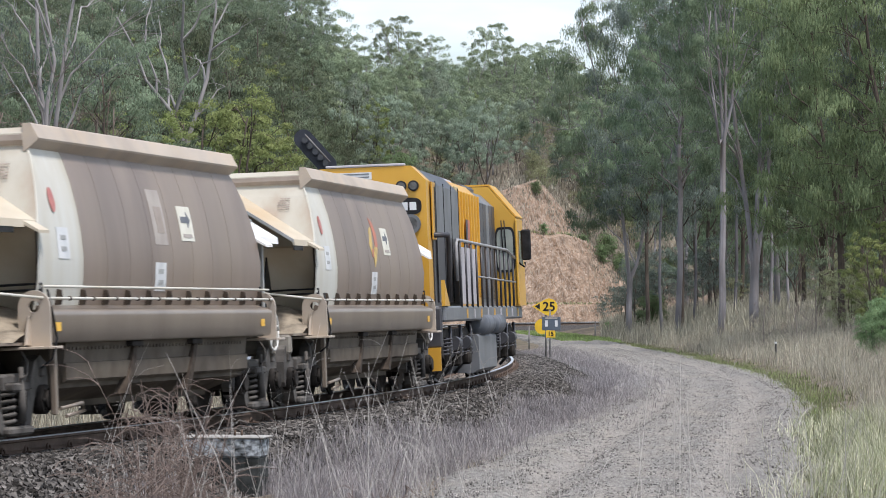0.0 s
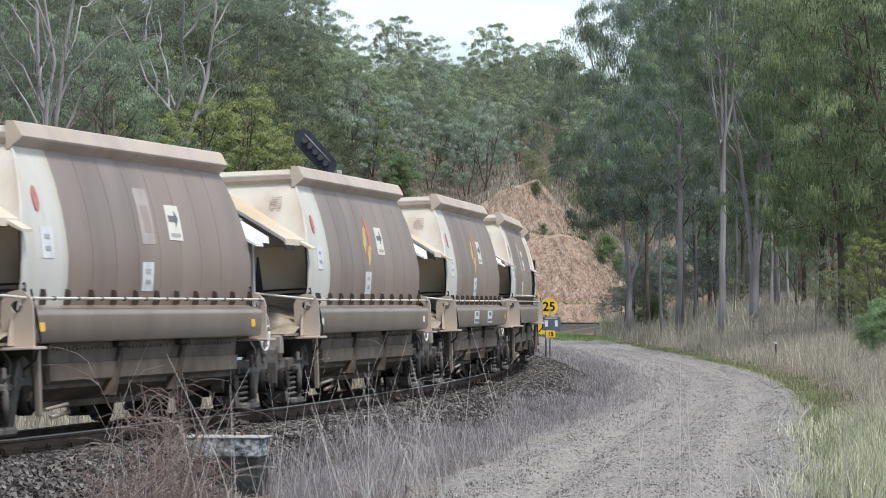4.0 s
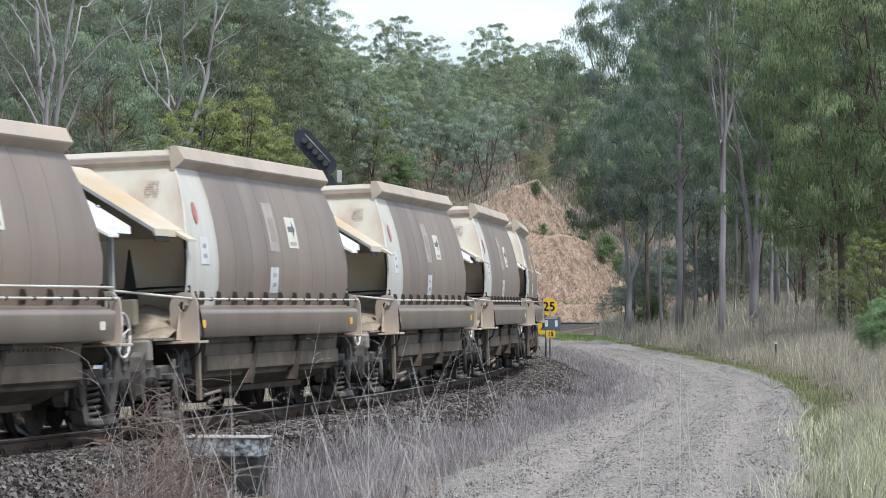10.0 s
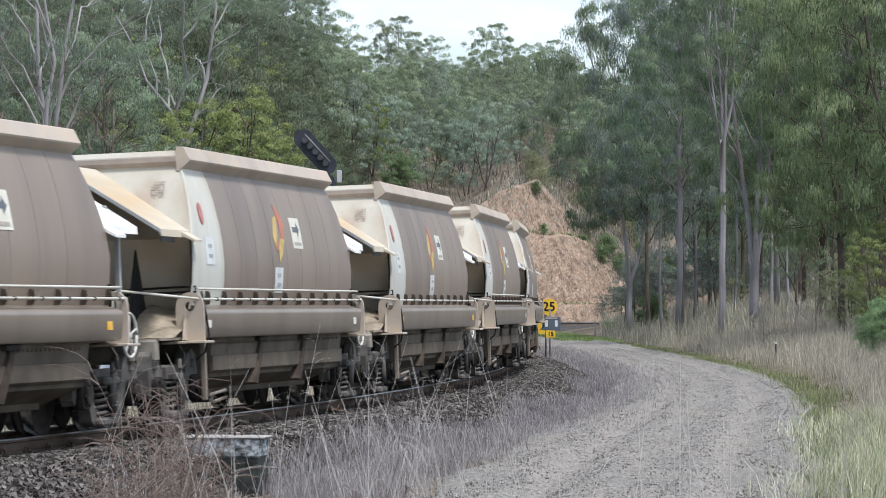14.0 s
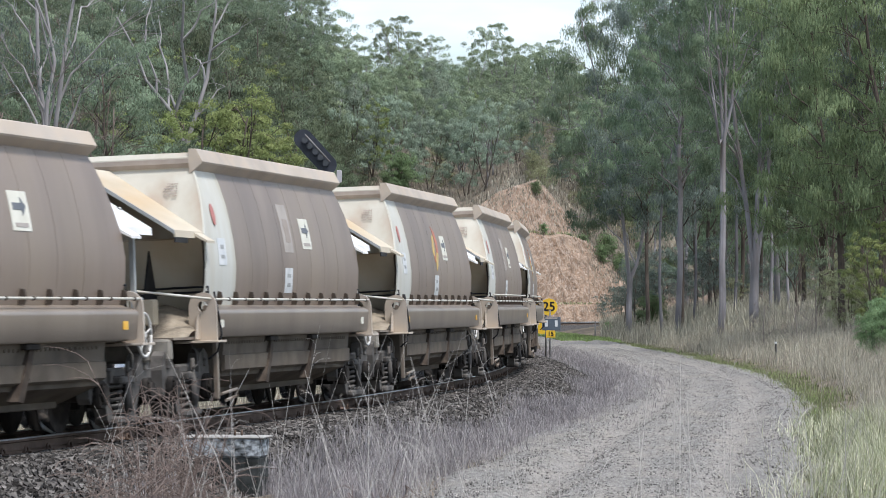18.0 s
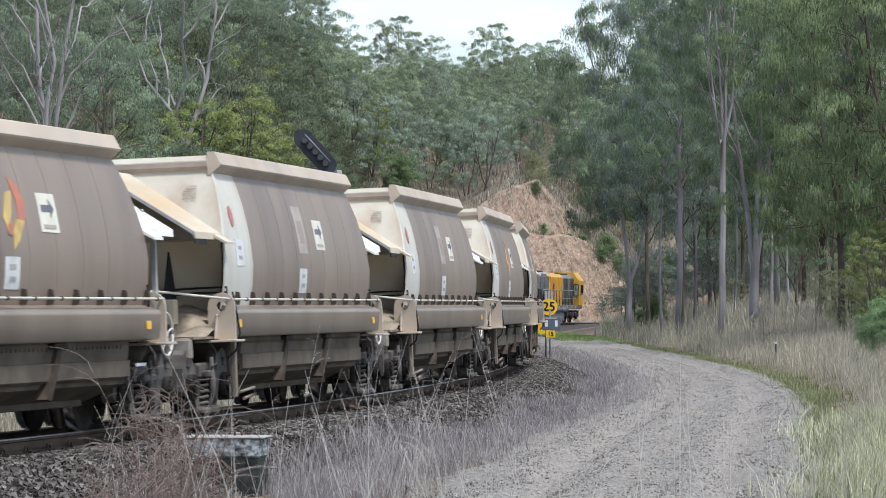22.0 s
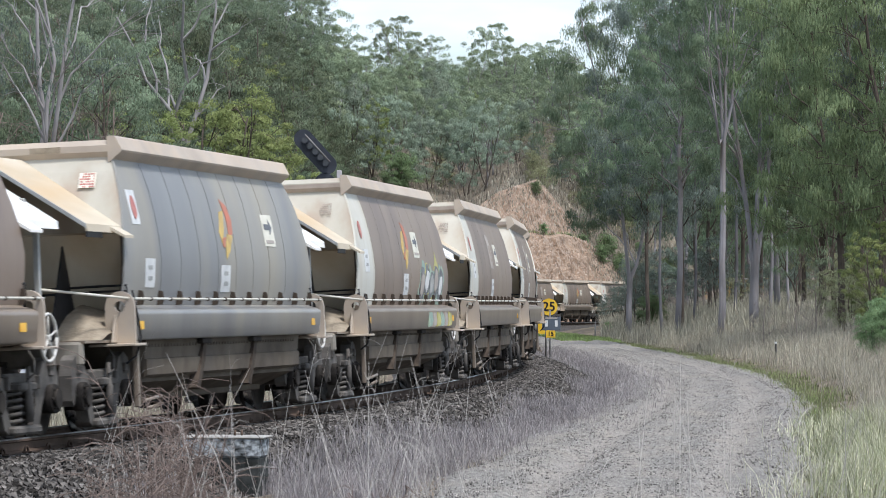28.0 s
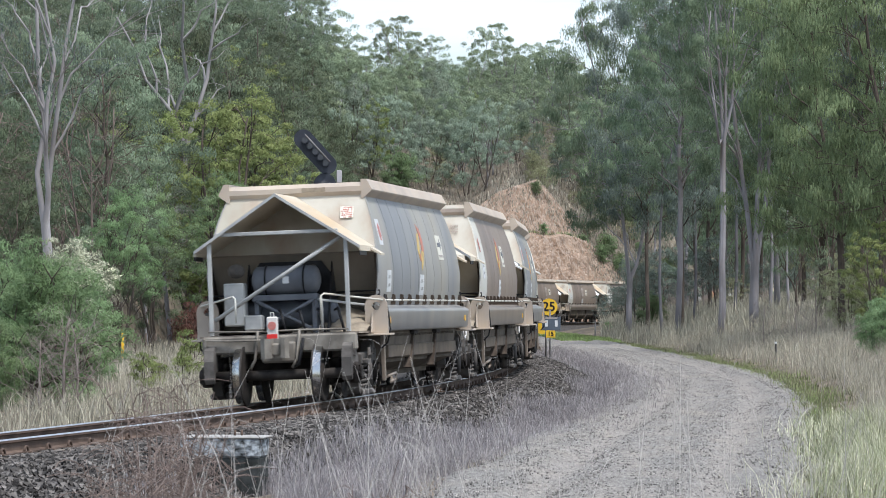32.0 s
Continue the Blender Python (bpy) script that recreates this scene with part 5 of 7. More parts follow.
def woods():
    rnd = random.Random(4)
    done = []

    def put(kind, px, y, size=1.0, gap=2.6):
        x = at_pixel(px, y)
        if any((x - a) ** 2 + (y - b) ** 2 < gap * gap for a, b in done):
            return
        done.append((x, y))
        plant(kind, x, y, rnd.uniform(0, 6.28), size * rnd.uniform(0.93, 1.07))

    # the tall trees beside the road
    for px, y, k, sz in ((1274, 152, 3, 1.0), (1334, 158, 1, 1.0), (1198, 168, 0, 0.95), (1206, 176, 2, 0.9), (1172, 178, 4, 1.0), (1146, 184, 2, 1.0), (1227, 192, 4, 1.05),
                         (1361, 182, 4, 1.0), (1376, 190, 0, 1.0), (1396, 184, 4, 1.0), (1300, 200, 4, 1.1), (1415, 200, 2, 1.0), (1620, 130, 2, 1.0), (1255, 210, 2, 1.0)):
        put(tall[k], px, y, sz, 0.5)
    for px, y, k, sz in ((1112, 186, 0, 1.0), (1235, 212, 2, 1.0), (1310, 216, 2, 1.0), (1492, 130, 1, 1.0), (1560, 138, 1, 1.0), (1455, 162, 1, 1.0), (1600, 122, 1, 1.05),
                         (1530, 158, 2, 0.95), (1420, 186, 1, 1.0), (1345, 222, 2, 1.0), (1215, 240, 0, 1.0)):
        put(weeping[k], px, y, sz, 0.5)
    for px, y, sz in ((1540, 116, 0.42), (1562, 124, 0.5)):
        put(kinds[4], px, y, sz, 0.4)
    put(crooked_tree, 1443, 160, 1.0, 0.5)
    put(crooked_tree, 1415, 172, 0.8, 0.5)
    put(crooked_tree, 1478, 150, 0.9, 0.5)
    for q in range(18):
        y = rnd.uniform(225, 345)
        px = rnd.uniform(1180, 1690)
        put(weeping[rnd.choice((0, 0, 1, 2, 2, 3))], px, y, rnd.uniform(0.85, 1.1), 4.5)
    for q in range(20):
        y = rnd.uniform(235, 345)
        px = rnd.uniform(1190, 1690)
        put(rnd.choice((far_kinds[3], far_kinds[1], far_kinds[5], weeping[3], weeping[3], far_kinds[6])), px, y, rnd.uniform(0.4, 0.75), 2.6)
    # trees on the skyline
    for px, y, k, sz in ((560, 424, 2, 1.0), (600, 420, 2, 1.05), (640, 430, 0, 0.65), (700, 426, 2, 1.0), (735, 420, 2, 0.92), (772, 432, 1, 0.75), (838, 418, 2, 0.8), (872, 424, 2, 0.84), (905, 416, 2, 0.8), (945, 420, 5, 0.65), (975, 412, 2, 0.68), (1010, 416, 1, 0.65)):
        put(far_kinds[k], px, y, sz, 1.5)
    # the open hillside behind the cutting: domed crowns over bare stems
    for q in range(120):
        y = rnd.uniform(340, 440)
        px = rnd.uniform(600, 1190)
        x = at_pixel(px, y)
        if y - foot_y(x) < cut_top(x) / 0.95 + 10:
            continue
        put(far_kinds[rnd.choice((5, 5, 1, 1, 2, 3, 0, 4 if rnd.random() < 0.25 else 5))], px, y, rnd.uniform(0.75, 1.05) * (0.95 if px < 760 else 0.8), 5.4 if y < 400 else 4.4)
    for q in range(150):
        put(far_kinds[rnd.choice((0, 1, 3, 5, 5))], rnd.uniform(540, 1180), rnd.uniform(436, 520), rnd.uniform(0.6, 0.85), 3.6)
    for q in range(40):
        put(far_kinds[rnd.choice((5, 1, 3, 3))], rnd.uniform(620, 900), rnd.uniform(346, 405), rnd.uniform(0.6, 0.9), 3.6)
    # the dense hillside further along
    for q in range(260):
        y = rnd.uniform(318, 450)
        px = rnd.uniform(330, 620)
        x = at_pixel(px, y)
        if y - foot_y(x) < cut_top(x) / 0.95 + 4:
            continue
        put((mid_kinds if px < 560 or rnd.random() < 0.4 else far_kinds)[rnd.choice((0, 1, 2, 3, 5, 5, 4 if px < 540 else 1))], px, y, rnd.uniform(0.85, 1.1), 4.2)
    # fresh green crowns in front of the wood
    for px, y, sz in ((338, 194, 1.4), (366, 186, 1.4), (400, 184, 1.6), (432, 192, 1.5), (466, 204, 1.5), (290, 206, 1.3), (225, 196, 1.1)):
        put(kinds[4], px, y, sz, 1.6)
    for px, y, k, sz in ((205, 165, 0, 0.62), (150, 142, 6, 0.9), (255, 222, 0, 1.0), (300, 228, 3, 1.1), (225, 172, 3, 0.8), (300, 186, 2, 0.72), (335, 198, 0, 0.7), (262, 180, 2, 0.66), (385, 214, 0, 1.25), (430, 222, 1, 1.5), (350, 226, 3, 1.75), (470, 230, 0, 1.25), (110, 150, 6, 1.0), (270, 180, 6, 1.0), (20, 140, 3, 0.8), (340, 215, 1, 1.1)):
        put(kinds[k], px, y, sz, 1.6)
    # the wood left of the line
    for q in range(320):
        y = rnd.uniform(140, 320)
        px = rnd.uniform(-60, 600)
        x = at_pixel(px, y)
        if x > np.interp(y, TY, TX) - 9 or (y > 200 and x > -13 and y < foot_y(x)):
            continue
        if 190 < px < 480 and y < 205:
            continue
        k = rnd.choice((0, 1, 3, 5, 0, 4 if 90 < px < 480 and rnd.random() < 0.6 else 1, 6 if px < 300 else 3, 6 if px < 300 else 5, 6 if px < 260 else 0))
        put((kinds if y < 215 else mid_kinds)[k], px, y, rnd.uniform(0.75, 1.1) * (1.3 if k == 4 else 1.0), 3.8)
    for q in range(70):
        put(mid_kinds[rnd.choice((0, 2, 5, 1))], rnd.uniform(-60, 520), rnd.uniform(330, 420), rnd.uniform(1.0, 1.3), 4.2)


woods()
models = kinds + mid_kinds + far_kinds + tall + weeping + [ghost_gum, wattle_tree, dead_tree, crooked_tree, flower_bush, low_shrub, grey_scrub, bush, sapling, thin_sapling, red_shrub]
for k, tree in enumerate(models):
    tree.matrix_basis = Matrix.Translation((-90 - 9 * k, 440, float(ground_z(-90 - 9 * k, 440)) - 0.1))

# ---- the train ----
PLAIN = (-1, 2, 4, 5, 6, 10, 12, 14, 15, 17, 18)
TWIN = (-1, 7, 9, 10)
PALE_TAGS = (1, 3, 4, 7, 9, 12)
FADED = "dusty brown hopper wagon with cream ends and faded logo"
OUT = "dusty brown hopper wagon with cream ends, logo painted out"


def build_wagon(kind, twin, pale):
    if kind == "tail":
        return wagon(M_GREY, "weathered grey last wagon with a red tail marker", True, rear_equipped=True, front_equipped=False, tail=True)
    if kind == "grey":
        return wagon(M_GREY, "weathered grey hopper wagon with a red and yellow mark", True)
    if kind == "sprayed":
        return wagon(M_BROWN, "dusty brown hopper wagon with graffiti along its side", True, graffiti=True)
    if kind == "boards":
        return wagon(M_BROWN, "dusty brown hopper wagon with two white stencilled sill patches", True, boards=True)
    return wagon(M_BROWN, FADED if kind == "logo" else OUT, kind == "logo", twin_pipe=twin, pale_tags=pale)


base_wagons = {}
train = []
for i in range(-2, 23):
    kind = {22: "tail", 20: "grey", 19: "sprayed", 0: "boards"}.get(i, "plain" if i in PLAIN else "logo")
    key = (kind, i in TWIN, i in PALE_TAGS)
    if key in base_wagons:
        ob = copy_thing(base_wagons[key], Matrix.Identity(4))
    else:
        ob = base_wagons[key] = build_wagon(*key)
    train.append((i, ob))


# ---- the locomotive ----
M_YELLOW = material("loco_yellow", ((0.52, 0.27, 0.03), (0.62, 0.35, 0.045)), scale=1.5, rough=0.4, bump=0.03, stain=(0.4, 0.24, 0.06), stain_amount=0.4, stain_scale=1.5, stretch=UPRIGHT)
M_LCREAM = material("loco_pale_yellow", ((0.5, 0.38, 0.18), (0.6, 0.47, 0.24)), scale=2, rough=0.45, bump=0.03, stain=(0.35, 0.28, 0.16), stain_amount=0.4, stain_scale=2)
M_LGREY = material("loco_grey", ((0.11, 0.118, 0.128), (0.17, 0.178, 0.19)), scale=2, rough=0.45, bump=0.04, stain=(0.1, 0.1, 0.1), stain_amount=0.4, stain_scale=1.5)
M_LDARK = material("loco_dark_grey", ((0.03, 0.03, 0.035), (0.06, 0.06, 0.067)), scale=2, rough=0.45, bump=0.04)
M_LPALE = material("loco_pale_grey", ((0.36, 0.34, 0.36), (0.46, 0.44, 0.46)), scale=2, rough=0.5, bump=0.04)
M_GLASS = material("cab_glass", ((0.22, 0.25, 0.23), (0.32, 0.35, 0.32)), scale=2, rough=0.08, bump=0)
M_STEEL = material("handrail_steel", ((0.2, 0.2, 0.2), (0.32, 0.32, 0.32)), scale=5, rough=0.4, bump=0.05)
M_LENS = material("lamp_lens", ((0.06, 0.06, 0.06), (0.13, 0.13, 0.13)), scale=9, rough=0.15, bump=0)


def locomotive():
    g = empty("diesel_locomotive", "yellow and dark grey diesel locomotive with a box cab", "locomotive")
    part("underframe", box((0, 0, 1.2), (16.3, 2.46, 0.26), 0.03), M_LGREY, g, "grey underframe with pale marks")
    for k in range(9):
        part("frame_mark", box((-4.2 + 1.4 * k, -1.233, 1.2), (0.24, 0.006, 0.16)), M_LPALE if k % 2 else M_YELLOW, g)
    part("rear_beam", box((-8.2, 0, 0.98), (0.16, 2.36, 0.66), 0.03), M_LDARK, g)
    part("rear_guard", slab([(-1.15, 0.28), (-0.75, 0.28), (-0.85, 0.66), (-1.15, 0.66)], "x", -8.32, -8.26), M_YELLOW, g, "yellow steel guard plate")
    part("step_plate", slab([(-8.2, 1.33), (-7.4, 1.33), (-8.15, 1.75)], "y", -1.24, -1.18), M_YELLOW, g)
    bm = bmesh.new()
    add_box(bm, (-8.45, 0, 0.8), (0.5, 0.24, 0.24), 0.03)
    part("coupler", bm, M_BOGIE, g)
    # body, section by section
    def hull(name, x0, x1, half, top, mat, low=1.33, chamfer=0.24, label=""):
        pr = [(-half, low), (-half, top - 0.24), (-half + chamfer, top), (half - chamfer, top), (half, top - 0.24), (half, low)]
        return part(name, slab(pr, "x", x0, x1), mat, g, label)
    hull("rear_hood", -8.05, -7.35, 0.98, 3.63, M_YELLOW, label="yellow rear hood end")
    hull("radiator_hood", -7.34, -2.9, 1.0, 3.6, M_LDARK, label="dark grey radiator section")
    hull("engine_hood", -2.89, 2.4, 0.92, 3.6, M_YELLOW, label="ribbed yellow engine hood")
    hull("equipment_hood", 2.41, 6.5, 0.85, 3.57, M_LGREY, label="grey equipment hood")
    for k in range(3):
        part("hood_panel", box((-6.3 + 1.33 * k, -1.012, 2.92), (1.27, 0.02, 0.86), 0.006), M_LGREY, g)
        part("hood_door", box((-6.3 + 1.33 * k, -1.012, 1.94), (1.27, 0.02, 1.1), 0.006), M_LDARK, g)
    part("cabinet", box((-2.55, -0.945, 2.45), (0.6, 0.04, 2.0), 0.01), M_LCREAM, g, "pale yellow cabinet doors")
    for k in range(4):
        part("hood_seam", box((-6.97 + 1.33 * k, -1.024, 2.4), (0.03, 0.012, 2.0)), M_BLACK, g)
    part("vent", box((-7.18, -1.03, 2.9), (0.14, 0.01, 0.8)), M_BLACK, g)
    part("yellow_strip", box((-7.3, -1.015, 2.9), (0.5, 0.024, 0.95), 0.006), M_YELLOW, g)
    for k in range(9):
        part("rib", box((-2.5 + 0.55 * k, -0.94, 2.45), (0.07, 0.05, 1.9), 0.01), M_YELLOW, g)
    part("logo_panel", box((-0.7, -0.972, 2.5), (0.7, 0.01, 0.8)), M_LOGOR, g)
    part("logo_panel", box((-0.95, -0.979, 2.6), (0.3, 0.01, 0.6)), M_LDARK, g)
    for k in range(6):
        part("hood_door", box((2.75 + 0.67 * k, -0.862, 2.4), (0.62, 0.024, 1.85), 0.006), M_LDARK if k % 3 else M_LGREY, g)
    cab = [(-1.32, 1.33), (-1.29, 3.08), (-0.76, 3.74), (0.76, 3.74), (1.29, 3.08), (1.32, 1.33)]
    c = part("cab", slab(cab, "x", 6.51, 8.2), M_YELLOW, g, "yellow driver's cab with sloping shoulders, wider than the hood")
    part("cab_roof", slab([(-1.29, 3.1), (-0.76, 3.755), (0.76, 3.755), (1.29, 3.1), (1.3, 3.13), (0.77, 3.79), (-0.77, 3.79), (-1.3, 3.13)], "x", 6.56, 8.22), M_YELLOW, c)
    for sy in (-1, 1):
        ring = [(sy * (1.06 + 0.2 * math.copysign(abs(math.cos(a)) ** 0.4, math.cos(a))), 2.46 + 0.46 * math.copysign(abs(math.sin(a)) ** 0.4, math.sin(a))) for a in (math.tau * k / 24 for k in range(24))]
        part("rear_window_frame", slab(ring, "x", 6.47, 6.51), M_BLACK, c)
        ring = [(sy * (1.06 + 0.165 * math.copysign(abs(math.cos(a)) ** 0.4, math.cos(a))), 2.46 + 0.41 * math.copysign(abs(math.sin(a)) ** 0.4, math.sin(a))) for a in (math.tau * k / 24 for k in range(24))]
        part("window_pane", slab(ring, "x", 6.46, 6.47), M_GLASS, c)
        for q in (1.0, 1.06):
            part("wiper", tube([(6.44, sy * q, 3.05), (6.44, sy * (q + 0.02), 2.4)], 0.012, 5), M_BLACK, c)
        part("corner_post", box((6.49, sy * 1.29, 2.2), (0.04, 0.04, 1.7), 0.01), M_YELLOW, c)
    both("side_window", box((7.4, -1.31, 2.5), (0.8, 0.02, 0.7), 0.006), M_GLASS, c)
    part("windscreen", slab([(-1.1, 0), (1.1, 0), (1.1, 0.7), (-1.1, 0.7)], "x", 0, 0.03), M_GLASS, c).matrix_basis = pose(8.205, 0, 2.05, 0, 0, 0)
    both("mirror", box((6.8, -1.46, 2.55), (0.08, 0.2, 0.62), 0.03), M_BLACK, c)
    both("mirror_arm", tube([(6.9, -1.28, 2.2), (6.9, -1.42, 2.1), (6.9, -1.42, 2.2)], 0.02, 5), M_BLACK, c)
    # roof gear
    part("roof_rail", box((-8.0, 0, 3.655), (0.14, 1.3, 0.04), 0.01), M_LPALE, g)
    for x, l in ((-6.4, 1.4), (-4.6, 1.3), (-2.2, 1.6), (0.4, 1.5), (4.4, 2.4)):
        part("roof_box", box((x, 0, 3.62), (l, 1.1, 0.16), 0.05), M_LDARK if x < -4 or x > 1 else M_LPALE, g)
    part("exhaust_stack", box((-1.4, 0, 3.7), (0.5, 0.35, 0.26), 0.04), M_LDARK, g)
    # rear face
    for y in (-0.58, -0.78):
        bm = bmesh.new()
        add_tube(bm, [(-8.02, y, 3.3), (-8.11, y, 3.3)], 0.088, 18)
        l = part("rear_lamp", bm, M_BLACK, g)
        bm = bmesh.new()
        add_tube(bm, [(-8.112, y, 3.3), (-8.118, y, 3.3)], 0.064, 16)
        part("lens", bm, M_LENS, l)
        for yy in (-y,):
            bm = bmesh.new()
            add_tube(bm, [(-8.02, yy, 3.3), (-8.11, yy, 3.3)], 0.105, 18)
            part("rear_lamp", bm, M_BLACK, g)
    ring = [(-0.62 + 0.28 * math.copysign(abs(math.cos(a)) ** 0.5, math.cos(a)), 2.97 + 0.14 * math.copysign(abs(math.sin(a)) ** 0.6, math.sin(a))) for a in (math.tau * k / 20 for k in range(20))]
    nb = part("number_box", slab(ring, "x", -8.08, -8.04), M_BLACK, g)
    for k in range(3):
        part("number_bar", box((-8.085, -0.48 - 0.14 * k, 2.97), (0.01, 0.11, 0.13)), M_WHITE, nb)
    bm = bmesh.new()
    add_tube(bm, [(-8.03, -0.72, 2.68), (-8.14, -0.72, 2.68)], 0.16, 18)
    ml = part("marker_lamp", bm, M_LGREY, g)
    bm = bmesh.new()
    add_tube(bm, [(-8.142, -0.72, 2.68), (-8.15, -0.72, 2.68)], 0.11, 16)
    part("lens", bm, M_LENS, ml)
    lab = part("warning_label", box((-8.06, 0.25, 3.49), (0.012, 0.7, 0.12)), M_WHITE, g)
    for k in range(2):
        part("print_bar", box((-8.07, 0.25, 3.52 - 0.05 * k), (0.006, 0.62, 0.02)), M_BARGREY, lab)
    part("rear_door", box((-8.06, 0.3, 2.2), (0.03, 0.7, 1.7), 0.01), M_YELLOW, g)
    both("grab_pipe", tube([(-7.0, -1.2, 1.4), (-7.0, -1.22, 2.35), (-7.2, -1.22, 2.5), (-7.5, -1.0, 2.5)], 0.045, 8), M_LDARK, g)
    # walkway rail
    rail = [(-5.6, -1.21, 1.75), (-5.6, -1.21, 2.38), (-5.4, -1.21, 2.45), (4.6, -1.24, 2.42), (6.4, -1.26, 2.28)]
    both("top_rail", tube(rail, 0.028, 8), M_STEEL, g)
    both("mid_rail", tube([(-1.7, -1.23, 1.85), (6.4, -1.25, 1.8)], 0.018, 6), M_STEEL, g)
    for k in range(12):
        x = -5.1 + 1.03 * k
        part("stanchion", tube([(x, -1.22, 1.3), (x, -1.22, 2.44 - 0.1 * max(0, (x - 4.5) / 1.7))], 0.022, 6), M_LDARK, g)
    for k in range(3):
        part("rail_panel", box((-4.59 + 1.03 * k, -1.2, 1.85), (0.94, 0.02, 0.98), 0.004), M_LPALE, g)
    # under the frame
    part("fuel_tank", slab([(-1.16, 0.82), (-1.2, 0.78), (-1.2, 0.2), (-1.1, 0.14), (1.1, 0.14), (1.2, 0.2), (1.2, 0.78), (1.16, 0.82)], "x", -1.9, 1.9), M_LGREY, g, "dark grey fuel tank")
    for x in (-0.4, 2.0):
        bm = bmesh.new()
        add_tube(bm, [(x - 1.0, -1.12, 1.0), (x - 0.95, -1.12, 1.0), (x + 0.95, -1.12, 1.0), (x + 1.0, -1.12, 1.0)], [0.08, 0.2, 0.2, 0.08], 16)
        part("air_reservoir", bm, M_TANK, g)
    for x in (-4.9, 4.9):
        top = part("bogie", box((0, 0, 0.72), (3.9, 1.5, 0.2), 0.03), M_BOGIE, g)
        top.location = (x, 0, 0)
        for a in (-1, 1):
            pr = [(-2.3, 0.5), (-2.3, 0.85), (-1.9, 0.95), (1.9, 0.95), (2.3, 0.85), (2.3, 0.5), (1.9, 0.4), (1.4, 0.62), (0.5, 0.62), (0.0, 0.5), (-0.5, 0.62), (-1.4, 0.62), (-1.9, 0.4)]
            part("side_frame", slab(pr, "y", a * 0.95, a * 1.08), M_BOGIE, top)
            for sx in (-1.75, 0, 1.75):
                part("axlebox", box((sx, a * 1.06, 0.48), (0.36, 0.2, 0.34), 0.04), M_BOGIE, top)
                for q in (-0.3, 0.3):
                    part("spring", coil((sx + q, a * 1.08, 0.5), 0.075, 0.3), M_LDARK, top)
                part("sand_pipe", tube([(sx + 0.55, a * 1.1, 1.0), (sx + 0.55, a * 1.12, 0.5), (sx + 0.45, a * 0.8, 0.15)], 0.03, 6), M_LDARK, top)
            for sx in (-0.9, 0.9):
                bm = bmesh.new()
                add_tube(bm, [(sx - 0.2, a * 1.14, 0.7), (sx + 0.2, a * 1.14, 0.7)], 0.12, 12)
                part("brake_cylinder", bm, M_LDARK, top)
        for sx in (-1.75, 0, 1.75):
            wheelset(top, sx, 0.46)
    # drawn together to its true length over the couplers
    for o in g.children_recursive:
        if o.parent.name.startswith("bogie"):
            continue
        if o.location.x:
            o.location.x = -8.2 + (o.location.x + 8.2) * 0.94
        else:
            for v in o.data.vertices:
                v.co.x = -8.2 + (v.co.x + 8.2) * 0.94
    return g


loco = locomotive()

# ---- sleepers and clips, ballast stones ----
def clip_mesh():
    bm = bmesh.new()
    add_tube(bm, [(0.06 * math.cos(a), 0, 0.055 * math.sin(a)) for a in (math.pi * k / 8 for k in range(9))], 0.014, 5)
    add_box(bm, (0, 0.03, -0.01), (0.16, 0.12, 0.03), 0.006)
    me = bpy.data.meshes.new("rail_clip")
    bm.to_mesh(me); bm.free()
    me.materials.append(M_RAIL)
    return me


def sleepers():
    bm = box((0, 0, 0), (0.24, 2.1, 0.13), 0.012)
    me = bpy.data.meshes.new("sleeper")
    bm.to_mesh(me); bm.free()
    me.materials.append(M_SLEEPER)
    clip = clip_mesh()
    rnd = random.Random(8)
    far = bmesh.new()
    for k in range(430):
        s = -20 + 0.70 * k
        m = rail_pose(s, -0.217) @ pose(0, 0, 0, 0, 0, rnd.uniform(-1, 1))
        if -9 < s < 62:
            o = tagged(new("sleeper", me), "weathered sleeper half buried in ballast", "sleeper", "sleepers under the rails")
            o.matrix_world = m
            for y in (-0.655, 0.655):
                c = new("rail_clip", clip)
                c.parent = o
                c.matrix_basis = pose(0, y, 0.075, 0, 0, 0 if y > 0 else 180)
        else:
            bmesh.ops.create_cube(far, size=1.0, matrix=m @ Matrix.Diagonal((0.24, 2.1, 0.13, 1)))
    tagged(part("far_sleepers", far, M_SLEEPER), "row of weathered sleepers further along the line", "sleepers", kind="stuff")


sleepers()


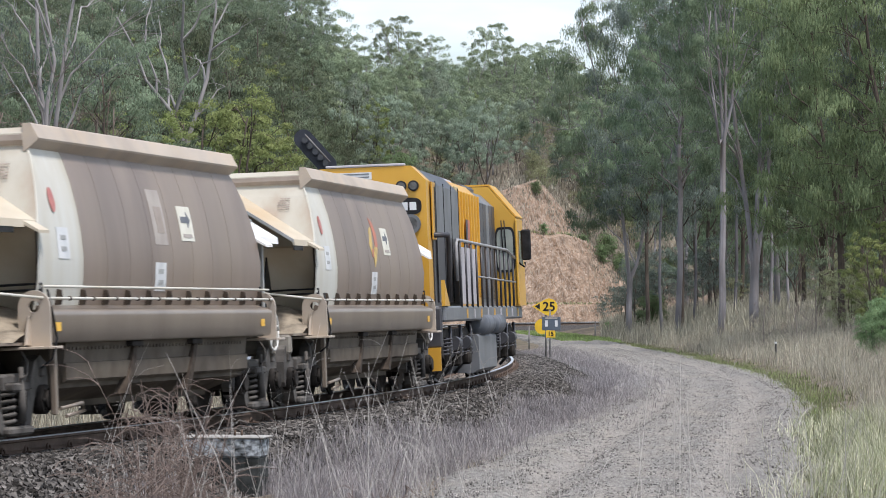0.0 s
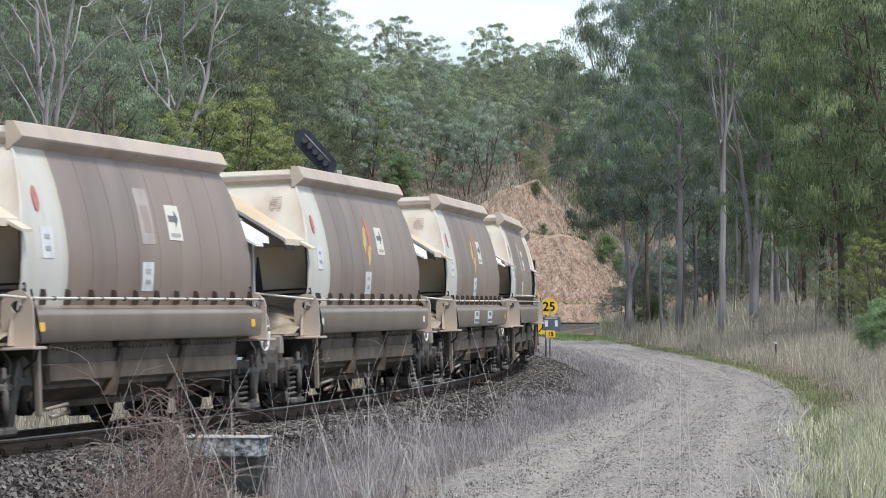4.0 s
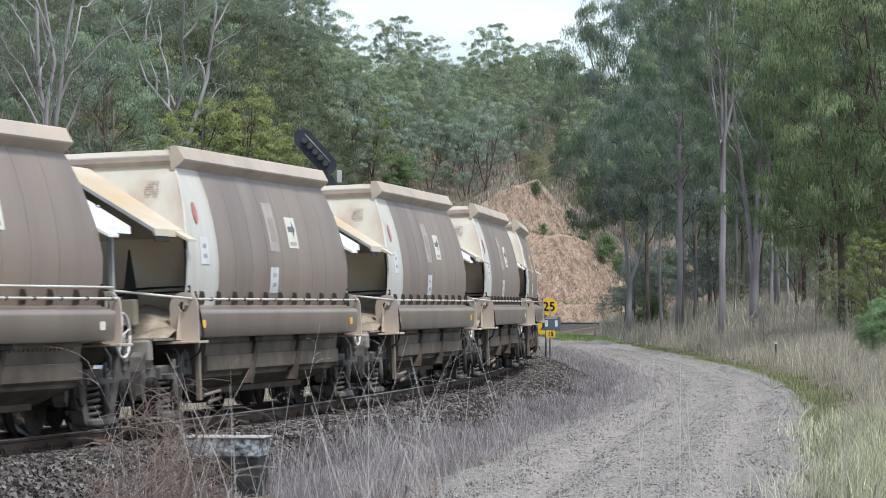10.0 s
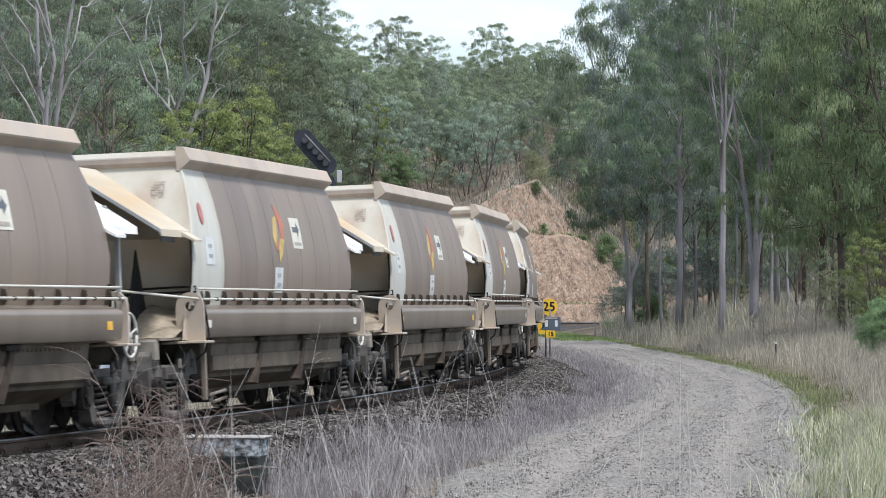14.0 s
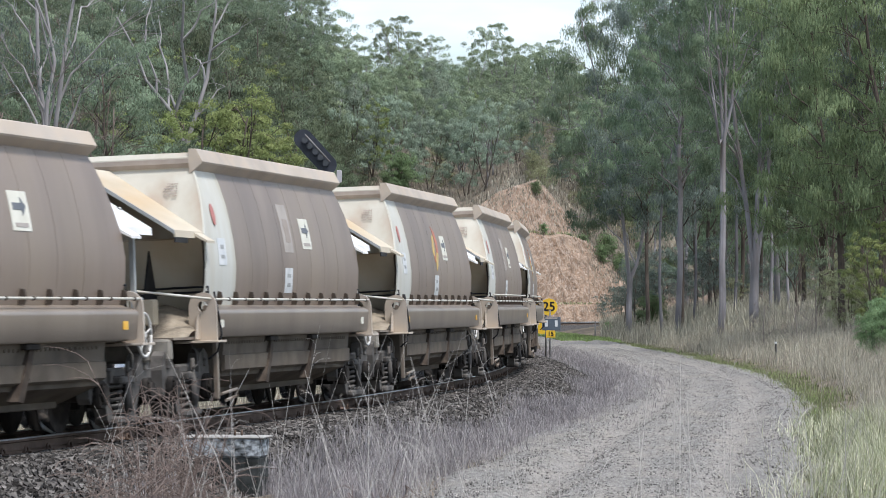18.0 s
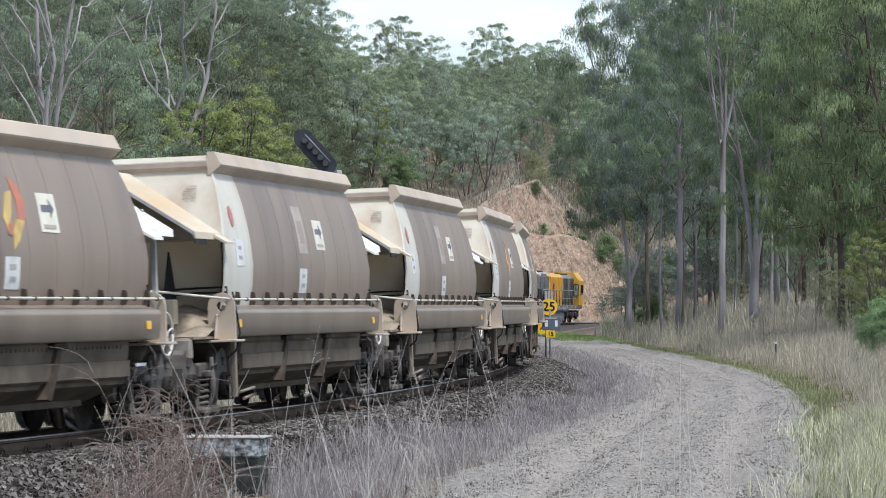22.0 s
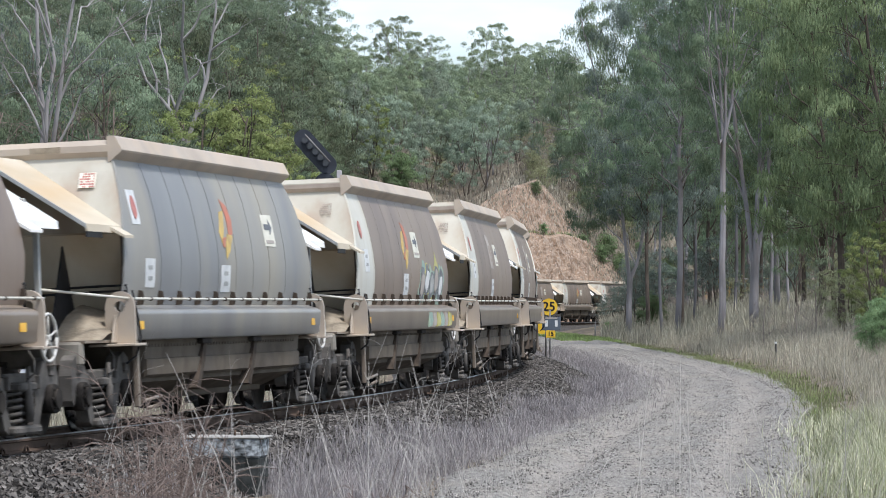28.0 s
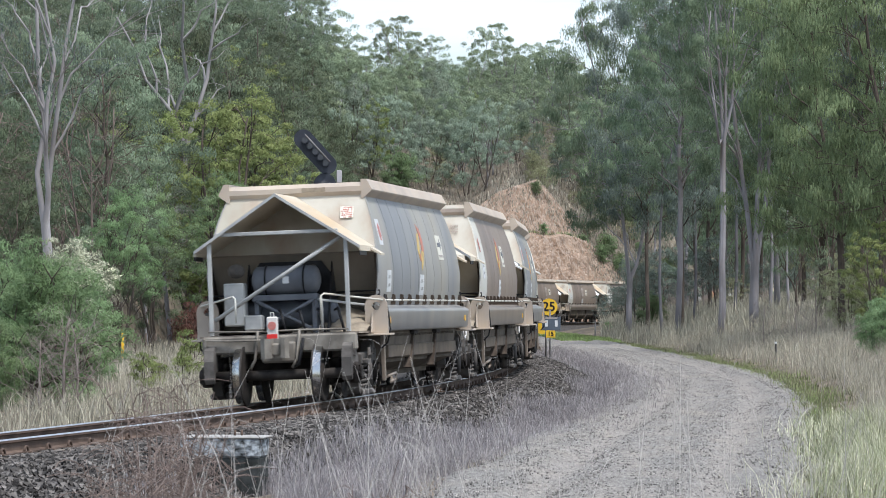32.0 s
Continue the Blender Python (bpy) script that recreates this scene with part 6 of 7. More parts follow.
def scatter_stones(name, label, places, size0, size1, mat, seed, simple=False):
    """Broken stones as rough six-sided lumps, all in one mesh."""
    rnd = np.random.RandomState(seed)
    n = len(places)
    if simple:
        v = np.array([(1, 1, 1), (1, -1, -1), (-1, 1, -1), (-1, -1, 1)], float)[None] * rnd.uniform(0.3, 1.0, (n, 4, 3)) * rnd.choice([-1.0, 1.0], (n, 1, 3)) * rnd.uniform(size0, size1, (n, 1, 1)) + np.asarray(places)[:, None]
        me = bpy.data.meshes.new(name)
        me.from_pydata(v.reshape(-1, 3).tolist(), [], (np.arange(n)[:, None, None] * 4 + np.array([(0, 1, 2), (0, 3, 1), (0, 2, 3), (1, 3, 2)])[None]).reshape(-1, 3).tolist())
        me.materials.append(mat)
        return tagged(new(name, me), label, "stones", "", "stuff")
    cube = np.array([(x, y, z) for x in (-1, 1) for y in (-1, 1) for z in (-1, 1)], float)
    v = cube[None] * rnd.uniform(0.45, 1.0, (n, 8, 3)) * rnd.uniform(size0, size1, (n, 1, 1)) * rnd.uniform(0.55, 1.2, (n, 1, 3))
    a = rnd.normal(size=(n, 4)); a /= np.linalg.norm(a, axis=1)[:, None]
    w, x, y, z = a.T
    R = np.stack([1 - 2 * (y * y + z * z), 2 * (x * y - z * w), 2 * (x * z + y * w), 2 * (x * y + z * w), 1 - 2 * (x * x + z * z), 2 * (y * z - x * w),
                  2 * (x * z - y * w), 2 * (y * z + x * w), 1 - 2 * (x * x + y * y)], 1).reshape(n, 3, 3)
    v = np.einsum("nij,nkj->nki", R, v) + np.asarray(places)[:, None]
    q = np.array([(0, 1, 3, 2), (4, 6, 7, 5), (0, 4, 5, 1), (2, 3, 7, 6), (0, 2, 6, 4), (1, 5, 7, 3)])
    f = (np.arange(n)[:, None, None] * 8 + q[None]).reshape(-1)
    me = bpy.data.meshes.new(name)
    me.vertices.add(8 * n); me.vertices.foreach_set("co", v.ravel())
    me.loops.add(24 * n); me.loops.foreach_set("vertex_index", f)
    me.polygons.add(6 * n); me.polygons.foreach_set("loop_start", np.arange(0, 24 * n, 4)); me.polygons.foreach_set("loop_total", np.full(6 * n, 4))
    me.update(calc_edges=True)
    me.materials.append(mat)
    return tagged(new(name, me), label, "stones", "", "stuff")


def ballast_places(n, seed):
    rnd = np.random.RandomState(seed)
    s = -9 + 80 * rnd.uniform(0, 1, n) ** 1.3
    lat = np.where(rnd.uniform(0, 1, n) < 0.82, rnd.uniform(-3.1, -0.68, n), rnd.uniform(-0.5, 2.2, n))
    z = np.interp(np.abs(lat), [1.2, 1.75, 2.5, 3.3], [-0.18, -0.2, -0.5, -0.8])
    out = []
    for a, b, c in zip(s, lat, z):
        p = rail_pose(float(a)) @ Vector((0, b, c))
        out.append((p.x, p.y, max(p.z, float(-0.62)) + 0.012))
    return out


scatter_stones("ballast_stones", "grey crushed ballast stones beside the rails", ballast_places(64000, 2), 0.013, 0.038, M_STONE, 5, True)


def road_places(n, seed):
    rnd = np.random.RandomState(seed)
    y = 31 + 110 * rnd.uniform(0, 1, n) ** 1.6
    u = rnd.uniform(-1.25, 1.15, n)
    keep = rnd.uniform(0, 1, n) < 0.45 + 0.55 * np.abs(np.sin(u * 7.0 + 0.4)) ** 2
    u, y = u[keep], y[keep]
    x = np.interp(y, ROAD_Y, ROAD_X) + u * ROAD_HALF
    z = [ROAD_Z + road_height(float(a), float(b)) if abs(a) < 0.97 else float(ground_z(c, b)) for a, b, c in zip(u, y, x)]
    return np.stack([x, y, np.array(z)], 1)


M_GRAVEL = material("road_gravel", ((0.13, 0.122, 0.112), (0.29, 0.272, 0.252)), scale=3, rough=0.9, bump=0, island=0.7)
scatter_stones("road_gravel", "loose grey gravel on the access road", road_places(64000, 3), 0.006, 0.016, M_GRAVEL, 6, True)


# ---- grass ----
def grass(name, label, places, h0, h1, width, mat, seed, lean_by=0.35, seeds=0.0):
    """Bent tapering blades, all in one mesh."""
    rnd = np.random.RandomState(seed)
    p = np.asarray(places, float)
    n = len(p)
    h = rnd.uniform(h0, h1, (n, 1)) * rnd.uniform(0.6, 1.0, (n, 1))
    a = rnd.uniform(0, math.tau, n)
    side = np.stack([np.cos(a), np.sin(a), np.zeros(n)], 1)
    b = rnd.uniform(0, math.tau, n)
    lean_v = np.stack([np.cos(b), np.sin(b), np.zeros(n)], 1) * rnd.uniform(0, lean_by, (n, 1)) * h
    w = width * rnd.uniform(0.6, 1.4, (n, 1))
    up = np.array([0, 0, 1.0])
    v = np.stack([p - side * w, p + side * w, p + lean_v * 0.35 + up * h * 0.6 + side * w * 0.7, p + lean_v * 0.35 + up * h * 0.6 - side * w * 0.7, p + lean_v + up * h * 0.97], 1).reshape(-1, 3)
    i = np.arange(n)[:, None] * 5
    f = np.concatenate([i, i + 1, i + 2, i + 3, i + 3, i + 2, i + 4], 1).ravel()
    me = bpy.data.meshes.new(name)
    me.vertices.add(5 * n); me.vertices.foreach_set("co", v.ravel())
    me.loops.add(7 * n); me.loops.foreach_set("vertex_index", f)
    st = (np.arange(n)[:, None] * 7 + np.array([[0, 4]])).ravel()
    me.polygons.add(2 * n); me.polygons.foreach_set("loop_start", st); me.polygons.foreach_set("loop_total", np.tile([4, 3], n))
    me.update(calc_edges=True)
    me.materials.append(mat)
    return tagged(new(name, me), label, "grass", "", "stuff")


def on_ground(x, y):
    return np.stack([x, y, ground_z(x, y) - 0.02], 1)


def on_bed(x, y):
    """On the ground or on the ballast's shoulder, whichever is higher."""
    lat = np.abs((x - np.interp(y, TY, TX)) * np.cos(np.interp(y, TY, TH)))
    bed = np.interp(lat, [1.2, 1.75, 2.5, 3.3], [-0.18, -0.2, -0.5, -0.8]) + 0.05 * lat
    return np.stack([x, y, np.maximum(ground_z(x, y), bed) - 0.02], 1)


def clumped(rnd, n, x, y, spread):
    """Draws scattered places together into tufts."""
    k = max(n // 14, 1)
    pick = rnd.randint(0, k, n)
    return x[pick] + rnd.normal(size=n) * spread, y[pick] + rnd.normal(size=n) * spread


M_DRY = leaf_material("dry_grass_grey", (0.225, 0.205, 0.208), (0.43, 0.4, 0.395), island=0.4, through_it=0.25)
M_STRAW = leaf_material("straw_grass", (0.36, 0.34, 0.25), (0.61, 0.585, 0.455), island=0.45, through_it=0.3)
M_SEED = leaf_material("seeding_grass", (0.345, 0.32, 0.25), (0.555, 0.522, 0.42), island=0.45, through_it=0.25)
M_SEEDD = leaf_material("grey_brown_grass", (0.2, 0.182, 0.142), (0.42, 0.388, 0.315), island=0.5, through_it=0.2)
M_STEM = leaf_material("bleached_stem", (0.55, 0.525, 0.48), (0.76, 0.73, 0.68), island=0.3, through_it=0.2)
M_GREENG = leaf_material("green_grass", (0.19, 0.275, 0.085), (0.345, 0.455, 0.185), island=0.4, through_it=0.3)
M_RANK = leaf_material("rank_grass_green", (0.15, 0.17, 0.085), (0.4, 0.41, 0.25), island=0.7, through_it=0.3)


def verges():
    rnd = np.random.RandomState(17)
    # grey seeding grass between the ballast and the road
    n = 80000
    y = 30 + 115 * rnd.uniform(0, 1, n) ** 1.5
    lo = np.interp(y, TY, TX) + 1.95 + 0.5 * np.sin(y * 0.21) ** 2
    hi = np.interp(y, ROAD_Y, ROAD_X) - ROAD_HALF + 0.25 - 1.0 * (1 - smooth01((y - 32) / 30))
    lo = np.where(y < 41, np.maximum(lo, (235 + 30 * np.sin(y * 2.0) - 784) / 6200 * y), lo)
    x = lo + (hi - lo) * rnd.uniform(0, 1, n) ** 0.9 + np.abs(rnd.normal(size=n)) * 0.42
    px = 784 + x / y * 6200
    keep = ~((px > 318) & (px < 492) & (y < 35.7) & (rnd.uniform(0, 1, n) < 0.98))
    grass("dry_verge_grass", "fine grey-brown dry grass between ballast and road", on_bed(x[keep], y[keep]), 0.05, 0.31, 0.004, M_DRY, 1, 0.8)
    # tall straw beyond the road
    n = 80000
    y = 42 + 220 * rnd.uniform(0, 1, n) ** 1.35
    x = np.interp(y, ROAD_Y, ROAD_X) + ROAD_HALF + 1.0 + 13 * rnd.uniform(0, 1, n) ** 1.3
    x, y = clumped(rnd, n, x, y, 0.2)
    keep = (x - np.interp(y, ROAD_Y, ROAD_X) > ROAD_HALF + 0.75) & (np.abs(x - np.interp(y, TY, TX)) > 3.2) & ((y < 172) | (x > 0.045 * y))
    grass("straw_grass", "tall straw-coloured dry grass beside the road", on_ground(x[keep][::2], y[keep][::2]), 0.3, 0.95, 0.005, M_STRAW, 2, 0.9)
    grass("seeding_grass", "grey-brown seeding grass mixed with straw", on_ground(x[keep][1::2], y[keep][1::2]), 0.25, 0.85, 0.005, M_SEED, 8, 1.0)
    # green edge of the road
    n = 17000
    y = 40 + 180 * rnd.uniform(0, 1, n) ** 1.1
    x = np.interp(y, ROAD_Y, ROAD_X) + ROAD_HALF - 0.3 + (0.75 + 0.3 * np.sin(y * 0.37) + 0.3 * np.sin(y * 1.7)) * rnd.uniform(0, 1, n) ** 1.1 + rnd.normal(size=n) * 0.1
    grass("green_verge_grass", "short bright green grass along the road's edge", on_ground(x, y), 0.06, 0.2, 0.008, M_GREENG, 3, 0.6)
    n = 15000
    y = 31 + 130 * rnd.uniform(0, 1, n) ** 1.4
    x = np.interp(y, ROAD_Y, ROAD_X) + ROAD_HALF - 0.25 + np.abs(rnd.normal(size=n)) * 0.55
    x, y = clumped(rnd, n, x, y, 0.13)
    grass("rank_grass", "short mixed dry and green grass creeping over the road's edge", on_ground(x, y), 0.05, 0.3, 0.005, M_RANK, 23, 0.8)
    # the overgrown end of the road beside the speed boards
    n = 9000
    y = rnd.uniform(168, 222, n)
    x = np.interp(y, ROAD_Y, ROAD_X) + rnd.uniform(-0.4, 2.6, n)
    p = on_ground(x, y)
    p[:, 2] += 0.06
    grass("green_verge_grass", "bright green grass growing over the road's end", p, 0.08, 0.24, 0.014, M_GREENG, 18, 0.6)
    # rank tufts close by on the road's far edge
    n = 16000
    y = 30 + 22 * rnd.uniform(0, 1, n)
    x = np.interp(y, ROAD_Y, ROAD_X) + ROAD_HALF + 0.15 + 0.25 * np.sin(y * 0.9) + 2.6 * rnd.uniform(0, 1, n) ** 1.1
    x, y = clumped(rnd, n, x, y, 0.16)
    grass("rank_grass", "mixed olive and straw grass tufts at the road edge", on_ground(x, y), 0.12, 0.6, 0.0045, M_RANK, 4, 0.8)
    x, y = clumped(rnd, n, x, y, 0.3)
    grass("rank_grass", "pale bent grass stalks at the road edge", on_ground(x, y), 0.15, 0.6, 0.004, M_STRAW, 14, 0.9)
    # under the tall trees
    n = 36000
    y = rnd.uniform(150, 335, n)
    x = np.maximum(np.interp(y, ROAD_Y, ROAD_X) + ROAD_HALF + 1.0, np.interp(y, TY, TX) + 4.5) + 24 * rnd.uniform(0, 1, n)
    x, y = clumped(rnd, n, x, y, 0.35)
    keep = (x > np.interp(y, TY, TX) + 4.2) & (x > 0.045 * y)
    grass("wood_grass", "rough straw grass under the tall trees", on_ground(x[keep], y[keep]), 0.4, 1.4, 0.016, M_STRAW, 15, 0.7)
    # tufts on the cutting, thickest near its top
    n = 7000
    u = rnd.uniform(-9, 24, n)
    v = rnd.uniform(0, 1, n) ** 0.22
    u, v = clumped(rnd, n, u, v, 0.03)
    u = u + rnd.normal(size=n) * 0.3
    v = np.clip(v, 0, 1)
    h = v * (cut_top(u) + 0.4)
    tuft = np.stack([u, foot_y(u) + h / 0.95 + 1.6 * v ** 3 - 0.3, h - 0.35], 1)
    grass("cutting_grass", "dull dry grass tufts on the eroded cutting", tuft, 0.15, 0.45, 0.03, M_SEED, 16, 0.8)
    ledge = []
    for q in range(2600):
        a = rnd.uniform(-6, 22)
        h = (2.1, 8.6 + 0.5 * noise.noise((a * 0.4, 3.0, 0.0)))[q % 2]
        if h < cut_top(a) - 0.3:
            ledge.append((a, float(foot_y(a)) + face_back(a, h) - 0.25 - rnd.uniform(0, 1.0), h - 0.4))
    grass("ledge_grass", "thin grey-green grass along the cutting's ledges", np.array(ledge), 0.12, 0.42, 0.03, M_RANK, 26, 0.8)
    n = 14000
    u = rnd.uniform(7, 25, n)
    d = cut_top(u) / 0.95 + 4 + 34 * rnd.uniform(0, 1, n) ** 1.3
    u, d = clumped(rnd, n, u, d, 0.4)
    grass("slope_grass", "dull brown grass on the slope over the cutting", on_ground(u, foot_y(u) + d), 0.25, 0.8, 0.04, M_SEEDD, 27, 0.8)
    # left of the line
    n = 42000
    y = 40 + 130 * rnd.uniform(0, 1, n)
    x = np.interp(y, TY, TX) - 2.9 - 16 * rnd.uniform(0, 1, n) ** 1.2
    x, y = clumped(rnd, n, x, y, 0.3)
    keep = x < np.interp(y, TY, TX) - 2.7
    grass("straw_grass", "pale dry grass on the far side of the line", on_ground(x[keep], y[keep]), 0.2, 0.8, 0.007, M_SEEDD, 5, 0.8)
    # hillside above the cutting
    n = 36000
    y = rnd.uniform(160, 400, n)
    x = (rnd.uniform(-60, 1130, n) - 784) / 6200 * y
    keep = ((y - foot_y(x) > cut_top(x) / 0.95 * (x > -10) + 5) | (x < -11)) & (np.abs(x - np.interp(y, TY, TX)) > 4)
    grass("hill_grass", "dull brown dry grass under the hillside trees", on_ground(x[keep], y[keep]), 0.3, 0.9, 0.045, M_SEEDD, 6, 0.6)


verges()


def foreground_stems():
    """Tall pale stems close to the camera."""
    rnd = random.Random(12)
    bm = bmesh.new()
    for k in range(165):
        y = rnd.uniform(12, 29)
        px = rnd.choice((rnd.uniform(180, 1000), rnd.uniform(380, 1568), rnd.uniform(600, 1568)))
        x = at_pixel(px, y)
        top = 1.33 - (rnd.choice((rnd.uniform(570, 720), rnd.uniform(640, 860), rnd.uniform(680, 870))) - 546) / 6200 * y
        if px > 1000:
            top -= 0.02 + 0.004 * y
        g = float(ground_z(x, y)) - 0.03
        lean_x = rnd.uniform(-0.55, 0.55) * (top - g) * 0.6
        r = 0.0021 * rnd.uniform(0.6, 1.6)
        pts = [Vector((x - lean_x, y, g)), Vector((x - lean_x * 0.55, y, g + (top - g) * 0.4)), Vector((x - lean_x * 0.2, y, g + (top - g) * 0.75)), Vector((x + lean_x * 0.2, y, top))]
        add_tube(bm, pts, [r, r, r * 0.8, r * 0.4], 4, caps=False)
        for q in range(rnd.randint(0, 4)):
            a = pts[2].lerp(pts[3], rnd.uniform(-0.4, 0.9))
            d = Vector((rnd.uniform(-1, 1), rnd.uniform(-0.3, 0.3), rnd.uniform(0.2, 1))) * rnd.uniform(0.04, 0.14)
            add_tube(bm, [a, a + d * 0.6, a + d + Vector((d.x * 0.4, 0, -0.02))], [r * 0.5, r * 0.5, r * 0.3], 4, caps=False)
    tagged(part("tall_grass_stems", bm, M_STEM), "tall pale dry grass stems beside the road", "grass", kind="stuff")
    n = 1100
    r2 = np.random.RandomState(9)
    y = r2.uniform(14, 31, n)
    x = (r2.uniform(150, 1568, n) - 784) / 6200 * y
    x = np.where(np.abs(x - np.interp(y, ROAD_Y, ROAD_X)) < 1.5, x - 2.5, x)
    x = np.maximum(x, (230 - 784) / 6200 * y)
    px = 784 + x / y * 6200
    x, y = x[(px < 325) | (px > 485)], y[(px < 325) | (px > 485)]
    grass("foreground_grass", "dry grey-brown grass close to the camera", on_ground(x, y), 0.35, 0.75, 0.0025, M_DRY, 7, 0.7)


foreground_stems()


def dead_weed(px, y, height, seed):
    rnd = random.Random(seed)
    x = at_pixel(px, y)
    g = float(ground_z(x, y)) - 0.02
    bm = bmesh.new()
    for k in range(13):
        a = rnd.uniform(0, math.tau)
        out = rnd.uniform(0.06, 0.26) * height
        h = height * rnd.uniform(0.55, 1.0)
        pts = [Vector((0, 0, 0))] + [Vector((math.cos(a) * out * (j / 5) ** 1.5, math.sin(a) * out * (j / 5) ** 1.5, h * j / 5)) + Vector((rnd.uniform(-1, 1), rnd.uniform(-1, 1), 0)) * 0.03 for j in range(1, 6)]
        add_tube(bm, pts, [0.005, 0.0046, 0.004, 0.0034, 0.0027, 0.0018], 5, caps=False)
        for q in range(9):
            j = rnd.randint(1, 4)
            b = rnd.uniform(0, math.tau)
            ln = rnd.uniform(0.08, 0.26) * height
            st = pts[j].lerp(pts[j + 1], rnd.random())
            curl = rnd.uniform(0.3, 1.5)
            tw = [st + Vector((math.cos(b + v) * ln * v, math.sin(b + v) * ln * v, ln * (0.9 * v - curl * v * v))) for v in (0, 0.25, 0.5, 0.75, 1.0)]
            add_tube(bm, tw, [0.003, 0.0028, 0.0024, 0.002, 0.0014], 4, caps=False)
    o = tagged(part("dead_weed", bm, M_WEED), "dry reddish-brown branching weed beside the ballast", "weed", "dead weeds by the line")
    o.location = (x, y, g)
    return o


M_WEED = material("dead_weed", ((0.11, 0.082, 0.07), (0.215, 0.17, 0.15)), gloss=0.12, scale=4, rough=0.9, bump=0)
for k, (px, y, h) in enumerate(((270, 16, 1.5), (300, 17.5, 1.4), (240, 18, 1.25), (318, 20, 1.35), (285, 21, 1.45), (345, 19, 1.15), (205, 19, 1.05), (655, 18, 1.0), (150, 20, 0.8), (310, 23, 1.25))):
    dead_weed(px, y, h + 0.12, 40 + k)

# ---- trackside things ----
M_CONC = material("painted_concrete", ((0.02, 0.022, 0.022), (0.52, 0.56, 0.59)), scale=15, rough=0.9, bump=0.5, bump_scale=20, stain=(0.02, 0.022, 0.02), stain_amount=0.95, stain_scale=4.5, gloss=0.12, stretch=(1, 1, 1.6))
M_CONCD = material("dark_concrete", ((0.015, 0.017, 0.016), (0.045, 0.047, 0.045)), gloss=0.12, scale=7, rough=0.95, bump=0.6, bump_scale=20, stain=(0.1, 0.11, 0.11), stain_amount=0.4, stain_scale=9)
M_CONCT = material("bare_concrete", ((0.24, 0.235, 0.22), (0.36, 0.35, 0.33)), scale=8, rough=0.95, bump=0.5)
M_SIGNY = material("sign_yellow", ((0.66, 0.4, 0.02), (0.74, 0.47, 0.03)), scale=4, rough=0.5, bump=0)
M_SIGNG = material("sign_slate", ((0.055, 0.075, 0.1), (0.09, 0.11, 0.14)), scale=4, rough=0.5, bump=0)
M_POST = material("grey_steel_post", ((0.12, 0.115, 0.11), (0.2, 0.19, 0.18)), scale=6, rough=0.7, bump=0.1)
M_SIGNAL = material("signal_black", ((0.012, 0.016, 0.025), (0.025, 0.03, 0.042)), scale=5, rough=0.6, bump=0.05)


def concrete_block():
    y = 36.0
    x = at_pixel(398, y)
    g = float(ground_z(x, y))
    o = empty("concrete_block", "weathered white-painted concrete block beside the ballast", "concrete block")
    o.matrix_basis = pose(x, y, g, 0, 0, -7)
    h = 0.02 - g
    part("upper_face", box((0, 0, h - 0.115), (0.83, 0.54, 0.2), 0.02), M_CONC, o, "flaking white paint")
    part("lower_body", box((0, 0.01, (h - 0.21) / 2), (0.82, 0.53, h - 0.2), 0.02), M_CONCD, o, "dark lower part of the concrete")
    part("cap", box((0.02, 0, h - 0.008), (0.86, 0.56, 0.024), 0.01), M_CONCT, o)
    for bx in (0.1, 0.17):
        part("bolt", tube([(bx, 0.05, h), (bx, 0.05, h + 0.06)], 0.012, 6), M_RAIL, o)


concrete_block()


def lettering(name, body, size, parent, m, mat):
    cu = bpy.data.curves.new(name, 'FONT')
    cu.body, cu.size, cu.extrude, cu.align_x, cu.align_y, cu.offset = body, size, 0.004, 'CENTER', 'CENTER', size * 0.02
    tmp = bpy.data.objects.new(name, cu)
    scene.collection.objects.link(tmp)
    me = bpy.data.meshes.new_from_object(tmp.evaluated_get(bpy.context.evaluated_depsgraph_get()))
    bpy.data.objects.remove(tmp)
    me.materials.clear()
    me.materials.append(mat)
    o = new(name, me)
    o.parent = parent
    o.matrix_basis = m
    return o


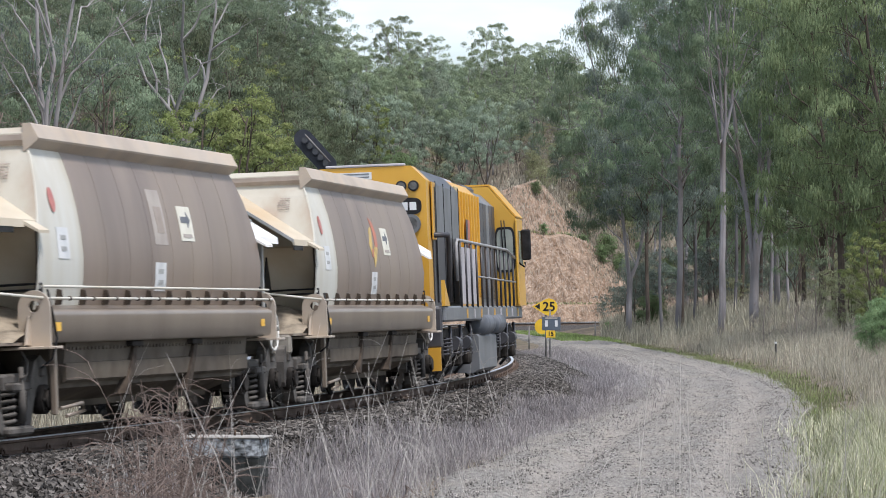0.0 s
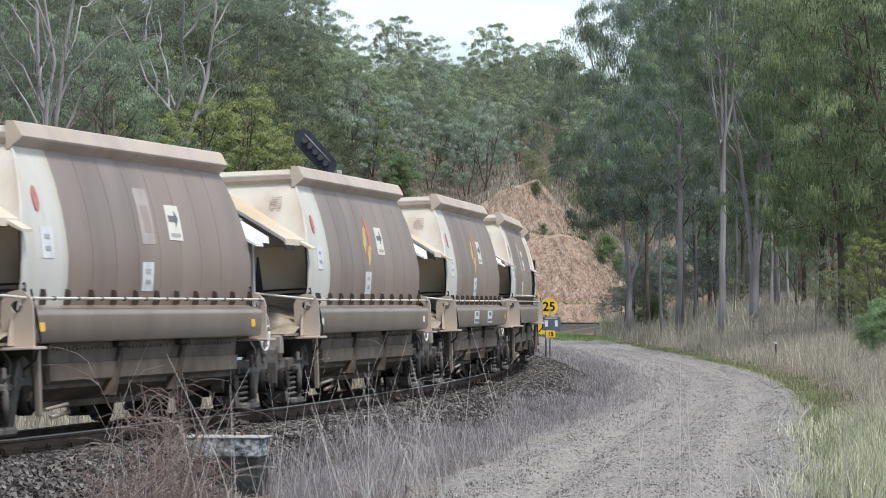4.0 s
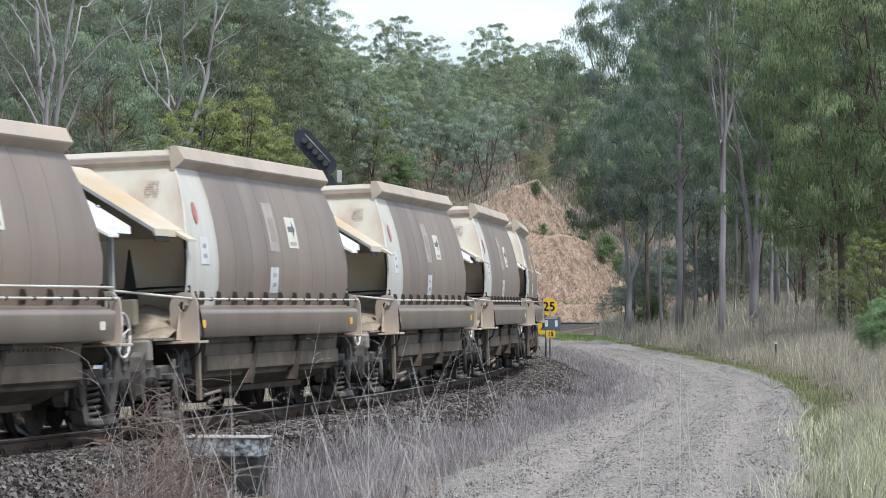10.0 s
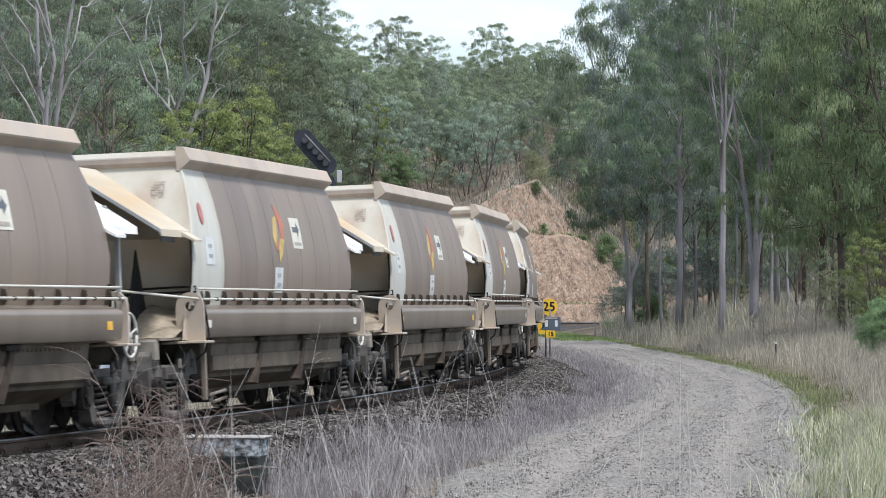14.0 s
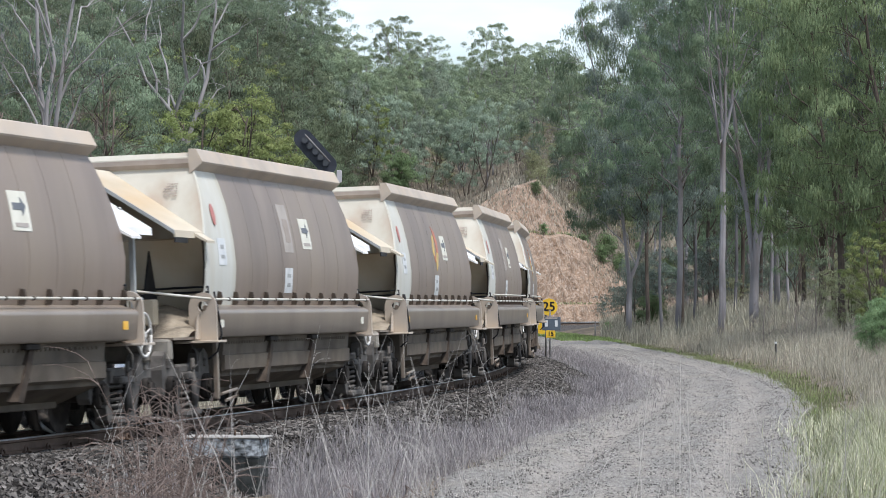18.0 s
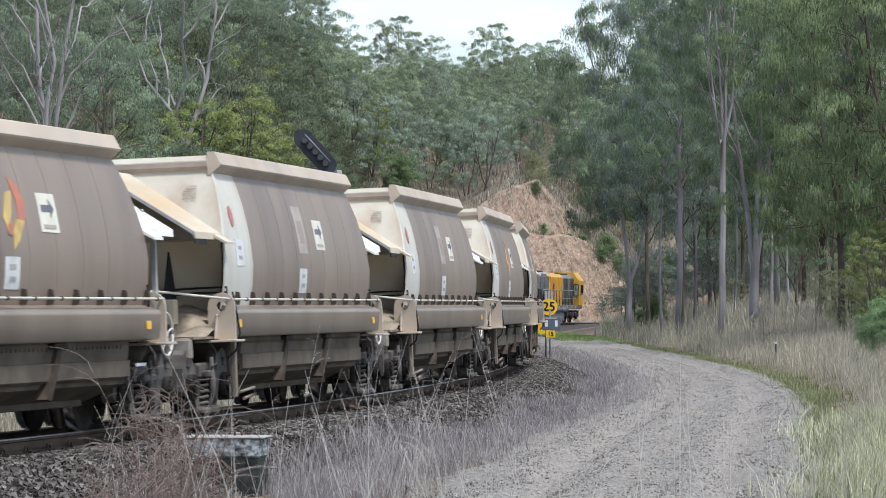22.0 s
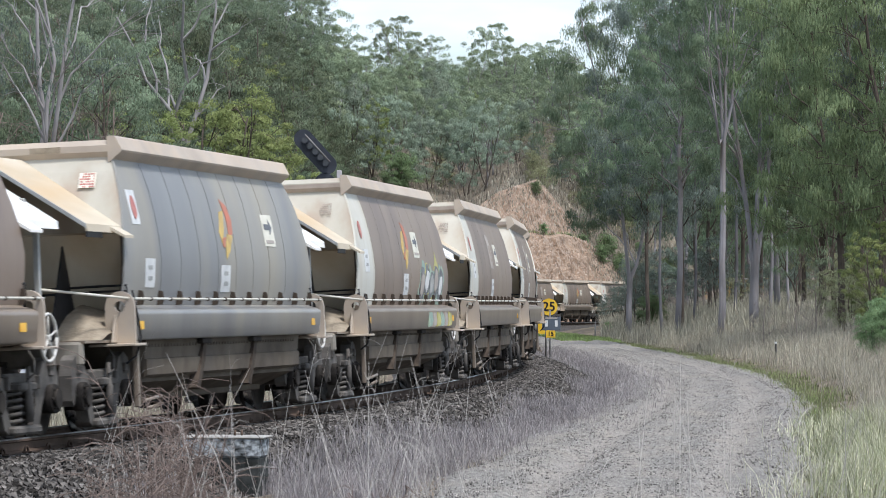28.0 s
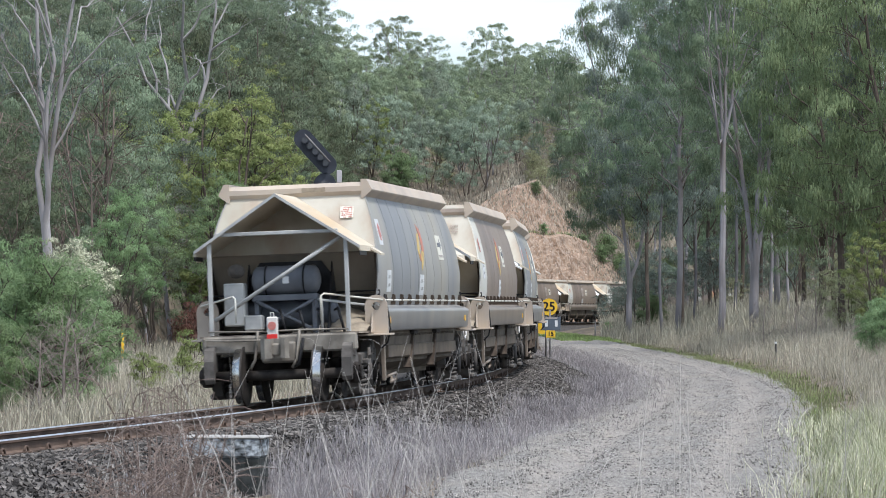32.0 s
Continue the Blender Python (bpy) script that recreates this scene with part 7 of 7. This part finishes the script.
def speed_signs():
    y = 115.0
    k = y / 6200
    x = at_pixel(966, y)
    g = float(ground_z(x, y)) - 0.05
    Z = lambda py: 1.33 - (py - 546) * k
    s1 = empty("speed_board", "yellow pointed speed board with 25 on a steel post", "railway sign", "speed boards by the line")
    s1.location = (x, y, 0)
    part("post", tube([(0, 0.02, g), (0, 0.02, Z(532))], 0.03, 8), M_POST, s1)
    ring = [(0.1 + 0.28 * math.cos(a), Z(543.5) + 0.28 * math.sin(a)) for a in (math.radians(d) for d in range(-118, 119, 12))]
    b = part("board", slab(ring + [(-0.45, Z(542.5))], "y", -0.03, -0.015), M_SIGNY, s1)
    lettering("numerals", "25", 0.42, b, pose(0.1, -0.034, Z(543.5), 90, 0, 0), M_BLACK)
    part("pointer", slab([(-0.36, Z(542.5)), (-0.2, Z(542.5) + 0.1), (-0.2, Z(542.5) - 0.1)], "y", -0.036, -0.031), M_BLACK, b)
    ring = [(-0.12 + 0.25 * math.cos(a), Z(578) + 0.25 * math.sin(a)) for a in (math.tau * q / 28 for q in range(28))]
    part("disc", slab(ring, "y", 0.0, 0.014), M_SIGNY, s1, "yellow disc behind the lower board")
    s2 = empty("speed_board", "slate board with two white plates over a yellow 15", "railway sign", "speed boards by the line")
    s2.location = (x + 0.1, y - 1.2, 0)
    part("post", tube([(0, 0.02, g), (0, 0.02, Z(548))], 0.024, 8), M_POST, s2)
    b = part("board", box((0.04, -0.01, Z(572.5)), (0.6, 0.02, 0.44), 0.006), M_SIGNG, s2)
    for dx in (-0.12, 0.2):
        part("white_plate", box((dx, -0.024, Z(572.5)), (0.09, 0.006, 0.2)), M_WHITE, b)
    part("print_bar", box((0.04, -0.024, Z(563)), (0.4, 0.006, 0.04)), M_GHOST, b)
    b = part("number_plate", box((0.02, -0.01, Z(591)), (0.3, 0.016, 0.23), 0.006), M_SIGNY, s2)
    lettering("numerals", "15", 0.2, b, pose(0.02, -0.022, Z(591), 90, 0, 0), M_BLACK)


speed_signs()


def signal():
    y = 86.0
    k = y / 6200
    P = lambda px, py: (at_pixel(px, y), 1.33 - (py - 546) * k)
    mx, _ = P(584, 300)
    g = float(ground_z(mx, y)) - 0.1
    o = empty("railway_signal", "black signal head with slanted five-lamp route indicator on mast", "railway signal")
    o.location = (mx, y, g)
    L = lambda px, py: (P(px, py)[0] - mx, P(px, py)[1] - g)
    part("mast", tube([(0, 0.25, 0), (0, 0.25, L(0, 312)[1])], 0.07, 12), M_LPALE, o, "pale steel mast")
    a, b = L(537, 246), L(579, 292)
    d = Vector((b[0] - a[0], b[1] - a[1])).normalized()
    nrm = Vector((-d.y, d.x))
    r = 0.235
    ring = []
    for c, sg in ((Vector(a), -1), (Vector(b), 1)):
        for q in range(13):
            t = math.pi * q / 12
            ring.append(c + (nrm * math.cos(t) * -sg + d * math.sin(t) * sg) * r)
    ring = [(p.x, p.y) for p in ring]
    ind = part("route_indicator", slab(ring, "y", -0.02, 0.06), M_SIGNAL, o, "black oval backing board")
    for q in range(5):
        c = Vector(a).lerp(Vector(b), 0.06 + 0.22 * q)
        bm = bmesh.new()
        add_tube(bm, [(c.x, -0.03, c.y), (c.x, -0.14, c.y)], 0.085, 16)
        lamp = part("lamp", bm, M_SIGNAL, ind)
        bm = bmesh.new()
        add_tube(bm, [(c.x, -0.142, c.y), (c.x, -0.148, c.y)], 0.07, 14)
        part("lens", bm, M_LENSD, lamp)
    c0, c1 = Vector(a).lerp(Vector(b), -0.05) + nrm * 0.1, Vector(a).lerp(Vector(b), 1.0) + nrm * 0.1
    part("visor", tube([(c0.x, -0.2, c0.y), (c1.x, -0.2, c1.y)], 0.022, 6), M_POST, ind)
    c = L(575, 326)
    ring = [(c[0] + 0.27 * math.cos(t), c[1] + 0.27 * math.sin(t)) for t in (math.tau * q / 28 for q in range(28))]
    tg = part("target_board", slab(ring, "y", -0.02, 0.05), M_SIGNAL, o)
    bm = bmesh.new()
    add_tube(bm, [(c[0], -0.03, c[1] - 0.02), (c[0], -0.3, c[1] - 0.02)], 0.13, 18)
    h = part("hood", bm, M_SIGNAL, tg)
    bm = bmesh.new()
    add_tube(bm, [(c[0], -0.302, c[1] - 0.02), (c[0], -0.306, c[1] - 0.02)], 0.1, 16)
    part("lens", bm, M_LENSD, h)
    j = L(594, 312)
    part("junction_box", box((j[0] + 0.08, 0.2, j[1]), (0.12, 0.16, 0.3), 0.01), M_LPALE, o)


M_LENSD = material("dark_lens", ((0.05, 0.055, 0.06), (0.09, 0.09, 0.1)), scale=6, rough=0.25, bump=0)
signal()


def stake(px, py_base, y, height, mat, label, radius=0.035, name="fence_post", category="post", top_mat=None):
    x = at_pixel(px, y)
    g = float(ground_z(x, y))
    o = empty(name, label, category)
    o.location = (x, y, g - 0.1)
    part("shaft", tube([(0, 0, 0), (0.01, 0, 0.1 + height)], radius, 7), mat, o)
    if top_mat:
        part("cap", box((0.01, 0, 0.1 + height + 0.03), (radius * 2.2, radius * 2.2, 0.06), 0.008), top_mat, o)
    return o


stake(1372, 626, 105, 0.55, M_BLACK, "dark guide post with a white top in dry grass", 0.03, "guide_post", "guide post", M_WHITE)
stake(1053, 600, 185, 0.95, M_POST, "dark steel fence post beside the green verge", 0.035)
stake(936, 606, 150, 1.0, M_POST, "dark steel fence post near the ballast", 0.03)
stake(217, 620, 134, 1.25, M_SIGNY, "yellow marker post standing in dry grass", 0.06, "marker_post", "marker post")
for px, y in ((178, 128), (196, 140), (240, 150), (258, 165), (275, 175), (300, 190), (150, 120)):
    stake(px, 600, y, 0.9, M_BARKD, "weathered wooden fence post in dry grass", 0.05)

# ---- bushes and single trees ----
def place(tree, px, y, size, turn=0.0):
    return plant(tree, at_pixel(px, y), y, turn, size)


for px, y, sz, tn in ((60, 74, 1.0, 0.3), (112, 80, 0.8, 2.0), (5, 78, 1.0, 4.0), (150, 96, 0.6, 1.2), (-25, 70, 0.6, 3.0), (705, 335, 1.3, 0.4), 
                      (1545, 98, 0.4, 1.7), (1575, 94, 0.5, 0.2), (1075, 205, 0.2, 1.1), (1150, 196, 0.6, 0.5), (1520, 258, 1.1, 2.6), (140, 128, 1.1, 0.6)):
    place(bush, px, y, sz, tn)
for px, y, sz, tn in ((115, 100, 1.0, 0.4), (140, 104, 0.9, 2.4)):
    place(flower_bush, px, y, sz, tn)
for px, y, sz, tn in ((110, 68, 0.75, 0.3), (70, 66, 0.6, 1.4), (140, 72, 0.7, 2.9), (1350, 125, 0.6, 0.7), (1410, 118, 0.55, 2.0), (1445, 130, 0.7, 4.0)):
    place(grey_scrub, px, y, sz, tn)
for px, y, sz, tn in ((250, 84, 0.55, 0.1), (275, 88, 0.5, 2.0), (335, 100, 0.8, 1.0), (325, 96, 0.5, 3.1)):
    place(sapling, px, y, sz, tn)
for px, y, sz, tn in ((1082, 232, 0.5, 0.4), (1100, 228, 0.55, 1.4), (1122, 226, 0.7, 2.4), (1140, 222, 0.8, 3.0), (1065, 230, 0.4, 5.0), (1106, 202, 0.72, 0.2), (1124, 200, 0.82, 1.3), (1150, 198, 0.9, 2.2), (1174, 200, 0.85, 3.9), (1138, 204, 0.8, 5.1)):
    place(thin_sapling, px, y, sz, tn)
for k in range(8):
    r = random.Random(70 + k)
    place(thin_sapling, 1195 + 28 * k + r.uniform(-8, 8), r.uniform(205, 232), r.uniform(0.5, 0.95), r.uniform(0, 6))
for k in range(8):
    r = random.Random(270 + k)
    place((low_shrub, grey_scrub, thin_sapling)[k % 3], 1150 + 52 * k + r.uniform(-12, 12), r.uniform(172, 240), r.uniform(0.5, 1.1), r.uniform(0, 6))
for k in range(5):
    r = random.Random(370 + k)
    place(low_shrub, 1490 + 18 * k + r.uniform(-8, 8), r.uniform(112, 150), r.uniform(0.4, 0.8), r.uniform(0, 6))
for k in range(6):
    r = random.Random(170 + k)
    place(grey_scrub, 1160 + 44 * k + r.uniform(-10, 10), r.uniform(205, 234), r.uniform(0.55, 0.95), r.uniform(0, 6))
for px, y, sz, tn in ((348, 182, 1.3, 0.0), (360, 190, 1.5, 2.0), (375, 196, 1.3, 4.0), (330, 186, 0.8, 1.0)):
    place(red_shrub, px, y, sz, tn)
for u, v, sz, tn in ((3.0, 0.93, 0.5, 0.2), (6.2, 0.9, 0.45, 1.2), (8.8, 0.92, 0.4, 2.2), (11.8, 0.74, 0.35, 4.0), (13.4, 0.9, 0.4, 5.1), (15.2, 0.92, 0.55, 0.9), (17.0, 0.95, 0.5, 1.9), (9.4, 0.66, 0.3, 2.9)):
    top = float(cut_top(u))
    copy_thing(bush if u > 8 else grey_scrub, Matrix.Translation((u, float(foot_y(u)) + v * top / 0.95 + 1.6 * v ** 3 - 0.2, v * top - 0.4)) @ Euler((0, 0, tn)).to_matrix().to_4x4() @ Matrix.Scale(sz, 4))
for px, y, sz, tn in ((860, 352, 1.0, 0.5), (900, 356, 0.9, 1.5), (940, 358, 1.0, 2.5), (980, 360, 1.1, 3.5), (1020, 360, 1.0, 4.5), (1060, 362, 1.1, 5.5), (830, 350, 0.8, 0.9)):
    place(grey_scrub, px, y, sz, tn)
for px, y, sz, tn in ((1000, 364, 0.9, 0.5), (1040, 366, 1.0, 1.5), (1085, 368, 1.1, 2.5), (1120, 366, 1.0, 3.5)):
    place(bush, px, y, sz, tn)
for k in range(70):
    r = random.Random(470 + k)
    y, px = r.uniform(346, 405), r.uniform(590, 1060)
    if y - foot_y(at_pixel(px, y)) > cut_top(at_pixel(px, y)) / 0.95 + 7:
        place((grey_scrub, low_shrub, grey_scrub, thin_sapling)[k % 4], px, y, r.uniform(0.5, 0.9), r.uniform(0, 6))
for k in range(34):
    r = random.Random(570 + k)
    u = r.uniform(8, 24)
    y = float(foot_y(u) + cut_top(u) / 0.95) + r.uniform(4, 26)
    plant((low_shrub, grey_scrub, bush, low_shrub)[k % 4], u, y, r.uniform(0, 6), r.uniform(0.35, 0.75))
place(dead_tree, 338, 208, 1.3, 0.6)
place(dead_tree, 860, 345, 0.4, 2.6)
place(wattle_tree, 405, 158, 1.0, 2.2)
place(wattle_tree, 212, 140, 0.85, 0.4)
place(wattle_tree, 268, 168, 1.05, 3.3)
place(ghost_gum, 84, 124, 1.0, 1.9)

WHEEL_NEAR, WHEEL_FAR = (-6.0, 62.0), (203.0, 250.0)


def motions():
    times = [0.5 * k for k in range(65)]
    steps = [2 * k / FPS for k in range(481)]
    for i, ob in train + [(None, loco)]:
        def at(t):
            return wagon_s(i, t) if i is not None else wagon_s(-2, t) + 14.25
        half, r = (4.6, 0.40) if i is not None else (4.9, 0.46)
        walk(ob, [(t, ride(at(t), half)) for t in times])
        rows, turn, last = [], 0.0, None
        for t in steps:
            s = at(t)
            rolling = WHEEL_NEAR[0] < s < WHEEL_NEAR[1] or WHEEL_FAR[0] < s < WHEEL_FAR[1]
            if rolling and last is not None:
                turn += (s - last) / r
            last = s
            if rolling or t in (0.0, 32.0):
                rows.append((t, turn))
        if rows[-1][0] < 32.0:
            rows.append((32.0, turn))
        for bo in ob.children:
            for ws in bo.children:
                if ws.name.startswith("wheelset"):
                    base = Matrix.Translation(ws.location)
                    walk(ws, [(t, base @ Matrix.Rotation(a, 4, 'Y')) for t, a in rows])


motions()
